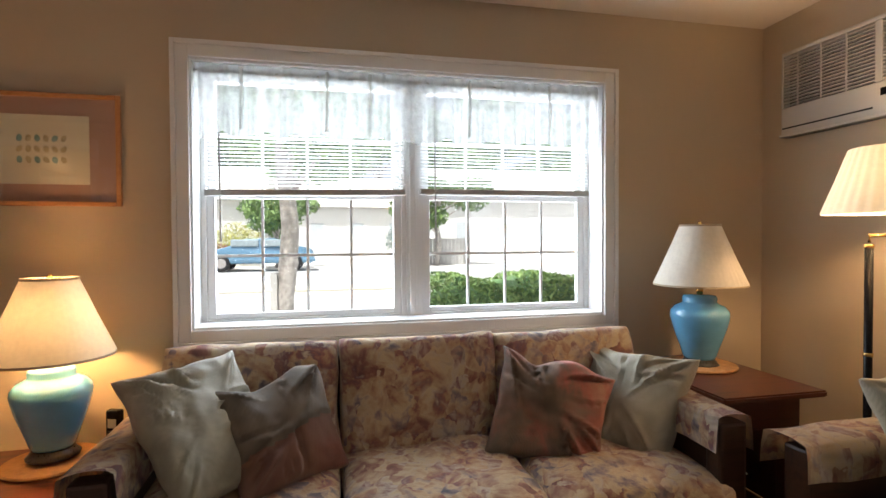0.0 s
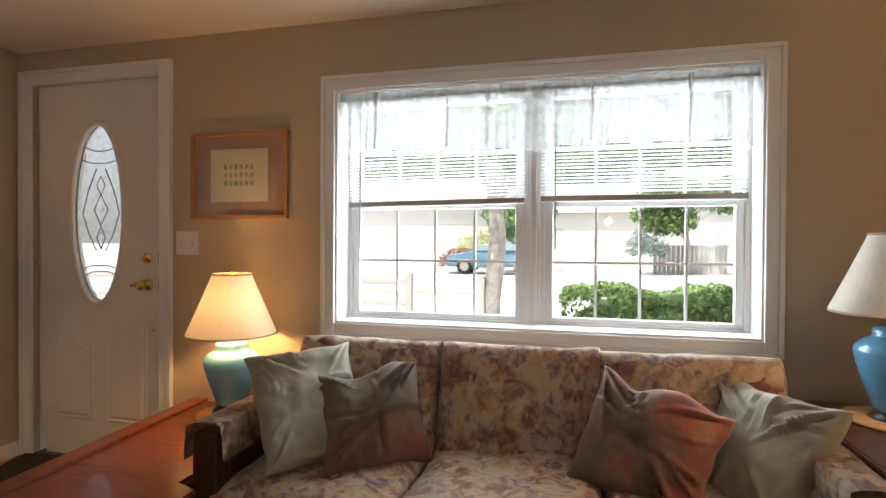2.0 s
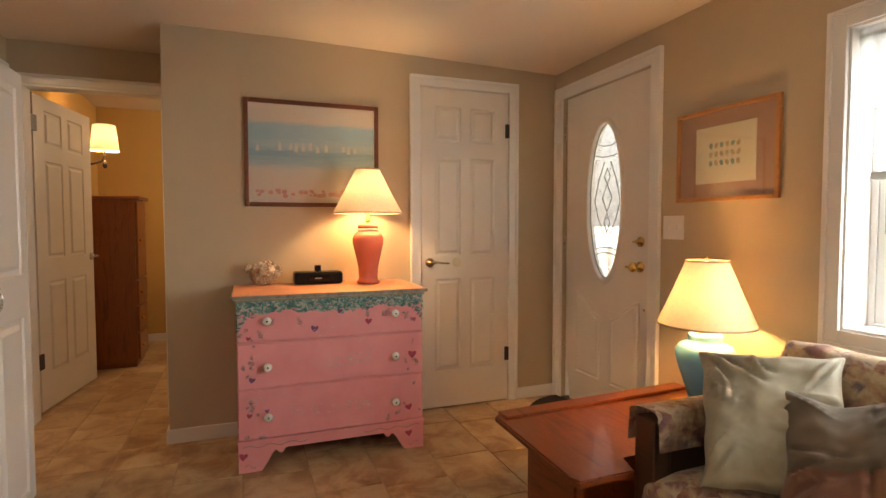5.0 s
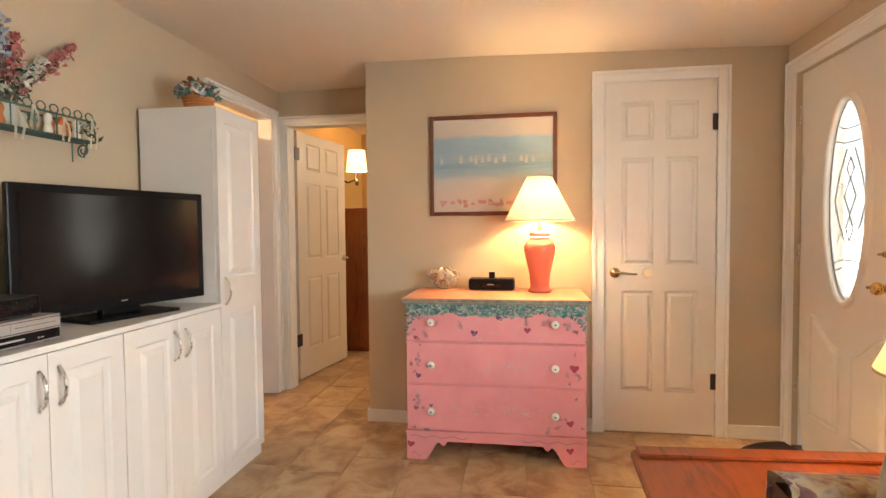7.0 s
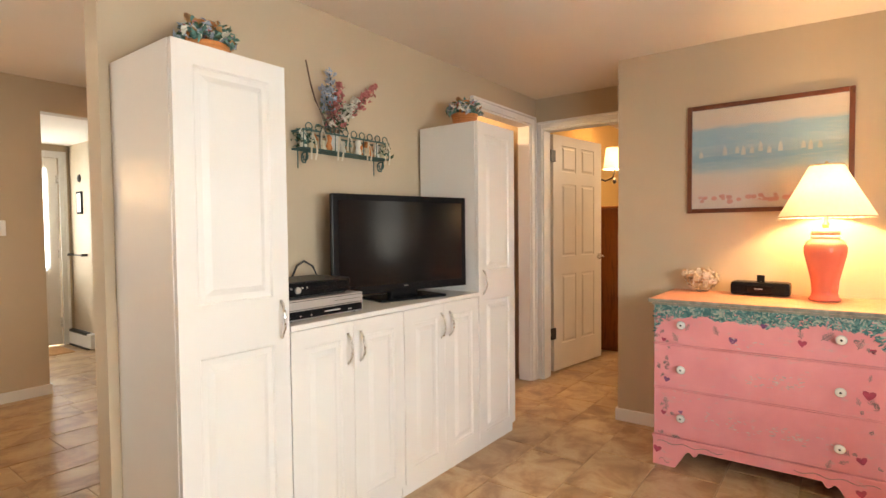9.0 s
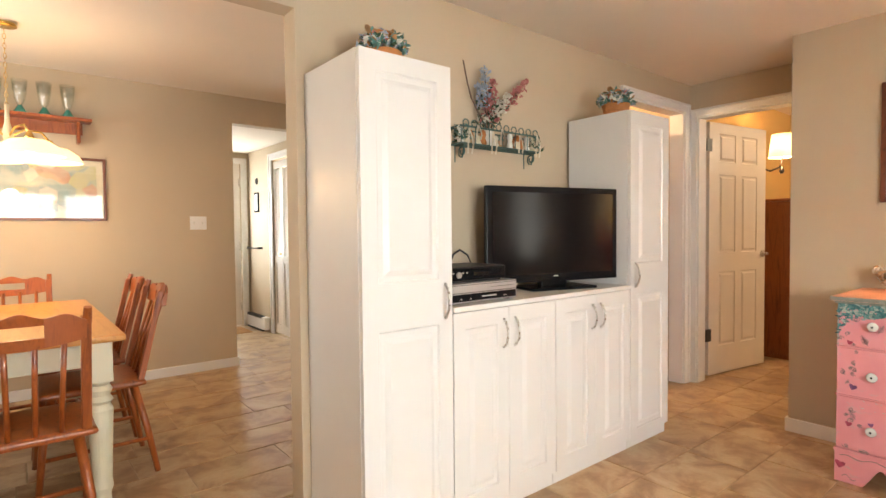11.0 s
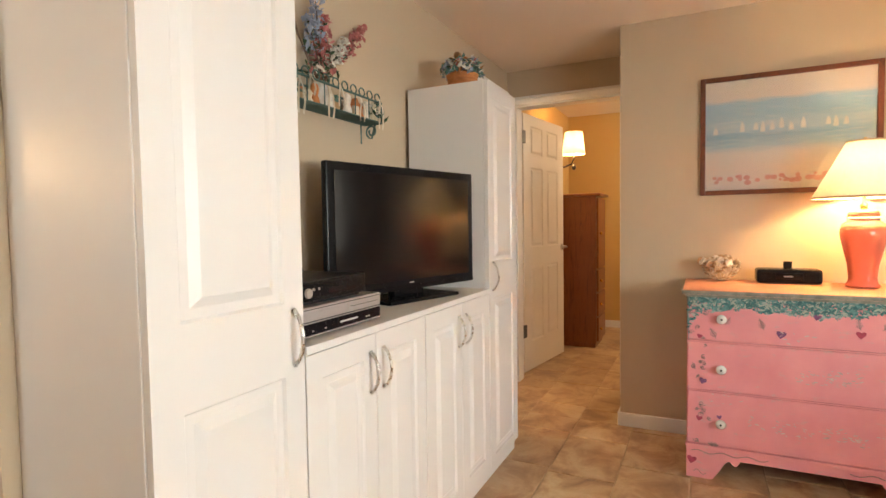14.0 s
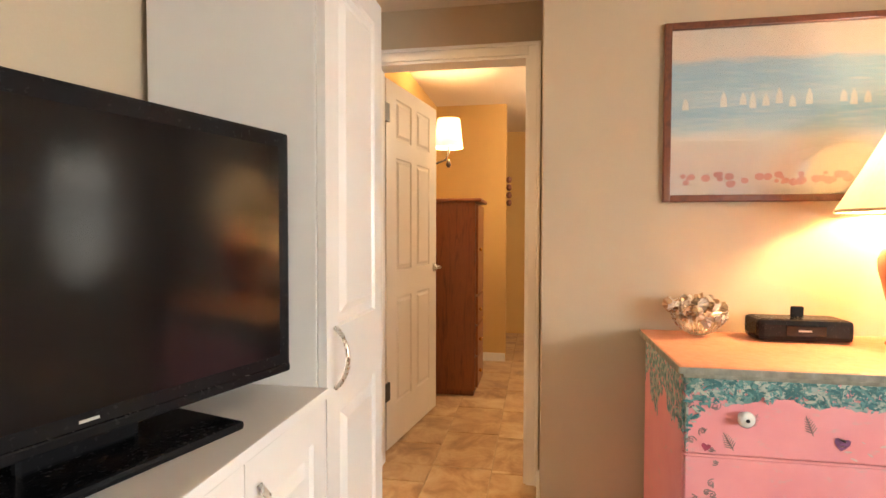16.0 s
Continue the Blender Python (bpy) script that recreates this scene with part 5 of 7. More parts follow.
fig = bmesh.new()
rnd = random.Random(3)
for i in range(34):
    y, z, r = rnd.uniform(0.98, 1.50), 1.36 + rnd.uniform(-0.012, 0.022), rnd.uniform(0.006, 0.014)
    fig.faces.new([fig.verts.new((XW + 0.0068 + i * 1e-5, y + r * math.cos(a) * 1.2, z + r * math.sin(a))) for a in [k * 2 * math.pi / 7 + i for k in range(7)]])
part("painted_flowers", fig, plain("faded rose paint", (0.60, 0.27, 0.24), 0.7, vary=0.2), sp)

lp = framed("leaf_print", "framed print of small leaves with mauve mat and light wood frame", "x", YN, -1, -0.706, -0.170, 1.290, 1.711, 0.018, M["frame_light"], M["paper"], 0.092, M["mat_pink"], mat_h=0.064)
shapes = [bmesh.new(), bmesh.new()]
rnd = random.Random(5)
for j in range(3):
    for i in range(6):
        x, z = -0.438 + (i - 2.5) * 0.029, 1.502 + (j - 1) * 0.040
        a = rnd.uniform(-0.7, 0.7)
        bm = shapes[(i + j + (i * j) % 2) % 2]
        bm.faces.new([bm.verts.new((x + 0.010 * math.cos(t) * math.cos(a) - 0.014 * math.sin(t) * math.sin(a), YN - 0.0085, z + 0.010 * math.cos(t) * math.sin(a) + 0.014 * math.sin(t) * math.cos(a))) for t in [k * math.pi / 4 for k in range(8)]])
part("teal_leaves", shapes[0], plain("teal ink", (0.22, 0.36, 0.34), 0.8, vary=0.3, scale=40), lp)
part("tan_leaves", shapes[1], plain("tan ink", (0.50, 0.42, 0.26), 0.8, vary=0.3, scale=40), lp)


def garden_art():
    m, nt, b = nodes_of("bright garden print")
    v = coords(nt)
    vo = nt.nodes.new("ShaderNodeTexVoronoi")
    vo.inputs["Scale"].default_value = 11
    nt.links.new(v, vo.inputs["Vector"])
    sepc = nt.nodes.new("ShaderNodeSeparateColor")
    nt.links.new(vo.outputs["Color"], sepc.inputs[0])
    col = ramp(nt, sepc.outputs[0], [(0.0, (0.15, 0.33, 0.38)), (0.25, (0.50, 0.50, 0.20)), (0.45, (0.70, 0.66, 0.58)), (0.65, (0.55, 0.22, 0.12)), (0.85, (0.30, 0.45, 0.30))], "CONSTANT")
    col = mix(nt, noise_tex(nt, v, 20, 4), col, (0.6, 0.55, 0.45))
    nt.links.new(col, b.inputs["Base Color"])
    b.inputs["Roughness"].default_value = 0.6
    return m


framed("garden_print", "wide framed bright garden print hanging in the dining area", "x", YD, 1, 1.052, 1.95, 1.270, 1.735, 0.020, M["frame_wood"], garden_art(), 0.04, M["paper"])


def switch(name, axis, at, out, a0, a1, z0, z1, n=2):
    o = thing(name, "white light switch plate with %d toggles" % n, "light switch")

    def blk(b0, b1, c0, c1, d0, d1, bev=0.0):
        lo, hi = sorted((at + out * d0, at + out * d1))
        return box(b0, b1, lo, hi, c0, c1, bev) if axis == "x" else box(lo, hi, b0, b1, c0, c1, bev)
    part("plate", blk(a0, a1, z0, z1, 0.0, 0.006, 0.002), M["white"], o)
    for i in range(n):
        c = a0 + (a1 - a0) * (i + 0.5) / n
        zm = (z0 + z1) / 2
        part("toggle", blk(c - 0.005, c + 0.005, zm - 0.010, zm + 0.012, 0.006, 0.014, 0.001), M["porcelain"], o)


switch("light_switch", "x", YN, -1, -0.800, -0.668, 1.110, 1.228, 2)
switch("light_switch", "x", YD, 1, 0.335, 0.465, 1.20, 1.31, 2)


# ---- sofa ----
def sofa():
    s = thing("sofa", "three-seat dark wood sofa with faded floral loose cushions", "sofa")
    # frame
    bm = bmesh.new()
    box(-0.03, 1.87, 2.12, 2.86, 0.08, 0.20, 0.01, bm)
    box(0.0, 1.84, 2.80, 2.88, 0.20, 0.70, 0.01, bm)
    part("seat_frame", bm, M["dark_wood"], s, "dark wood seat frame and back")
    for x0, x1 in ((-0.025, 0.045), (1.820, 1.895)):
        arm = part("arm", box(x0, x1, 2.14, 2.84, 0.10, 0.52, 0.008, bm=box(x0 - 0.012, x1 + 0.012, 2.105, 2.175, 0.0, 0.565, 0.010)), M["dark_wood"], s, "dark wood slab arm")
        # padded cloth over the arm
        own = bmesh.new()
        n, L = 12, 10
        xc, hw = (x0 + x1) / 2, (x1 - x0) / 2 + 0.034
        rows = []
        for j in range(L + 1):
            y = 2.10 + 0.70 * j / L
            row = []
            for i in range(n + 1):
                t = i / n
                a = math.pi * t
                dx = -math.cos(a) * hw
                z = 0.560 + 0.040 * math.sin(a) ** 0.6
                if i in (0, n):
                    z = 0.475
                elif i in (1, n - 1):
                    z = 0.525
                q = noise.noise(Vector((dx * 8, y * 6, x0))) * 0.008
                row.append(own.verts.new((xc + dx + q, y, z + q)))
            rows.append(row)
        for a, b in zip(rows, rows[1:]):
            for i in range(n):
                own.faces.new((a[i], b[i], b[i + 1], a[i + 1]))
        bmesh.ops.solidify(own, geom=own.faces[:], thickness=0.014)
        part("arm_pad", own, M["sofa"], arm, "floral cloth arm pad", True)
    for i in range(3):
        x = 0.325 + 0.615 * i
        part("seat_cushion", cushion(0.612, 0.66, 0.20, seed=i, puff=0.22, m=pose(x, 2.415, 0.315), rough=0.015), M["sofa"], s, "floral seat cushion", True)
        part("back_cushion", cushion(0.61, 0.46, 0.20, seed=i + 5, puff=0.25, m=pose(x, 2.70, 0.548, 76, 0, 0), rough=0.018), M["sofa"], s, "floral back cushion", True)
    return s


sofa()


def pillow(label, mat, corners, thick, seed, group="throw pillows on the sofa", flap=False, mat2=None, crumple=1.0, slump=()):
    """A stuffed square pillow between four corners: upper at small x, upper at large x, lower at large x, lower at small x."""
    o = thing("throw_pillow", label, "pillow", group)
    tl, tr, br, bl = [Vector(c) for c in corners]
    normal = ((tr - tl).cross(bl - tl)).normalized()
    if normal.y > 0:
        normal = -normal
    n = 46
    rn = random.Random(seed)
    # long soft creases, most of them running in from a corner or an edge
    creases = []
    for k in range(15):
        e = rn.choice(((-0.95, rn.uniform(-1, 1)), (0.95, rn.uniform(-1, 1)), (rn.uniform(-1, 1), 0.95), (rn.uniform(-1, 1), -0.95), (0.9, 0.9), (-0.9, 0.9)))
        t = (rn.uniform(-0.35, 0.35), rn.uniform(-0.35, 0.35))
        creases.append((e, (e[0] + (t[0] - e[0]) * rn.uniform(0.4, 0.95), e[1] + (t[1] - e[1]) * rn.uniform(0.4, 0.95)), rn.uniform(0.028, 0.060), crumple * rn.uniform(0.010, 0.026), rn.uniform(-0.25, 0.25)))
    off = Vector((seed * 3.7, seed * 1.9, seed * 5.1))
    bm = bmesh.new()

    def wrinkle(u, v):
        w = 0.0
        for (ax, ay), (bx, by), wide, deep, bend in creases:
            dx, dy = bx - ax, by - ay
            ll = dx * dx + dy * dy + 1e-6
            t = ((u - ax) * dx + (v - ay) * dy) / ll
            if -0.1 < t < 1.1:
                s = ((u - ax) * dy - (v - ay) * dx) / ll ** 0.5 + bend * t * (1 - t)
                fade = max(0.0, 1 - max(0, t)) ** 0.7 * min(1.0, (t + 0.1) * 6)
                w += deep * fade * (math.exp(-((s - wide * 0.9) / wide) ** 2) - 1.3 * math.exp(-((s + wide * 0.35) / (wide * 0.5)) ** 2))
        return w

    def put(u, v, side):
        uu = (u * (1 - 0.09 * (1 - v * v)) + 1) / 2
        vv = (v * (1 - 0.09 * (1 - u * u)) + 1) / 2
        p = (bl * (1 - uu) + br * uu) * (1 - vv) + (tl * (1 - uu) + tr * uu) * vv
        rim = max(abs(u), abs(v)) ** 6
        wob = 0.016 * rim * (1 - (u * v) ** 4)
        p = p + wob * Vector((noise.noise(Vector((u * 2, v * 2, seed))), 0, noise.noise(Vector((u * 2.2, v * 2, seed + 9)))))
        for at_u, wide, rise in slump:      # the upper edge sags and humps
            p.z += rise * math.exp(-((u - at_u) / wide) ** 2) * max(0.0, (v + 1) / 2) ** 2
        e = max(0.0, (1 - u * u) * (1 - v * v))
        d = thick / 2 * (e ** 0.36)
        w = (wrinkle(u, v) if side > 0 else 0.0) + 0.020 * noise.noise(Vector((u * 1.3, v * 1.3, side)) + off) + 0.005 * noise.noise(Vector((u * 5, v * 5, side)) + off)
        if flap and side > 0:
            line = -0.16 + 0.12 * u + 0.04 * math.sin(u * 3)
            d += 0.016 / (1 + math.exp(-(v - line) * 60)) - 0.008
            if v < line:
                d -= 0.030 * math.exp(-((u - 0.05) / 0.05) ** 2) * min(1, e * 4)
        return p + normal * side * (d + w * min(1, e * 5))
    g = {}
    for s in (1, -1):
        for i in range(n + 1):
            for j in range(n + 1):
                u, v = math.sin((2 * i / n - 1) * math.pi / 2), math.sin((2 * j / n - 1) * math.pi / 2)
                u, v = 0.5 * u + 0.5 * (2 * i / n - 1), 0.5 * v + 0.5 * (2 * j / n - 1)
                if s == -1 and (i in (0, n) or j in (0, n)):
                    g[s, i, j] = g[1, i, j]
                else:
                    g[s, i, j] = bm.verts.new(put(u, v, s))
        for i in range(n):
            for j in range(n):
                fc = bm.faces.new((g[s, i, j], g[s, i + 1, j], g[s, i + 1, j + 1], g[s, i, j + 1]))
                if mat2:
                    u, v = (2 * i + 1) / n - 1, (2 * j + 1) / n - 1
                    if v < -0.16 + 0.12 * u + 0.04 * math.sin(u * 3):
                        fc.material_index = 1
    part("pillow_cover", bm, [mat, mat2] if mat2 else mat, o, smooth=True)
    return o


pillow("sage green satin pillow leaning on the sofa arm", M["sage"], ((-0.025, 2.36, 0.750), (0.26, 2.66, 0.770), (0.44, 2.42, 0.41), (0.21, 2.13, 0.43)), 0.15, 11, crumple=1.3)
pillow("brown and rust dyed pillow with a folded flap", M["brownpillow"], ((0.212, 2.43, 0.680), (0.545, 2.66, 0.70), (0.665, 2.50, 0.385), (0.355, 2.25, 0.395)), 0.17, 12, flap=True, mat2=M["rustpillow"], crumple=1.3, slump=((-0.25, 0.3, -0.035), (0.45, 0.3, 0.018)))
pillow("red and brown dyed pillow slumped on the seat", M["redpillow"], ((1.26, 2.62, 0.745), (1.65, 2.46, 0.625), (1.51, 2.33, 0.345), (1.12, 2.46, 0.385)), 0.19, 13, crumple=1.25, slump=((-0.45, 0.22, -0.030), (0.25, 0.35, 0.030)))
pillow("sage green satin pillow with a square weave", M["sage"], ((1.70, 2.74, 0.70), (1.89, 2.30, 0.725), (1.72, 2.27, 0.325), (1.54, 2.52, 0.36)), 0.15, 14)


# ---- end tables ----
def end_table(name, label, x0, x1, y0, y1, top, mat, chamfer=0.0):
    t = thing(name, label, "table")
    bm = bmesh.new()
    c = chamfer
    pts = [(x0, y0), (x1, y0), (x1, y1), (x0, y1)] if not c else [(x0, y0 + c), (x0 + c, y0), (x1 - c, y0), (x1, y0 + c), (x1, y1), (x0, y1)]
    lo = [bm.verts.new((x, y, top - 0.024)) for x, y in pts]
    hi = [bm.verts.new((x, y, top)) for x, y in pts]
    bm.faces.new(hi)
    bm.faces.new(lo[::-1])
    for i in range(len(pts)):
        bm.faces.new((lo[i], lo[(i + 1) % len(pts)], hi[(i + 1) % len(pts)], hi[i]))
    bmesh.ops.bevel(bm, geom=bm.edges[:], offset=0.006, segments=2, affect="EDGES")
    part("tabletop", bm, mat, t)
    part("apron", box(x0 + 0.07, x1 - 0.05, y0 + 0.07, y1 - 0.04, top - 0.15, top - 0.024, 0.004), mat, t)
    part("lower_shelf", box(x0 + 0.08, x1 - 0.06, y0 + 0.08, y1 - 0.05, 0.08, 0.10, 0.004), mat, t)
    for x in (x0 + 0.075, x1 - 0.105):
        for y in (y0 + 0.075, y1 - 0.095):
            part("leg", box(x, x + 0.05, y, y + 0.05, 0.0, top - 0.024, 0.005), mat, t)
    return t


def low_table():
    t = thing("end_table", "low reddish brown end table with a raised lip and solid base", "table")
    outline = [(-0.60, 1.885), (-0.585, 1.865), (-0.02, 1.845), (0.015, 1.86), (0.012, 2.07), (-0.085, 2.09), (-0.085, 2.88), (-0.66, 2.88)]

    def plate(pts, z0, z1, bev):
        bm = bmesh.new()
        lo = [bm.verts.new((x, y, z0)) for x, y in pts]
        hi = [bm.verts.new((x, y, z1)) for x, y in pts]
        bm.faces.new(hi)
        bm.faces.new(lo[::-1])
        for i in range(len(pts)):
            j = (i + 1) % len(pts)
            bm.faces.new((lo[i], lo[j], hi[j], hi[i]))
        bmesh.ops.bevel(bm, geom=bm.edges[:], offset=bev, segments=2, affect="EDGES")
        return bm
    part("tabletop", plate(outline, 0.374, 0.400, 0.006), M["cherry"], t)
    part("lip", plate([(-0.60, 1.885), (-0.52, 1.885), (-0.575, 2.88), (-0.66, 2.88)], 0.401, 0.413, 0.004), M["cherry"], t, "raised rounded lip along the outer edge")
    part("base_panel", box(-0.50, -0.12, 1.97, 2.80, 0.0, 0.374, 0.006), M["cherry"], t)
    part("front_panel", box(-0.46, -0.16, 1.958, 1.97, 0.05, 0.34, 0.004), M["cherry"], t)


low_table()
ct = end_table("corner_table", "dark reddish corner end table holding the unlit lamp", 1.93, 2.37, 2.23, 2.88, 0.600, M["mahog"])

part("back_panel", box(2.0, 2.33, 2.78, 2.80, 0.10, 0.45), M["mahog"], ct)
for x in (1.985, 2.315):
    part("side_panel", box(x, x + 0.012, 2.35, 2.78, 0.10, 0.45), M["mahog"], ct)
o = thing("cordless_phone", "black cordless phone standing in its cradle", "telephone", loc=(-0.118, 2.660, 0.402), rz=-20)
part("cradle", box(-0.045, 0.045, -0.05, 0.05, 0, 0.035, 0.012), M["black_matt"], o)
part("handset", box(-0.025, 0.025, -0.014, 0.014, 0.025, 0.185, 0.008), M["black"], o)
part("display", box(-0.015, 0.015, -0.0155, -0.014, 0.125, 0.155), M["silver"], o)
part("keypad", box(-0.016, 0.016, -0.0155, -0.014, 0.06, 0.115), M["black_matt"], o)


# ---- armchair by the corner table ----
def armchair():
    c = thing("armchair", "dark wood armchair with floral cushions that match the sofa", "armchair")
    part("seat_frame", box(1.94, 2.60, 1.16, 1.98, 0.08, 0.20, 0.01), M["dark_wood"], c)
    for y0 in (1.06, 1.90):
        arm = part("arm", box(1.93, 2.58, y0, y0 + 0.09, 0.0, 0.545, 0.010), M["dark_wood"], c, "dark wood slab arm")
        own = bmesh.new()
        n, L = 12, 10
        rows = []
        yc, hw = y0 + 0.045, 0.085
        for j in range(L + 1):
            x = 1.885 + 0.66 * j / L
            row = []
            for i in range(n + 1):
                a = math.pi * i / n
                z = 0.55 + 0.036 * math.sin(a) ** 0.6
                if i in (0, n):
                    z = 0.47
                elif i in (1, n - 1):
                    z = 0.53
                q = noise.noise(Vector((x * 6, a, y0))) * 0.008
                row.append(own.verts.new((x, yc - math.cos(a) * hw + q, z + q)))
            rows.append(row)
        for a, b in zip(rows, rows[1:]):
            for i in range(n):
                own.faces.new((a[i], b[i], b[i + 1], a[i + 1]))
        bmesh.ops.solidify(own, geom=own.faces[:], thickness=0.014)
        part("arm_pad", own, M["sofa"], arm, "floral cloth arm pad", True)
    part("seat_cushion", cushion(0.60, 0.70, 0.19, seed=31, puff=0.22, m=pose(2.21, 1.53, 0.31)), M["sofa"], c, "floral seat cushion", True)
    part("back_cushion", cushion(0.50, 0.68, 0.20, seed=32, puff=0.25, m=pose(2.46, 1.53, 0.58, 0, 76, 0)), M["sofa"], c, "floral back cushion", True)
    part("back_frame", box(2.56, 2.64, 1.12, 2.0, 0.2, 0.66, 0.01), M["dark_wood"], c)


armchair()
pillow("sage green satin pillow leaning in the armchair", M["sage"], ((2.05, 1.86, 0.76), (2.46, 1.86, 0.84), (2.44, 1.68, 0.44), (2.08, 1.66, 0.38)), 0.15, 15, "")


# ---- floor lamp ----
def floor_lamp():
    o = thing("floor_lamp", "lit brass and black swing-arm floor lamp with a pleated shade", "lamp", loc=(2.385, 2.10, 0))
    part("base", capped([(0.14, 0.0), (0.14, 0.012), (0.05, 0.03), (0.014, 0.05)], 32), M["brass"], o, smooth=True)
    part("pole", tube([(0, 0, 0.04), (0, 0, 1.135)], 0.013, 14), M["black"], o, "black pole", True)
    bm = bmesh.new()
    for z in (0.76, 1.128):
        part("collar", capped([(0.015, z - 0.006), (0.015, z + 0.006)], 14), M["brass"], o, "brass collar on the pole", True)
    tube([(0, 0, 1.14), (0, 0, 1.165), (0.066, -0.023, 1.165)], 0.006, 8, bm)
    part("socket", tube([(0.066, -0.023, 1.15), (0.066, -0.023, 1.25)], 0.011, 10), M["brass"], o, "brass lamp socket", True)
    part("swing_arm", bm, M["brass"], o, "brass swing arm and socket", True)
    part("shade", lathe([(0.195, 1.238), (0.197, 1.244), (0.158, 1.35), (0.120, 1.460)], 120, (0.066, -0.023, 0), wave=0.012, waves=32), M["shade_lit"], o, "cream pleated shade", True)


floor_lamp()


# ---- air conditioner high on the east wall ----
def air_conditioner():
    o = thing("air_conditioner", "white through-wall air conditioner with dark louvres", "air conditioner")
    xf = XE - 0.05
    y0, y1, z0, z1 = 2.05, 2.770, 1.626, 2.022
    bm = bmesh.new()
    box(xf, XE, y0, y1, z0, 1.765, 0.008, bm)
    part("housing", bm, M["cream_plastic"], o, "aged white lower housing")
    part("top_rail", box(xf, XE, y0, y1, 2.004, z1, 0.005), M["cream_plastic"], o)
    for a, b in ((y1 - 0.012, y1), (2.305, 2.335), (y0, y0 + 0.02)):
        part("upright", box(xf, XE, a, b, 1.765, 2.004, 0.004), M["cream_plastic"], o)
    part("grille_back", box(XE - 0.012, XE, y0 + 0.02, y1 - 0.012, 1.765, 2.004), M["black_matt"], o)
    for a, b in ((2.335, y1 - 0.012), (y0 + 0.02, 2.305)):
        for k in range(16):
            z = 1.772 + k * 0.0146
            part("louvre", box(xf + 0.002, xf + 0.022, a, b, z, z + 0.0045), M["cream_plastic"], o)
    for y in (2.45, 2.565, 2.68):
        part("vertical_rib", box(xf + 0.003, xf + 0.006, y, y + 0.007, 1.765, 2.004), M["cream_plastic"], o)
    part("slot", box(xf - 0.002, xf + 0.01, 2.34, y1 - 0.01, 1.664, 1.671), M["black_matt"], o, "dark lower slot")
    part("control_window", box(xf - 0.002, xf + 0.01, 2.08, 2.31, 1.708, 1.738), M["black"], o, "dark control window")
    part("lower_lip", box(xf - 0.012, XE, y0, y1, 1.626, 1.640, 0.004), M["cream_plastic"], o)


air_conditioner()

o = thing("silk_bouquet", "small bouquet of white paper flowers on the corner table shelf", "flowers", loc=(2.01, 2.33, 0.10))
part("bouquet_pot", capped([(0.04, 0.0), (0.05, 0.05), (0.045, 0.11)], 16), M["plinth"], o)
for k in range(9):
    a, q = k * 2.4, 0.012 + 0.005 * k
    bm = bmesh.new()
    c0 = Vector((q * math.cos(a), q * math.sin(a) - 0.02, 0.16 + 0.10 * ((k * 37) % 10) / 10))
    hub = bm.verts.new(c0)
    for p in range(6):
        t = 2 * math.pi * p / 6 + k
        r = 0.034
        v1 = bm.verts.new(c0 + Vector((r * math.cos(t - 0.3) * 0.7, -0.004, r * math.sin(t - 0.3) * 0.7)))
        v2 = bm.verts.new(c0 + Vector((r * math.cos(t), -0.012, r * math.sin(t))))
        v3 = bm.verts.new(c0 + Vector((r * math.cos(t + 0.3) * 0.7, -0.004, r * math.sin(t + 0.3) * 0.7)))
        bm.faces.new((hub, v1, v2, v3))
    part("paper_flower", bm, M["porcelain"], o)
bm = bmesh.new()
rim = [(-1.31 + 0.46 * math.cos(math.pi * k / 32), 2.918 - 0.40 * math.sin(math.pi * k / 32)) for k in range(33)]
lo, mid, hi = [[bm.verts.new((-1.31 + (x + 1.31) * q, 2.918 + (y - 2.918) * q, z)) for x, y in rim] for q, z in ((1, 0.002), (1, 0.009), (0.98, 0.013))]
for a, b in ((lo, mid), (mid, hi)):
    for k in range(33):
        bm.faces.new((a[k], a[(k + 1) % 33], b[(k + 1) % 33], b[k]))
bm.faces.new(hi)
tagged(part("door_mat", bm, M["rug"]), "black half-round mat inside the front door", "door mat")


# ---- flowers and baskets ----
def foliage(parent, name, center, r, n, mats, seed, leaf=0.022, flat=0.7):
    """Loose leaves and petals round a centre, one mesh for each colour."""
    rnd = random.Random(seed)
    bms = [bmesh.new() for _ in mats]
    for i in range(n):
        a, b, q = rnd.uniform(0, 6.283), math.acos(rnd.uniform(-0.3, 1)), r * rnd.random() ** 0.45
        p = Vector((center[0] + q * math.sin(b) * math.cos(a), center[1] + q * math.sin(b) * math.sin(a), center[2] + q * math.cos(b) * flat))
        s = leaf * rnd.uniform(0.6, 1.2)
        m = Matrix.Translation(p) @ pose(0, 0, 0, rnd.uniform(-60, 60), rnd.uniform(-60, 60), rnd.uniform(0, 360))
        bm = bms[rnd.choices(range(len(mats)), [x[1] for x in mats])[0]]
        vs = [bm.verts.new(m @ Vector(c)) for c in ((-s, 0, 0), (-s * 0.3, -s * 0.45, s * 0.15), (s, 0, -s * 0.1), (-s * 0.3, s * 0.45, s * 0.15))]
        bm.faces.new((vs[0], vs[1], vs[2]))
        bm.faces.new((vs[0], vs[2], vs[3]))
    for bm, mt in zip(bms, mats):
        tagged(part(name, bm, mt[0], parent), kind="stuff")


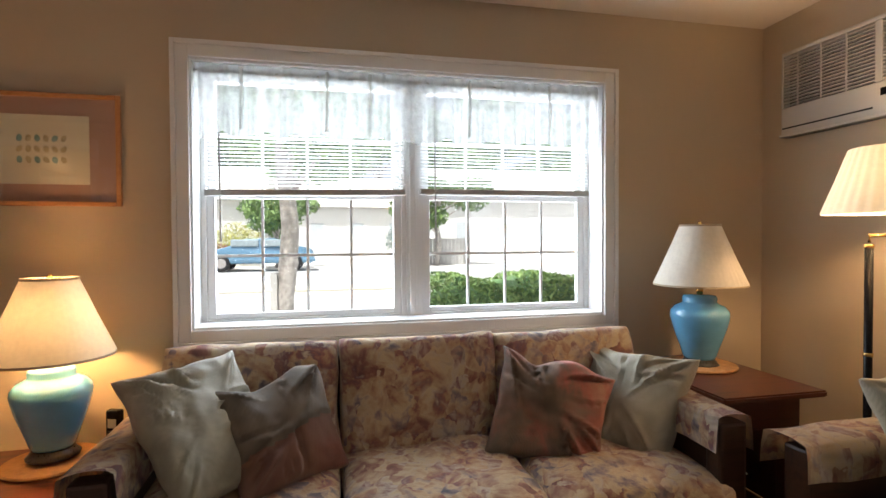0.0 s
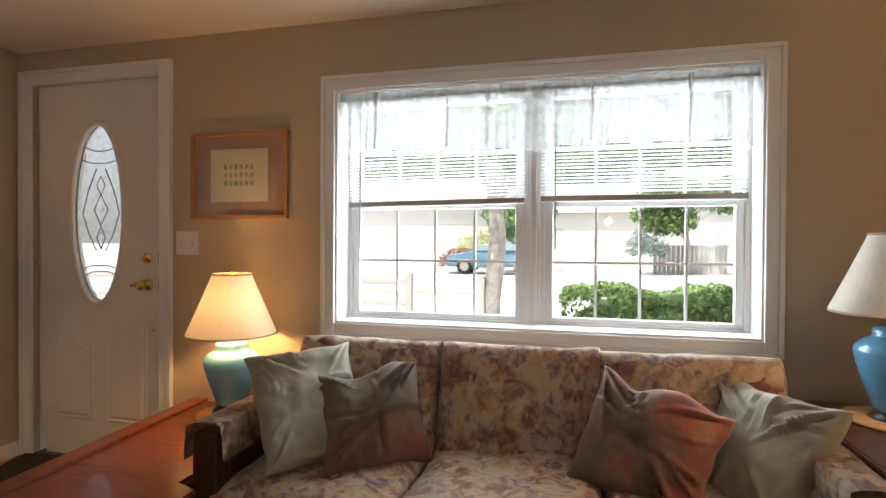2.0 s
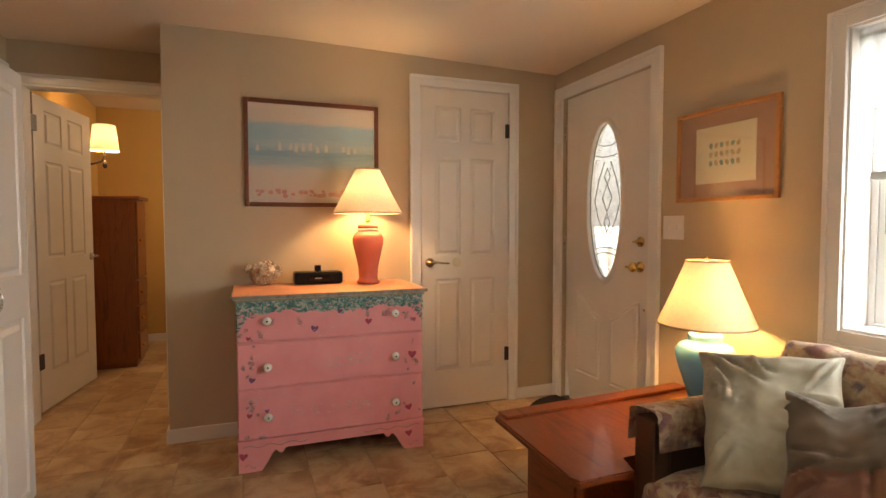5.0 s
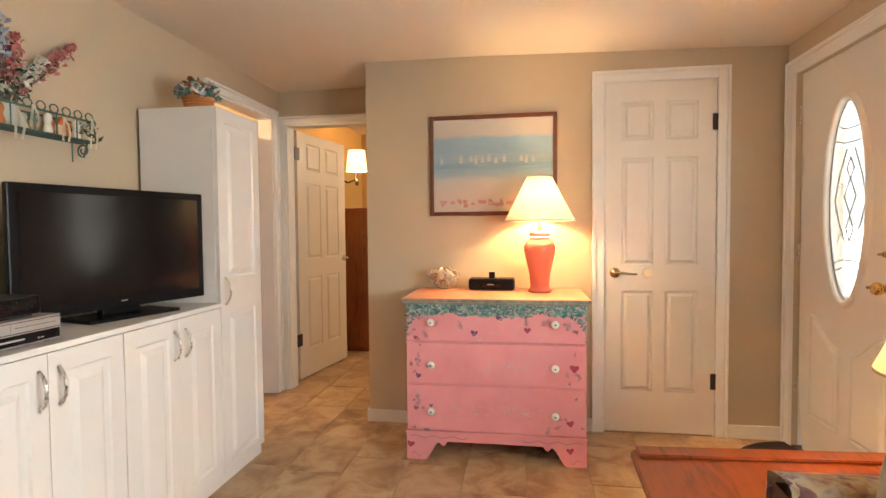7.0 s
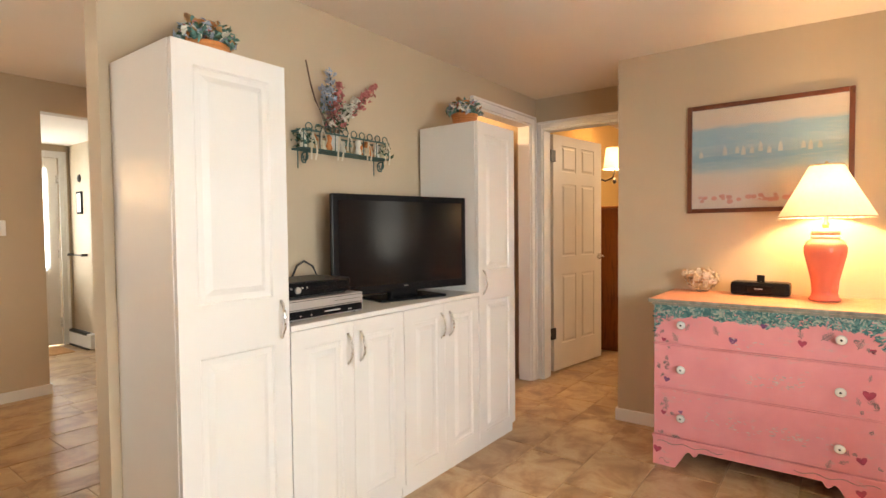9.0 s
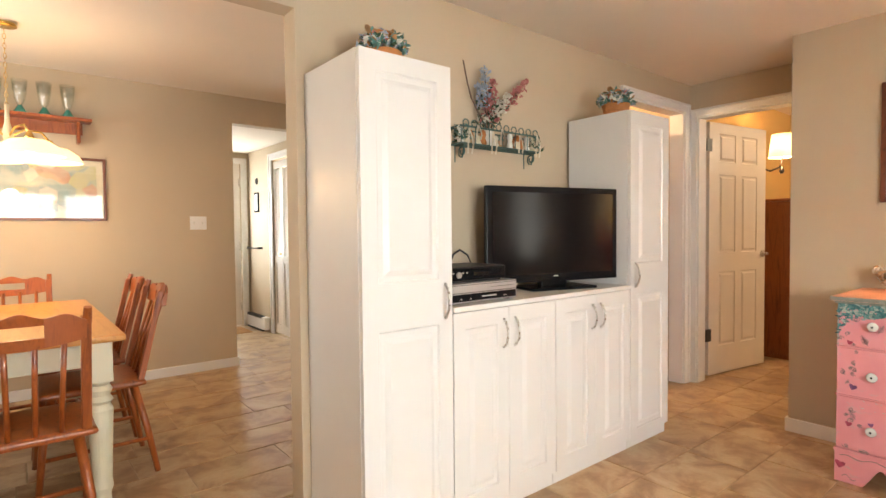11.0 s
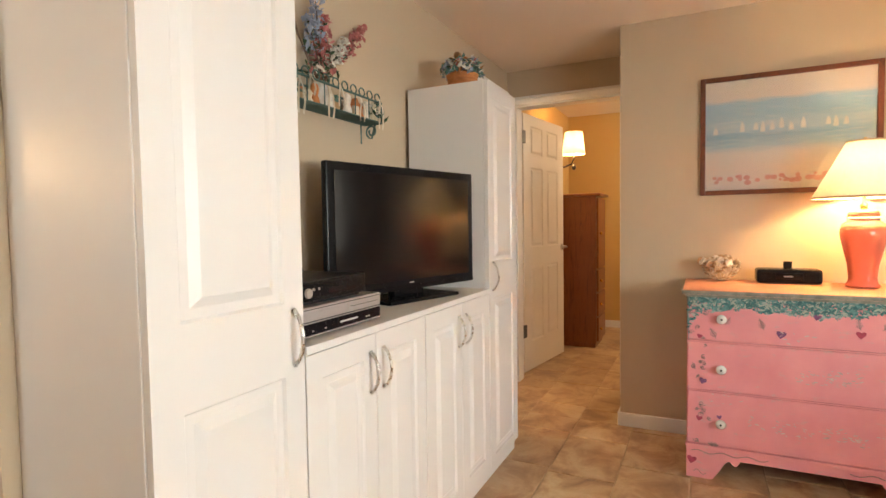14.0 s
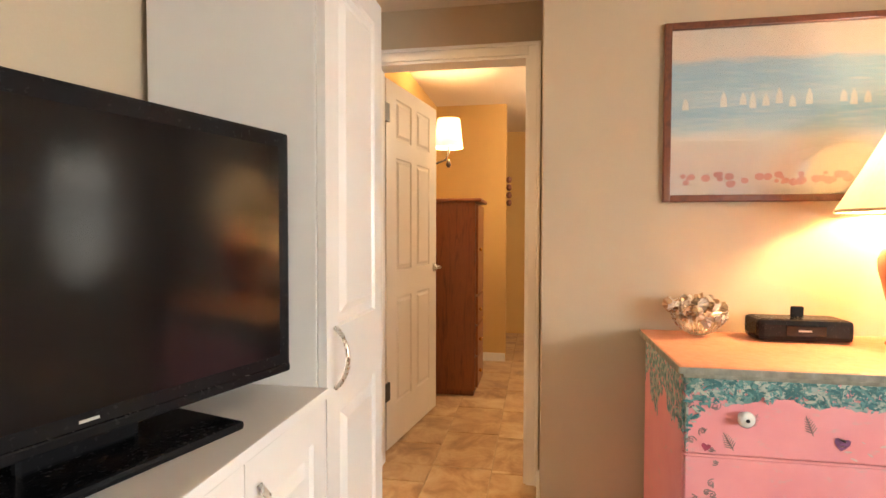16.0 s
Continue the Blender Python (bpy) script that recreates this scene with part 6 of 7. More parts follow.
LEAFG = plain("blue green leaves", (0.12, 0.26, 0.22), 0.7, vary=0.35, scale=40)
LEAFD = plain("dark green leaves", (0.04, 0.09, 0.04), 0.7, vary=0.35, scale=40)
PINKF = plain("dusty pink petals", (0.50, 0.17, 0.16), 0.8, vary=0.25, scale=40)
BLUEF = plain("pale blue petals", (0.36, 0.42, 0.52), 0.8, vary=0.2, scale=40)
WHITEF = plain("white petals", (0.68, 0.66, 0.58), 0.8, vary=0.1, scale=40)
TANCLOTH = plain("tan cloth ribbon", (0.45, 0.24, 0.10), 0.85, vary=0.2, scale=40)
BARK = plain("grey brown twig", (0.14, 0.09, 0.06), 0.9, vary=0.3, scale=40)


def flower_basket(x, y, z, seed, label):
    o = thing("flower_basket", label, "flower basket", "flower baskets on the tall cabinets", (x, y, z))
    bm = capped([(0.058, 0.0), (0.064, 0.03), (0.074, 0.062), (0.078, 0.07), (0.072, 0.072), (0.060, 0.064)], 28)
    for k in range(5):
        z0 = 0.008 + k * 0.013
        r = 0.060 + 0.013 * (z0 / 0.07)
        tube([(r * math.cos(t), r * math.sin(t), z0) for t in [2 * math.pi * i / 28 for i in range(29)]], 0.0035, 5, bm)
    part("basket", bm, M["terracotta"], o, "orange brown woven basket", True)
    part("handle", tube([(0.076 * math.cos(math.pi * i / 14), 0.02, 0.065 + 0.085 * math.sin(math.pi * i / 14)) for i in range(15)], 0.005, 6), M["terracotta"], o, smooth=True)
    foliage(o, "leaves", (0, 0, 0.092), 0.100, 300, [(LEAFG, 3), (LEAFD, 1.0), (PINKF, 0.8), (WHITEF, 3.0), (BLUEF, 2.0), (TANCLOTH, 0.8)], seed, 0.020, 0.65)
    for k in range(14):
        a = 2 * math.pi * k / 14 + seed
        foliage(o, "ivy_spray", (0.078 * math.cos(a), 0.078 * math.sin(a), 0.082 + 0.012 * math.sin(a * 5)), 0.026, 16, [(LEAFG, 3), ((WHITEF if k % 3 else BLUEF), 1)], seed + k, 0.017, 0.8)
    own = bmesh.new()
    for s in (-1, 1):
        tube([(0, 0.0, 0.10), (s * 0.03, 0.0, 0.135), (s * 0.062, 0.005, 0.145), (s * 0.058, 0.0, 0.112), (0, 0.0, 0.10)], 0.019, 9, own)
    part("bow", own, TANCLOTH, o, "tan cloth bow", True)


flower_basket(0.50, -0.12, 1.776, 21, "woven basket with blue and white silk flowers on the tall cabinet")
flower_basket(-1.02, -0.09, 1.789, 22, "woven basket with ivy and pale silk flowers on the tall cabinet")
o = thing("dried_twig", "bent dried twig standing beside the flower basket", "twig")
part("stem", tube([(0.0, 0.0, 0), (0.02, 0, 0.04)], 0.003), BARK, o)
o.matrix_basis = pose(0.43, -0.05, 1.776)


def wire_shelf():
    s = thing("wire_shelf", "green painted scrolled wire wall shelf", "shelf")
    x0, x1, y0, y1 = -0.555, -0.01, YT, YT + 0.085
    za, zb = 1.575, 1.655
    for z in (za, zb):
        part("rim_wire", tube([(x0, y0, z), (x0, y1, z), (x1, y1, z), (x1, y0, z), (x0, y0, z)], 0.0042, 6), M["green_iron"], s)
    for k in range(9):
        y = y0 + 0.006 + (y1 - y0 - 0.012) * k / 8
        part("floor_wire", tube([(x0, y, za), (x1, y, za)], 0.0018, 5), M["green_iron"], s)
    for k in range(7):
        x = x0 + (x1 - x0) * k / 6
        part("upright_wire", tube([(x, y1, za), (x, y1, zb)], 0.0025, 5), M["green_iron"], s)
    for k in range(10):      # loops along the rail
        x = x0 + 0.03 + (x1 - x0 - 0.06) * k / 9
        bm = tube([(x + 0.018 * math.cos(t), y1, zb + 0.016 + 0.016 * math.sin(t)) for t in [2 * math.pi * i / 12 for i in range(13)]], 0.0028, 5)
        part("rail_loop", bm, M["green_iron"], s)
    for x in (x0 + 0.03, x1 - 0.03):     # brackets under it
        bm = tube([(x, y1 - 0.01, za)] + [(x, y1 - 0.03 - 0.028 * math.sin(t) * (1 - t / 14), za - 0.035 - 0.028 * math.cos(t) * (1 - t / 14)) for t in [i * 0.5 for i in range(18)]], 0.004, 6)
        tube([(x, y0 + 0.004, za - 0.08), (x, y0 + 0.004, zb)], 0.003, 5, bm)
        part("bracket", bm, M["green_iron"], s, "green scrolled bracket")
    ribbon = plain("cream ribbon", (0.62, 0.57, 0.46), 0.7, vary=0.1)
    for k, x in enumerate((-0.055, -0.11, -0.21, -0.27, -0.40, -0.53)):
        r_ = thing("ribbon", "cream ribbon hanging over the rail of the wire shelf", "ribbon", "ribbons on the wire shelf", (x, y1 + 0.006, zb + 0.01))
        own = bmesh.new()
        top = 0.0 if k % 2 else -0.02
        ln = (0.12, 0.07, 0.11, 0.08, 0.09, 0.12)[k]
        for sg in (-1, 1):
            pts = [(0, 0.002 * sg, top), (sg * 0.010, 0.008, top - ln * 0.3), (sg * 0.016 - 0.004, 0.005, top - ln * 0.65), (sg * 0.012 + 0.004, 0.008, top - ln)]
            vs = [(own.verts.new((p[0] - 0.006, p[1], p[2])), own.verts.new((p[0] + 0.006, p[1] + 0.002, p[2]))) for p in pts]
            for a, b in zip(vs, vs[1:]):
                own.faces.new((a[0], a[1], b[1], b[0]))
        bmesh.ops.solidify(own, geom=own.faces[:], thickness=0.0015)
        part("streamer", own, ribbon, r_)
    rnd = random.Random(6)
    cups = ((-0.50, WHITEF, 0), (-0.365, WHITEF, 0), (-0.315, M["shell_tan"], 1), (-0.265, WHITEF, 0), (-0.15, M["cream"], 0), (-0.105, M["shell_tan"], 1), (-0.065, M["cream"], 1), (-0.43, M["cream"], 1),
            (-0.465, M["terracotta"], 0), (-0.535, M["cream"], 0), (-0.395, M["terracotta"], 0), (-0.185, M["terracotta"], 0), (-0.035, WHITEF, 0))
    for i, (x, mt, kind) in enumerate(cups):
        p = thing("figurine", ("small painted wooden house ornament" if kind else "small pale ceramic ornament" if mt is not M["terracotta"] else "small terracotta ornament") + " on the wire shelf", "ornament", "small ornaments on the wire shelf", (x, YT + 0.045 + 0.012 * math.sin(i * 2.3), za + 0.002))
        h = rnd.uniform(0.050, 0.088)
        if kind:
            bm = box(-0.017, 0.017, -0.012, 0.012, 0, h * 0.62, 0.002)
            own = bmesh.new()
            v = [own.verts.new(c) for c in ((-0.020, -0.014, h * 0.60), (0.020, -0.014, h * 0.60), (0, -0.014, h), (-0.020, 0.014, h * 0.60), (0.020, 0.014, h * 0.60), (0, 0.014, h))]
            for q in ((0, 1, 2), (3, 5, 4), (0, 2, 5, 3), (1, 4, 5, 2), (0, 3, 4, 1)):
                own.faces.new([v[k] for k in q])
            part("house_body", bm, mt, p)
            part("house_roof", own, M["terracotta"] if i % 2 else LEAFG, p)
        else:
            part("ornament_body", capped([(0.014, 0), (0.018, h * 0.2), (0.011, h * 0.5), (0.016, h * 0.75), (0.012, h * 0.92), (0.004, h)], 14), mt, p, smooth=True)
    for k, x in enumerate((-0.03, -0.535)):
        ivy = thing("ivy_sprig", "small artificial ivy sprig twined at the end of the wire shelf", "artificial ivy", "ivy sprigs on the wire shelf", (x, YT + 0.060, za + 0.03))
        foliage(ivy, "leaves", (0, 0, 0.0), 0.055, 60, [(LEAFG, 2), (LEAFD, 2), (WHITEF, 1)], 300 + k, 0.017, 1.2)
    f = thing("flower_spray", "spray of pink, blue and white silk blossoms with bent twig", "flowers", "", (-0.22, YT + 0.045, za + 0.002))
    part("vase", capped([(0.022, 0), (0.03, 0.03), (0.026, 0.07), (0.018, 0.09)], 18), M["porcelain"], f, smooth=True)
    bm = bmesh.new()
    ends = []
    for a, h, lean in ((-0.28, 0.30, 0), (-0.20, 0.24, 0), (-0.13, 0.20, 0), (-0.05, 0.26, 0), (0.03, 0.30, 0), (0.07, 0.22, 0), (-0.09, 0.16, 0), (0.0, 0.17, 0)):
        pts = [(0, 0, 0.06), (a * 0.3, 0.01, 0.06 + h * 0.45), (a, 0.015 * math.sin(a * 30), 0.06 + h)]
        tube(pts, 0.002, 5, bm)
        ends.append(pts)
    tube([(0.0, 0, 0.08), (0.07, 0, 0.17), (0.10, -0.01, 0.23), (0.125, -0.01, 0.30), (0.15, -0.01, 0.40)], 0.005, 6, bm, 0.7)
    part("stems", bm, BARK, f, "bent twig and stems")
    for i, pts in enumerate(ends):
        mt = [PINKF, PINKF, WHITEF, PINKF, BLUEF, BLUEF, WHITEF, PINKF][i]
        for k, (t, r) in enumerate(((1.0, 0.024), (0.88, 0.028), (0.75, 0.032), (0.6, 0.034))):
            p = [pts[0][j] + (pts[2][j] - pts[0][j]) * t for j in range(3)]
            foliage(f, "blossom", p, r, 26, [(mt, 3), (LEAFD if k > 1 else mt, 1)], 50 + i * 5 + k, 0.016, 1.0)
    foliage(f, "leaves", (0, 0, 0.12), 0.07, 60, [(LEAFD, 2), (WHITEF, 2), (PINKF, 1)], 77, 0.02)


wire_shelf()


# ---- dining area ----
def dining_table():
    x0, x1, y0, y1 = 1.258, 2.20, -2.50, -0.925
    t = thing("dining_table", "dining table with a golden wood top and cream turned legs", "dining table")
    part("tabletop", box(x0, x1, y0, y1, 0.722, 0.750, 0.010), M["oak"], t, "golden varnished wood top")
    part("apron", box(x0 + 0.06, x1 - 0.06, y0 + 0.06, y1 - 0.06, 0.62, 0.72, 0.004), M["cream"], t, "cream painted apron")
    leg = [(0.028, 0.0), (0.034, 0.03), (0.030, 0.07), (0.040, 0.10), (0.036, 0.14), (0.043, 0.30), (0.047, 0.43), (0.036, 0.455), (0.048, 0.47), (0.036, 0.49), (0.046, 0.515), (0.034, 0.535), (0.044, 0.55)]
    for x in (x0 + 0.09, x1 - 0.09):
        for y in (y0 + 0.09, y1 - 0.09):
            bm = capped(leg, 24, (x, y, 0))
            box(x - 0.045, x + 0.045, y - 0.045, y + 0.045, 0.55, 0.722, 0.004, bm)
            part("leg", bm, M["cream"], t, "cream turned leg")


dining_table()


def dining_chair(loc, rz, first=None, label="orange brown wooden spindle-back dining chair pulled up to the table"):
    if first is not None:
        c = copy_thing(first, pose(*loc, 0, 0, rz))
        c["label"] = label
        return c
    c = thing("dining_chair", label, "chair", "chairs round the dining table", loc, rz)
    # the sitter looks along +y
    part("seat", cushion(0.44, 0.42, 0.04, puff=0.15, rough=0.002, m=pose(0, 0.0, 0.45)), M["chair_wood"], c, smooth=True)
    for sx in (-1, 1):
        part("back_post", box(sx * 0.185 - 0.016, sx * 0.185 + 0.016, -0.014, 0.014, 0, 0.445, 0.005), M["chair_wood"], c)
        part("front_leg", tube([(sx * 0.17, 0.16, 0.44), (sx * 0.20, 0.20, 0.22), (sx * 0.215, 0.22, 0.0)], 0.019, 10, taper=0.7), M["chair_wood"], c, smooth=True)
        part("back_leg", tube([(sx * 0.16, -0.16, 0.44), (sx * 0.19, -0.21, 0.22), (sx * 0.20, -0.25, 0.0)], 0.019, 10, taper=0.7), M["chair_wood"], c, smooth=True)
        part("stretcher", tube([(sx * 0.20, 0.20, 0.17), (sx * 0.195, -0.22, 0.17)], 0.010, 8), M["chair_wood"], c, smooth=True)
    for o in c.children:
        if o.name.startswith("back_post"):
            o.matrix_basis = pose(0, -0.185, 0.45, 13)
    bm = bmesh.new()

    def strip(u0, u1, low, high):      # a curved length of the crest between two heights
        n = 12
        rows = []
        for i in range(n + 1):
            u = u0 + (u1 - u0) * i / n
            yb = -0.300 - 0.018 * (1 - u * u)
            top = 0.880 + 0.022 * (1 - u * u) + 0.008 * math.cos(u * 9) if high == 1 else 0.846
            bot = 0.790 + 0.020 * u * u if low == 0 else 0.846 if high == 1 and low == 2 else 0.868
            if low == 0 and high == 0:
                top = 0.828
            rows.append([bm.verts.new((u * 0.185, yb + 0.012, bot)), bm.verts.new((u * 0.185, yb + 0.002, top)), bm.verts.new((u * 0.185, yb - 0.018, top)), bm.verts.new((u * 0.185, yb - 0.008, bot))])
        for a, b in zip(rows, rows[1:]):
            for k in range(4):
                bm.faces.new((a[k], a[(k + 1) % 4], b[(k + 1) % 4], b[k]))
        bm.faces.new(rows[0])
        bm.faces.new(rows[-1])
    strip(-1, -0.36, 0, 1)
    strip(0.36, 1, 0, 1)
    strip(-0.36, 0.36, 0, 0)
    strip(-0.36, 0.36, 1, 1)
    for s in (-1, 1):      # post ends standing a little above the crest
        tube([(s * 0.188, -0.286, 0.86), (s * 0.190, -0.302, 0.915)], 0.015, 10, bm, 0.85)
    part("crest_rail", bm, M["chair_wood"], c, "curved crest rail with a hand slot")
    for k in range(4):
        x = -0.11 + 0.22 * k / 3
        part("spindle", tube([(x, -0.19, 0.46), (x * 1.05, -0.235, 0.62), (x * 1.1, -0.297, 0.81)], 0.009, 8), M["chair_wood"], c, smooth=True)
    part("cross_stretcher", tube([(-0.195, 0.0, 0.17), (0.195, 0.0, 0.17)], 0.010, 8), M["chair_wood"], c, smooth=True)
    return c


ch = dining_chair((1.34, -1.48, 0), -90)
dining_chair((1.34, -2.05, 0), -90, ch)
dining_chair((1.61, -0.88, 0), 180, ch, "wooden spindle-back chair at the near end of the dining table")
dining_chair((1.63, -2.30, 0), 0, ch, "wooden spindle-back chair at the far end of the dining table")
dining_chair((2.18, -1.45, 0), 90, ch)


def plate_shelf():
    s = thing("wall_shelf", "orange brown wooden wall shelf with brackets", "shelf")
    part("board", box(1.14, 1.95, YD, YD + 0.13, 1.985, 2.008, 0.005), M["chair_wood"], s)
    part("rail", box(1.19, 1.90, YD, YD + 0.016, 1.90, 1.985, 0.003), M["chair_wood"], s)
    for x in (1.21, 1.86):
        part("bracket", box(x, x + 0.022, YD + 0.016, YD + 0.10, 1.83, 1.985, 0.008), M["chair_wood"], s)
    for i, x in enumerate((1.28, 1.415, 1.55, 1.685, 1.82)):
        g = thing("stemmed_glass", "upturned green-based clear glass on the wall shelf", "glass", "glasses on the wall shelf", (x, YD + 0.07, 2.009))
        part("base_cone", capped([(0.045, 0.0), (0.03, 0.02), (0.012, 0.055)], 20), plain("green glass", (0.06, 0.28, 0.22), 0.15, coat=0.5) if i == 0 else bpy.data.materials["green glass"], g, smooth=True)
        part("bowl_rim", lathe([(0.012, 0.05), (0.030, 0.085), (0.040, 0.15), (0.046, 0.225), (0.044, 0.228), (0.038, 0.15)], 20), M["goblet"], g, smooth=True)


plate_shelf()


def chandelier():
    cx, cy = 1.62, -2.25
    o = thing("chandelier", "lit brass chandelier with amber glass bowl shades on a chain", "chandelier", loc=(cx, cy, 0))
    part("canopy", capped([(0.06, 2.335), (0.055, 2.35), (0.01, 2.36)], 24), M["brass"], o, smooth=True)
    bm = bmesh.new()
    for k in range(16):
        z = 1.90 + 0.027 * k
        ax = k % 2
        tube([((0.007 * math.cos(t)) * (1 - ax), (0.007 * math.cos(t)) * ax, z + 0.017 * math.sin(t)) for t in [2 * math.pi * i / 10 for i in range(11)]], 0.0018, 5, bm)
    part("chain", bm, M["brass"], o, "brass chain")
    part("column", capped([(0.01, 1.60), (0.022, 1.63), (0.012, 1.68), (0.028, 1.74), (0.012, 1.80), (0.010, 1.90)], 20), M["cream"], o, smooth=True)
    # bowls get emission of their own, standing in for bulb light shining through
    amber = shade_mat("amber glass bowl", (0.90, 0.66, 0.30), glow=0.45)
    bulb = emit_mat("lit bulb", (1.0, 0.80, 0.5), 4)
    for k in range(4):
        a = radians(205 + 90 * k)
        ca, sa = math.cos(a), math.sin(a)
        bm = tube([(0.01 * ca, 0.01 * sa, 1.72), (0.08 * ca, 0.08 * sa, 1.77), (0.17 * ca, 0.17 * sa, 1.77), (0.215 * ca, 0.215 * sa, 1.72)], 0.006, 8)
        capped([(0.018, 1.68), (0.024, 1.70), (0.012, 1.73)], 16, (0.215 * ca, 0.215 * sa, 0), bm)
        part("arm", bm, M["brass"], o, "brass scroll arm", True)
        part("bowl_shade", lathe([(0.024, 1.692), (0.09, 1.680), (0.145, 1.640), (0.165, 1.600)], 28, (0.215 * ca, 0.215 * sa, 0)), amber, o, "amber glass bowl shade", True)
        part("bulb", capped([(0.008, 1.69), (0.026, 1.655), (0.028, 1.635), (0.016, 1.612)], 16, (0.215 * ca, 0.215 * sa, 0)), bulb, o, smooth=True)


chandelier()


# ---- back entry beyond the dining area ----
def back_entry():
    d = thing("door_back", "white back door with a large curtained window", "door")
    d["kind"] = "structure"
    x0, x1, y = -0.61, 0.19, -5.16
    bm = bmesh.new()
    for a, b, c, e in ((x0, x0 + 0.11, 0.01, 2.03), (x1 - 0.11, x1, 0.01, 2.03), (x0 + 0.11, x1 - 0.11, 0.01, 0.85), (x0 + 0.11, x1 - 0.11, 1.90, 2.03)):
        box(a, b, y - 0.04, y, c, e, 0.003, bm)
    part("door_leaf", bm, M["door"], d)
    g = part("door_glass", box(x0 + 0.11, x1 - 0.11, y - 0.022, y - 0.018, 0.85, 1.90), M["glass"], d)
    g.visible_shadow = False
    c = part("lace_curtain", box(x0 + 0.09, x1 - 0.09, y + 0.012, y + 0.014, 0.83, 1.92), M["sheer"], d, "sheer white door curtain")
    for z in (0.25, 1.0, 1.8):
        hinge(d, x0 + 0.004, y + 0.006, z, 0.10, "nickel")
    casing("casing_back_door", "x", -5.15, 1, -0.62, 0.20, 2.03, w=0.07)
    o = thing("thermometer_frame", "narrow black framed mirror on the back hall wall", "frame")
    part("frame", box(-0.72, -0.705, -4.93, -4.79, 1.42, 1.66, 0.003), M["black"], o)
    part("face", box(-0.705, -0.703, -4.91, -4.81, 1.44, 1.64), M["porcelain"], o)
    o = thing("hat_hook", "small dark metal wall ornament", "ornament")
    bm = capped([(0.045, 0), (0.03, 0.015), (0.01, 0.02)], 14, m=pose(-0.719, -4.86, 1.80, 0, 90, 0))
    part("rosette", bm, M["dark_metal"], o)
    o = thing("towel_bar", "dark metal towel bar on the back hall wall", "towel bar")
    part("bar", tube([(-0.67, -5.10, 0.985), (-0.67, -4.72, 0.985)], 0.008, 8), M["dark_metal"], o)
    for yy in (-5.10, -4.72):
        part("post", tube([(-0.72, yy, 0.985), (-0.665, yy, 0.985)], 0.014, 10), M["dark_metal"], o)
    o = thing("baseboard_heater", "white baseboard heater with a dark outlet slot", "heater")
    part("cover", box(-0.72, -0.655, -5.12, -4.52, 0.02, 0.17, 0.008), M["white"], o)
    part("slot", box(-0.700, -0.653, -5.10, -4.62, 0.150, 0.176), M["black_matt"], o)
    # black bar drawn in for the shade under the cover
    part("lower_gap_shade", box(-0.700, -0.652, -5.10, -4.62, 0.0, 0.022), M["black_matt"], o)
    b = thing("bifold_door", "white louvred bifold closet doors, closed", "bifold door")
    b["kind"] = "structure"
    for a in (-4.355, -4.128, -3.902, -3.677):
        e = a + 0.222
        bm = bmesh.new()
        for p, q, r, s in ((a, a + 0.04, 0.02, 1.98), (e - 0.04, e, 0.02, 1.98), (a + 0.04, e - 0.04, 0.02, 0.12), (a + 0.04, e - 0.04, 0.82, 0.90), (a + 0.04, e - 0.04, 1.90, 1.98)):
            box(-0.755, -0.728, p, q, r, s, 0.002, bm)
        box(-0.748, -0.738, a + 0.04, e - 0.04, 0.12, 0.82, bm=bm)
        leaf = part("leaf", bm, M["door"], b)
        bm = bmesh.new()
        for k in range(34):
            z = 0.905 + k * 0.029
            own = box(-0.022, 0.022, a + 0.04, e - 0.04, -0.002, 0.002)
            join(bm, own, Matrix.Translation((-0.742, 0, z + 0.012)) @ Matrix.Rotation(radians(52), 4, "Y"))
        tagged(part("louvre_slats", bm, M["door"], leaf), kind="stuff")
    part("knob", capped([(0.008, 0), (0.015, 0.015), (0.012, 0.022)], 12, m=pose(-0.728, -4.155, 0.93, 0, 90, 0)), M["brass"], b)
    tagged(part("entry_mat", box(-0.55, 0.15, -5.05, -4.62, 0.001, 0.010, 0.003), M["cork"]), "pale doormat by the back door", "door mat")


back_entry()


# ---- bedroom beyond the hall ----
def chest():
    c = thing("chest_of_drawers", "tall reddish oak chest of drawers beside the bedroom wall", "chest of drawers")
    x0, x1, y0, y1 = -4.06, -3.655, -0.40, 0.085
    part("carcass", box(x0, x1, y0, y1 - 0.02, 0.04, 1.40, 0.004), M["chest_wood"], c)
    part("top_board", box(x0 - 0.02, x1 + 0.025, y0, y1 + 0.025, 1.40, 1.425, 0.008), M["chest_wood"], c)
    part("plinth", box(x0 + 0.01, x1 - 0.012, y0, y1 - 0.03, 0.0, 0.04), M["chest_wood"], c)
    for k, (z0, z1) in enumerate(((0.06, 0.28), (0.295, 0.505), (0.52, 0.72), (0.735, 1.38))):
        dr = part("drawer" if k < 3 else "cupboard_door", box(x0 + 0.015, x1 - 0.015, y1 - 0.02, y1, z0, z1, 0.005), M["chest_wood"], c)
        part("knob", capped([(0.007, 0), (0.014, 0.014), (0.010, 0.022)], 12, m=pose(x1 - 0.09, y1, (z0 + z1) / 2, -90)), M["brass"], dr)


chest()


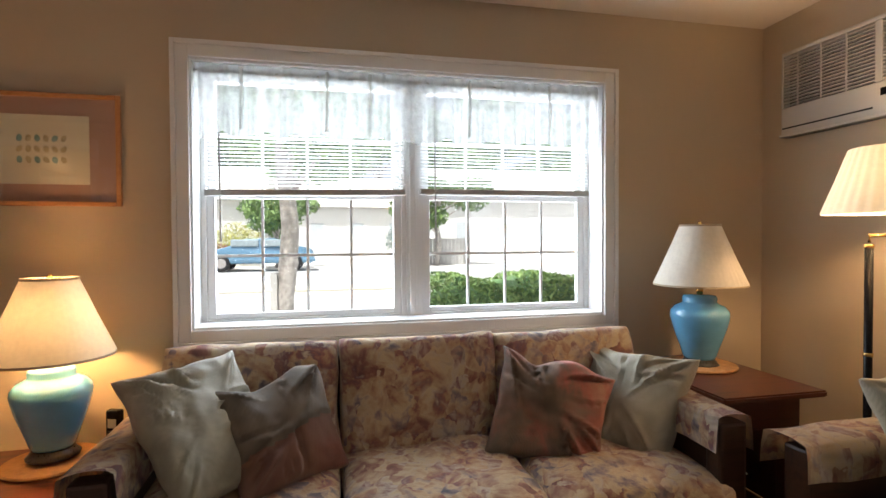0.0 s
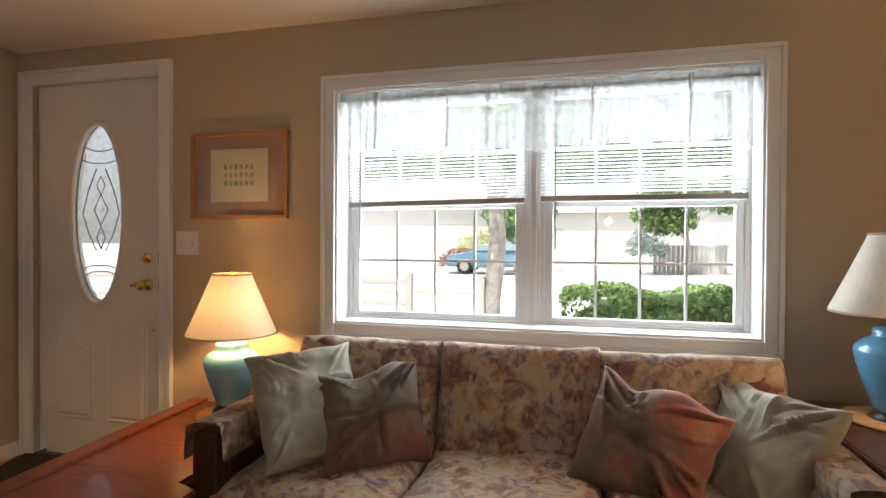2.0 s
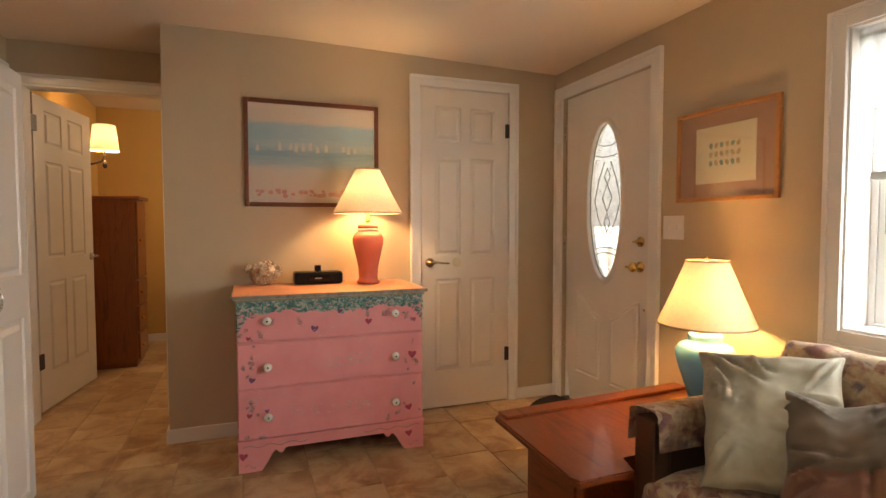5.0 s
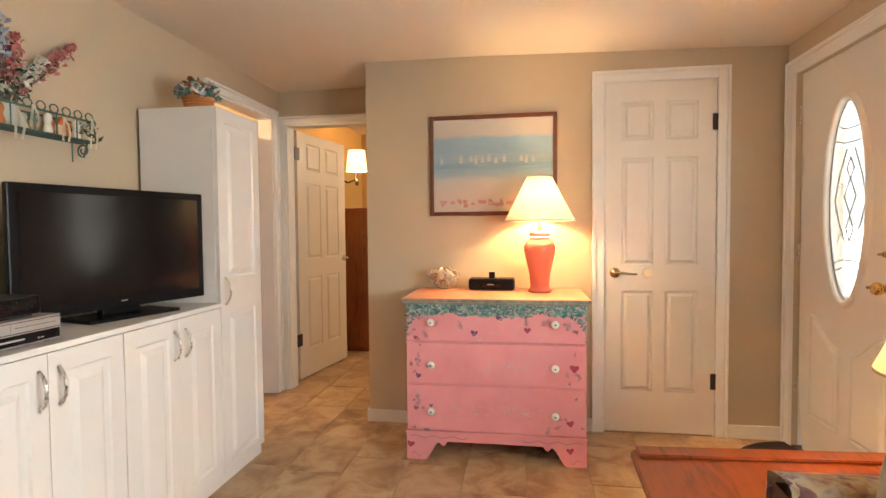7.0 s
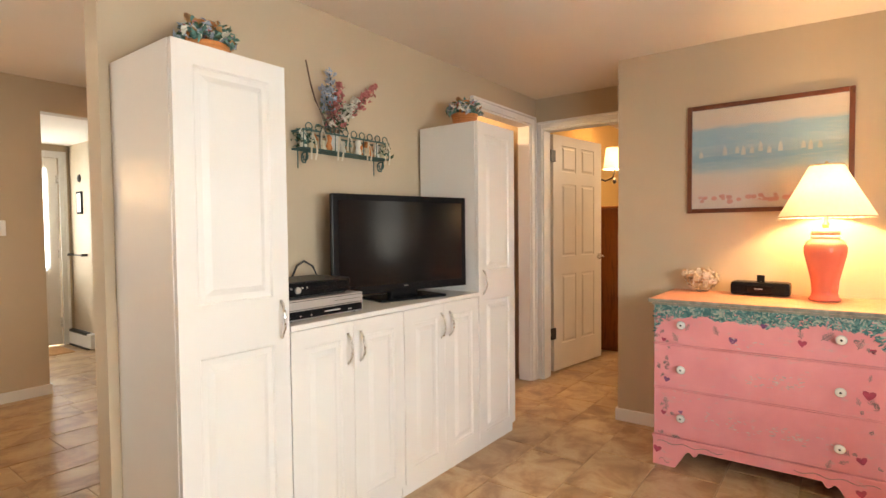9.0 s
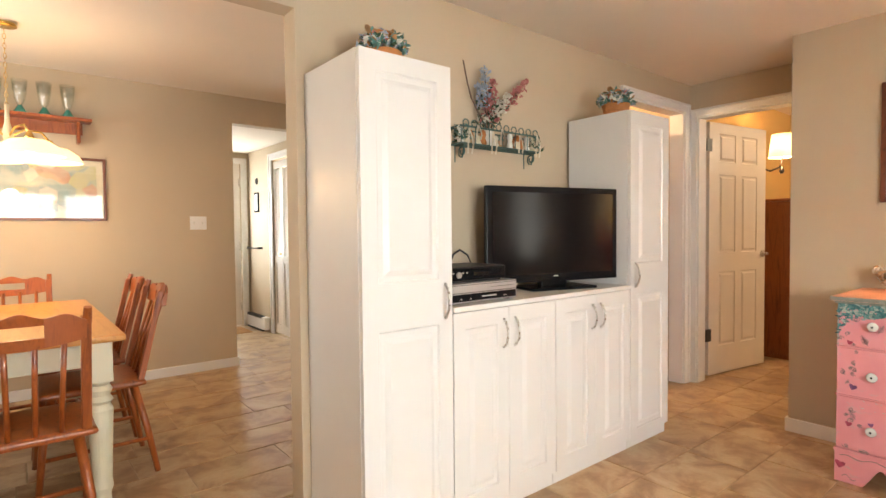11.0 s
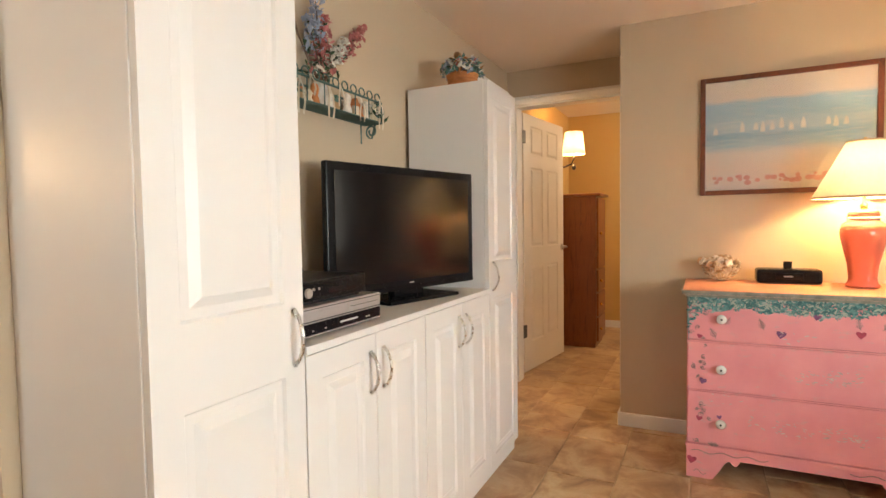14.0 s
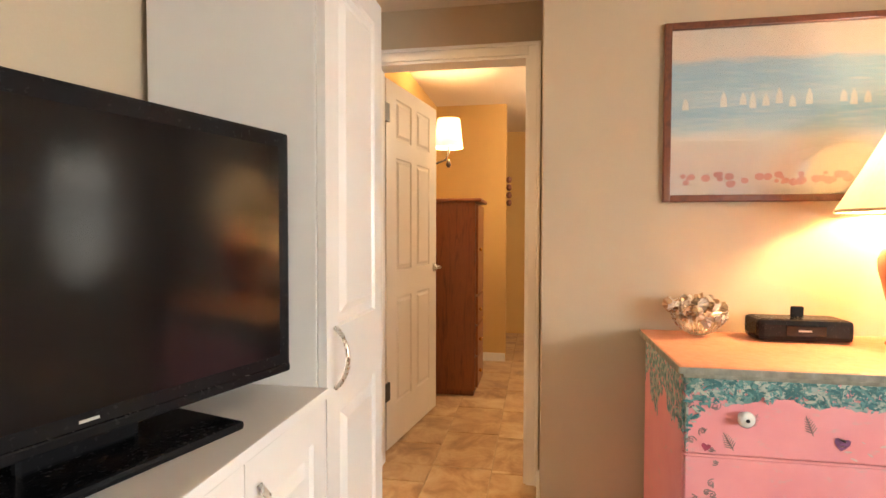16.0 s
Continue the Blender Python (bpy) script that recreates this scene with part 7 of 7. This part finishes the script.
def sconce():
    o = thing("wall_sconce", "lit wall sconce with a white fabric shade and dark scrolled arm", "sconce", loc=(-3.60, -0.120, 0.04))
    part("shade", lathe([(0.100, 1.738), (0.102, 1.743), (0.080, 1.935), (0.078, 1.94)], 48), M["shade_lit"], o, "white fabric shade", True)
    bm = tube([(0, 0, 1.80), (0, 0, 1.70), (0.0, -0.02, 1.655), (0, -0.09, 1.63), (0, -0.16, 1.66), (0, -0.22, 1.68), (0, -0.292, 1.68)], 0.008, 8)
    capped([(0.010, 1.60), (0.02, 1.62), (0.008, 1.66)], 12, bm=bm)
    part("arm", bm, M["dark_metal"], o, "dark scrolled arm", True)
    part("back_plate", capped([(0.045, 0), (0.04, 0.012)], 20, m=pose(0, -0.299, 1.68, -90)), M["dark_metal"], o)


sconce()
o = thing("hanging_ornament", "small string of carved ornaments on the bedroom wall", "wall ornament")
bm = bmesh.new()
for k in range(4):
    capped([(0.012, 0), (0.026, 0.02), (0.022, 0.05), (0.006, 0.06)], 10, (-4.76, 0.245, 1.42 + 0.07 * k), bm)
part("beads", bm, M["frame_wood"], o)


# ---- side room glimpsed behind the tall cabinet ----
o = thing("side_shelf", "open wooden shelf with folded towels in the side room", "shelf")
for z in (0.5, 0.95, 1.4, 1.85):
    part("board", box(-2.36, -2.02, -1.35, -0.55, z, z + 0.02), M["chair_wood"], o)
    part("towel", box(-2.32, -2.06, -1.2, -0.75, z + 0.021, z + 0.16, 0.03), M["cream"], o)
part("end_board", box(-2.37, -2.01, -1.37, -1.35, 0, 1.9, bm=box(-2.37, -2.01, -0.55, -0.53, 0, 1.9)), M["chair_wood"], o)


# ---- window added in the east wall, unseen behind the camera, for side light ----
w = thing("window_2", "unseen white window added in the dining east wall for side light", "window")
w["kind"] = "structure"
bm = bmesh.new()
for a, b, c_, e in ((-2.4, -2.35, 0.9, 2.0), (-1.25, -1.2, 0.9, 2.0), (-2.35, -1.25, 0.9, 0.95), (-2.35, -1.25, 1.95, 2.0), (-2.35, -1.25, 1.43, 1.47)):
    box(XE + 0.03, XE + 0.08, a, b, c_, e, 0.003, bm)
part("window_frame", bm, M["white"], w)
g = part("pane", box(XE + 0.05, XE + 0.055, -2.35, -1.25, 0.95, 1.95), M["glass"], w)
g.visible_shadow = False


# ---- outside ----
def outside():
    ground = plain("pale concrete and gravel", (0.62, 0.61, 0.58), 0.9, vary=0.08, scale=0.6, fine=30, relief=0.3)
    bm = bmesh.new()
    bm.faces.new([bm.verts.new(c) for c in ((-300, YN + 0.24, -0.06), (300, YN + 0.24, -0.06), (300, 600, -0.06), (-300, 600, -0.06))])
    bm.faces.new([bm.verts.new(c) for c in ((-300, -400, -0.13), (300, -400, -0.13), (300, YN + 0.24, -0.13), (-300, YN + 0.24, -0.13))])
    tagged(part("ground", bm, ground), "pale paved ground outside", "ground", kind="structure")
    asphalt = plain("pale sunlit road", (0.42, 0.42, 0.42), 0.9, vary=0.12, scale=2, fine=80)
    tagged(part("road", box(-200, 200, 13.5, 22.5, -0.055, -0.045), asphalt), "light grey street", "road", kind="structure")
    tagged(part("kerb", box(-200, 200, 13.3, 13.5, -0.05, 0.06, 0.02), M["paper"]), "pale concrete kerb", "kerb", kind="structure")
    # hedge under the window
    h = thing("hedge", "low clipped green hedge in front of the window", "hedge")
    rnd = random.Random(9)
    la = plain("bright hedge leaves", (0.26, 0.38, 0.12), 0.6, vary=0.4, scale=30)
    lb = plain("deep hedge leaves and core shade", (0.13, 0.23, 0.08), 0.6, vary=0.4, scale=30)
    # solid filler in the darker leaf green, standing in for shade between leaves
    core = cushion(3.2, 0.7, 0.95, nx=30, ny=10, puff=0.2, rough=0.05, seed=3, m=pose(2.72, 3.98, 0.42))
    part("hedge_shade_core", core, lb, h)
    bms = [bmesh.new(), bmesh.new()]
    for i in range(15000):
        x = rnd.uniform(1.08, 4.2)
        top = 0.90 + 0.06 * noise.noise(Vector((x * 3.3, 0, 4))) + 0.03 * noise.noise(Vector((x * 9, 1, 4)))
        if rnd.random() < 0.5:
            y, z = 3.60 + rnd.random() ** 2 * 0.05, rnd.uniform(0.3, top)
        else:
            y, z = rnd.uniform(3.60, 4.35), top - rnd.random() ** 2 * 0.05
        y += 0.04 * noise.noise(Vector((x * 5, z * 5, 0)))
        s = rnd.uniform(0.012, 0.026)
        m = pose(x, y, z, rnd.uniform(-70, 70), rnd.uniform(-70, 70), rnd.uniform(0, 360))
        bm = bms[0 if rnd.random() < 0.7 else 1]
        vs = [bm.verts.new(m @ Vector(c)) for c in ((-s, 0, 0), (0, -s * 0.5, s * 0.2), (s, 0, 0), (0, s * 0.5, s * 0.2))]
        bm.faces.new(vs)
    for bm, mt in zip(bms, (la, lb)):
        tagged(part("hedge_leaves", bm, mt, h), kind="stuff")
    # car across the way
    blue = plain("blue car paint", (0.13, 0.26, 0.38), 0.2, 0.3, vary=0.05, coat=1.0)
    pane_car = plain("car glass", (0.30, 0.36, 0.38), 0.1)
    c = thing("car", "small blue parked saloon car", "car", loc=(-1.78, 22.0, -0.045), rz=0)
    prof = [(-2.0, 0.32), (-2.05, 0.62), (-1.85, 0.80), (-1.15, 0.90), (-0.55, 1.28), (0.65, 1.30), (1.25, 0.95), (1.95, 0.88), (2.05, 0.55), (1.98, 0.32)]
    bm = bmesh.new()
    L = [[bm.verts.new((x, s * (0.80 if z < 0.95 else 0.62), z * 0.95)) for x, z in prof] for s in (-1, 1)]
    for i in range(len(prof)):
        j = (i + 1) % len(prof)
        bm.faces.new((L[0][i], L[0][j], L[1][j], L[1][i]))
    bm.faces.new(L[0])
    bm.faces.new(L[1])
    bmesh.ops.bevel(bm, geom=bm.edges[:], offset=0.05, segments=2, affect="EDGES")
    part("body", bm, blue, c, smooth=False)
    part("side_window", box(-0.95, 0.02, -0.815, -0.66, 0.93, 1.2, 0.05, bm=box(0.08, 0.95, -0.815, -0.66, 0.93, 1.2, 0.05)), pane_car, c, "grey side windows")
    for x in (-1.28, 1.28):
        for s in (-1, 1):
            wh = part("wheel", capped([(0.16, -0.09), (0.31, -0.08), (0.32, 0), (0.31, 0.08), (0.16, 0.09)], 24, m=pose(x, s * 0.74, 0.32, 90)), M["black_matt"], c, "black tyre", True)
            part("hubcap", capped([(0.20, -0.01), (0.18, 0.10)], 20, m=pose(x, s * 0.74, 0.32, 90 if s < 0 else -90)), M["silver"], wh, "silver wheel cover")
    part("bumper", box(-2.08, 2.08, -0.81, 0.81, 0.36, 0.50, 0.05), blue, c)
    # trees
    bark = plain("grey pine bark", (0.50, 0.46, 0.42), 0.95, vary=0.4, scale=12, fine=40, relief=0.9)
    ta_ = plain("bright tree leaves", (0.24, 0.36, 0.12), 0.6, vary=0.4, scale=10)
    tb_ = plain("dark tree leaves", (0.12, 0.20, 0.08), 0.6, vary=0.4, scale=10)

    def tree(label, x, y, r, trunk, crown, n, seed, leaf=0.09):
        t = thing("tree", label, "tree", loc=(x, y, -0.06))
        rn = random.Random(seed)
        pts = [(0.05 * math.sin(k * 1.3 + seed), 0.04 * math.cos(k), trunk * k / 8) for k in range(9)]
        bm = tube([(p[0], p[1], p[2]) for p in pts], r, 12, taper=0.55)
        clumps = []
        for k in range(9):
            a, h = rn.uniform(0, 6.28), rn.uniform(0.55, 1.0) * trunk
            q = crown * rn.uniform(0.4, 0.9)
            e = (q * math.cos(a), q * math.sin(a), h + q * 0.35)
            tube([(0, 0, h * 0.8), (e[0] * 0.5, e[1] * 0.5, h), e], r * 0.3, 6, bm, 0.3)
            clumps.append(e)
        part("trunk", bm, bark, t, "rough tapered trunk and limbs", True)
        bs = [bmesh.new(), bmesh.new()]
        for i in range(n):
            e = clumps[i % len(clumps)]
            a, b, q = rn.uniform(0, 6.28), math.acos(rn.uniform(-1, 1)), crown * 0.5 * rn.random() ** 0.4
            p = (e[0] + q * math.sin(b) * math.cos(a), e[1] + q * math.sin(b) * math.sin(a), e[2] + q * 0.6 * math.cos(b))
            s = leaf * rn.uniform(0.5, 1.2)
            m = pose(*p, rn.uniform(-80, 80), rn.uniform(-80, 80), rn.uniform(0, 360))
            bm = bs[rn.random() < 0.45]
            bm.faces.new([bm.verts.new(m @ Vector(c)) for c in ((-s, 0, 0), (0, -s * 0.5, s * 0.2), (s, 0, 0), (0, s * 0.5, s * 0.2))])
        cr = part("crown", bs[0], ta_, t, "uneven leafy crown")
        tagged(part("dark_leaves", bs[1], tb_, cr), kind="stuff")
    tree("street tree with a rough grey trunk near the window", 0.13, 7.6, 0.13, 3.6, 1.3, 3500, 4)
    tree("round green tree across the street", 5.6, 24.0, 0.15, 3.2, 1.9, 6000, 5, 0.13)
    tree("small green tree beside a pale house", -1.3, 24.0, 0.12, 2.5, 1.5, 4500, 6, 0.12)
    for k, (x, y, h) in enumerate(((-16, 41, 9), (-8, 43, 10), (-1, 42, 10), (5, 43, 10), (12, 44, 11), (20, 42, 9))):
        tree("tall pale green tree behind the houses", x, y, 0.3, h, 5.0, 5500, 30 + k, 0.40)
    # houses
    siding = plain("white sunlit siding", (0.74, 0.74, 0.72), 0.8, vary=0.03)
    roof = plain("grey shingle roof", (0.60, 0.58, 0.55), 0.9, vary=0.2, scale=3)
    pane = plain("house window", (0.50, 0.54, 0.56), 0.15)

    def house(label, x0, x1, y, h):
        o = thing("house", label, "house")
        bm = bmesh.new()
        lap = int(h / 0.2)
        box(x0, x1, y, y + 8, -0.06, h, bm=bm)
        for k in range(lap):
            box(x0 - 0.02, x1 + 0.02, y - 0.03, y, k * 0.2, k * 0.2 + 0.19, bm=bm)
        part("wall", bm, siding, o)
        bm = bmesh.new()
        v = [bm.verts.new(c) for c in ((x0 - 0.4, y - 0.5, h), (x1 + 0.4, y - 0.5, h), (x1 + 0.4, y + 4, h + 2.0), (x0 - 0.4, y + 4, h + 2.0), (x1 + 0.4, y + 8.5, h), (x0 - 0.4, y + 8.5, h))]
        bm.faces.new((v[0], v[1], v[2], v[3]))
        bm.faces.new((v[3], v[2], v[4], v[5]))
        bm.faces.new((v[0], v[3], v[5]))
        bm.faces.new((v[1], v[4], v[2]))
        part("roof", bm, roof, o)
        n = int((x1 - x0) / 2.2)
        for k in range(n):
            x = x0 + 1.0 + k * 2.2
            wd = part("window", box(x, x + 0.9, y - 0.06, y, 0.95, 2.1, 0.01), siding, o)
            part("pane", box(x + 0.08, x + 0.82, y - 0.075, y - 0.06, 1.03, 2.02), pane, wd)
    house("pale single-storey house across the street", -13, -2.6, 28, 3.1)
    house("white single-storey house with tall windows across the street", 6.4, 17.5, 28, 3.3)
    house("pale house in the gap between its neighbours", -3.4, 6.8, 31, 2.9)
    f = thing("fence", "pale board fence beside the green tree", "fence")
    for k in range(16):
        part("fence_board", box(4.4 + k * 0.18, 4.56 + k * 0.18, 24.5, 24.53, -0.05, 1.15), M["blind_rail"], f)
    r = thing("rail_fence", "low white two-rail fence across the front yard", "fence")
    for x in (-6.4, -4.3, -2.2):
        part("fence_post", box(x, x + 0.09, 6.86, 6.95, -0.06, 0.80, 0.01), M["blind_rail"], r)
    for z in (0.39, 0.66):
        part("fence_rail", box(-6.4, -0.80, 6.89, 6.92, z, z + 0.07, 0.008), M["blind_rail"], r)
    part("fence_post", box(-0.86, -0.78, 6.86, 6.95, -0.06, 0.80, 0.01), M["blind_rail"], r)
    mk = thing("marker_post", "slim white marker post by the street", "post")
    part("post", box(-0.06, 0.02, 7.47, 7.55, -0.06, 0.75, 0.01), M["blind_rail"], mk)
    gh = thing("shrub", "grey green conifer shrub beside the fence across the street", "shrub", loc=(4.0, 23.4, 0))
    foliage(gh, "shrub_leaves", (0, 0, 0.9), 0.9, 2200, [(plain("grey green needles", (0.20, 0.27, 0.24), 0.8, vary=0.3), 1)], 92, 0.06, 1.1)
    yb = thing("shrub", "yellow green bush beside the pale house", "shrub", loc=(-3.3, 26.5, 0))
    foliage(yb, "shrub_leaves", (0, 0, 0.8), 1.3, 2200, [(plain("yellow green leaves", (0.42, 0.42, 0.12), 0.8, vary=0.3), 1)], 93, 0.07, 0.9)
    sh = thing("shrub", "reddish brown low shrub in front of the pale house", "shrub", loc=(-3.6, 23.2, 0))
    foliage(sh, "shrub_leaves", (0, 0, 0.35), 1.1, 2500, [(plain("russet leaves", (0.26, 0.08, 0.05), 0.8, vary=0.3), 3), (plain("olive leaves", (0.16, 0.16, 0.07), 0.8, vary=0.3), 1)], 91, 0.06, 0.6)


outside()


# ---- floor tiles, one by one ----
def tiles():
    g = 0.006
    L, W = 0.455, 0.302
    base = {}

    def tile(x0, x1, y0, y1):
        key = (round(x1 - x0, 3), round(y1 - y0, 3))
        if key not in base:
            bm = bmesh.new()
            w, d = key[0] / 2, key[1] / 2
            e = 0.003
            lo = [bm.verts.new((sx * w, sy * d, -0.004)) for sx, sy in ((-1, -1), (1, -1), (1, 1), (-1, 1))]
            mi = [bm.verts.new((sx * w, sy * d, -0.0012)) for sx, sy in ((-1, -1), (1, -1), (1, 1), (-1, 1))]
            hi = [bm.verts.new((sx * (w - e), sy * (d - e), 0.0)) for sx, sy in ((-1, -1), (1, -1), (1, 1), (-1, 1))]
            bm.faces.new(hi)
            for a, b in ((lo, mi), (mi, hi)):
                for i in range(4):
                    bm.faces.new((a[i], a[(i + 1) % 4], b[(i + 1) % 4], b[i]))
            me = bpy.data.meshes.new("floor_tile")
            bm.to_mesh(me)
            bm.free()
            me.materials.append(M["tile"])
            base[key] = me
        ob = new("floor_tile", base[key])
        ob.parent = floor_ob
        ob.location = ((x0 + x1) / 2, (y0 + y1) / 2, random.uniform(-0.0004, 0.0004))
    floor_ob = bpy.data.objects["floor"]
    areas = ((XD - 0.11, XW, YT, YH, 1), (XW, XE, YT, YN, 1), (-0.72, XE, YD, YT, 1), (-0.72, 1.2, -5.15, YD, 1), (-6.1, XD - 0.11, -0.42, 1.5, 1))
    row = 0
    y = -5.15
    while y < YN:
        off = (row % 3) * L / 3 + (0.11 if row % 2 else 0)
        x = -6.1 - L + off % L
        while x < XE:
            for ax0, ax1, ay0, ay1, _ in areas:
                a, b = max(x + g / 2, ax0), min(x + L - g / 2, ax1)
                c, d = max(y + g / 2, ay0), min(y + W - g / 2, ay1)
                if b - a > 0.02 and d - c > 0.02:
                    tile(a, b, c, d)
            x += L
        y += W
        row += 1


tiles()
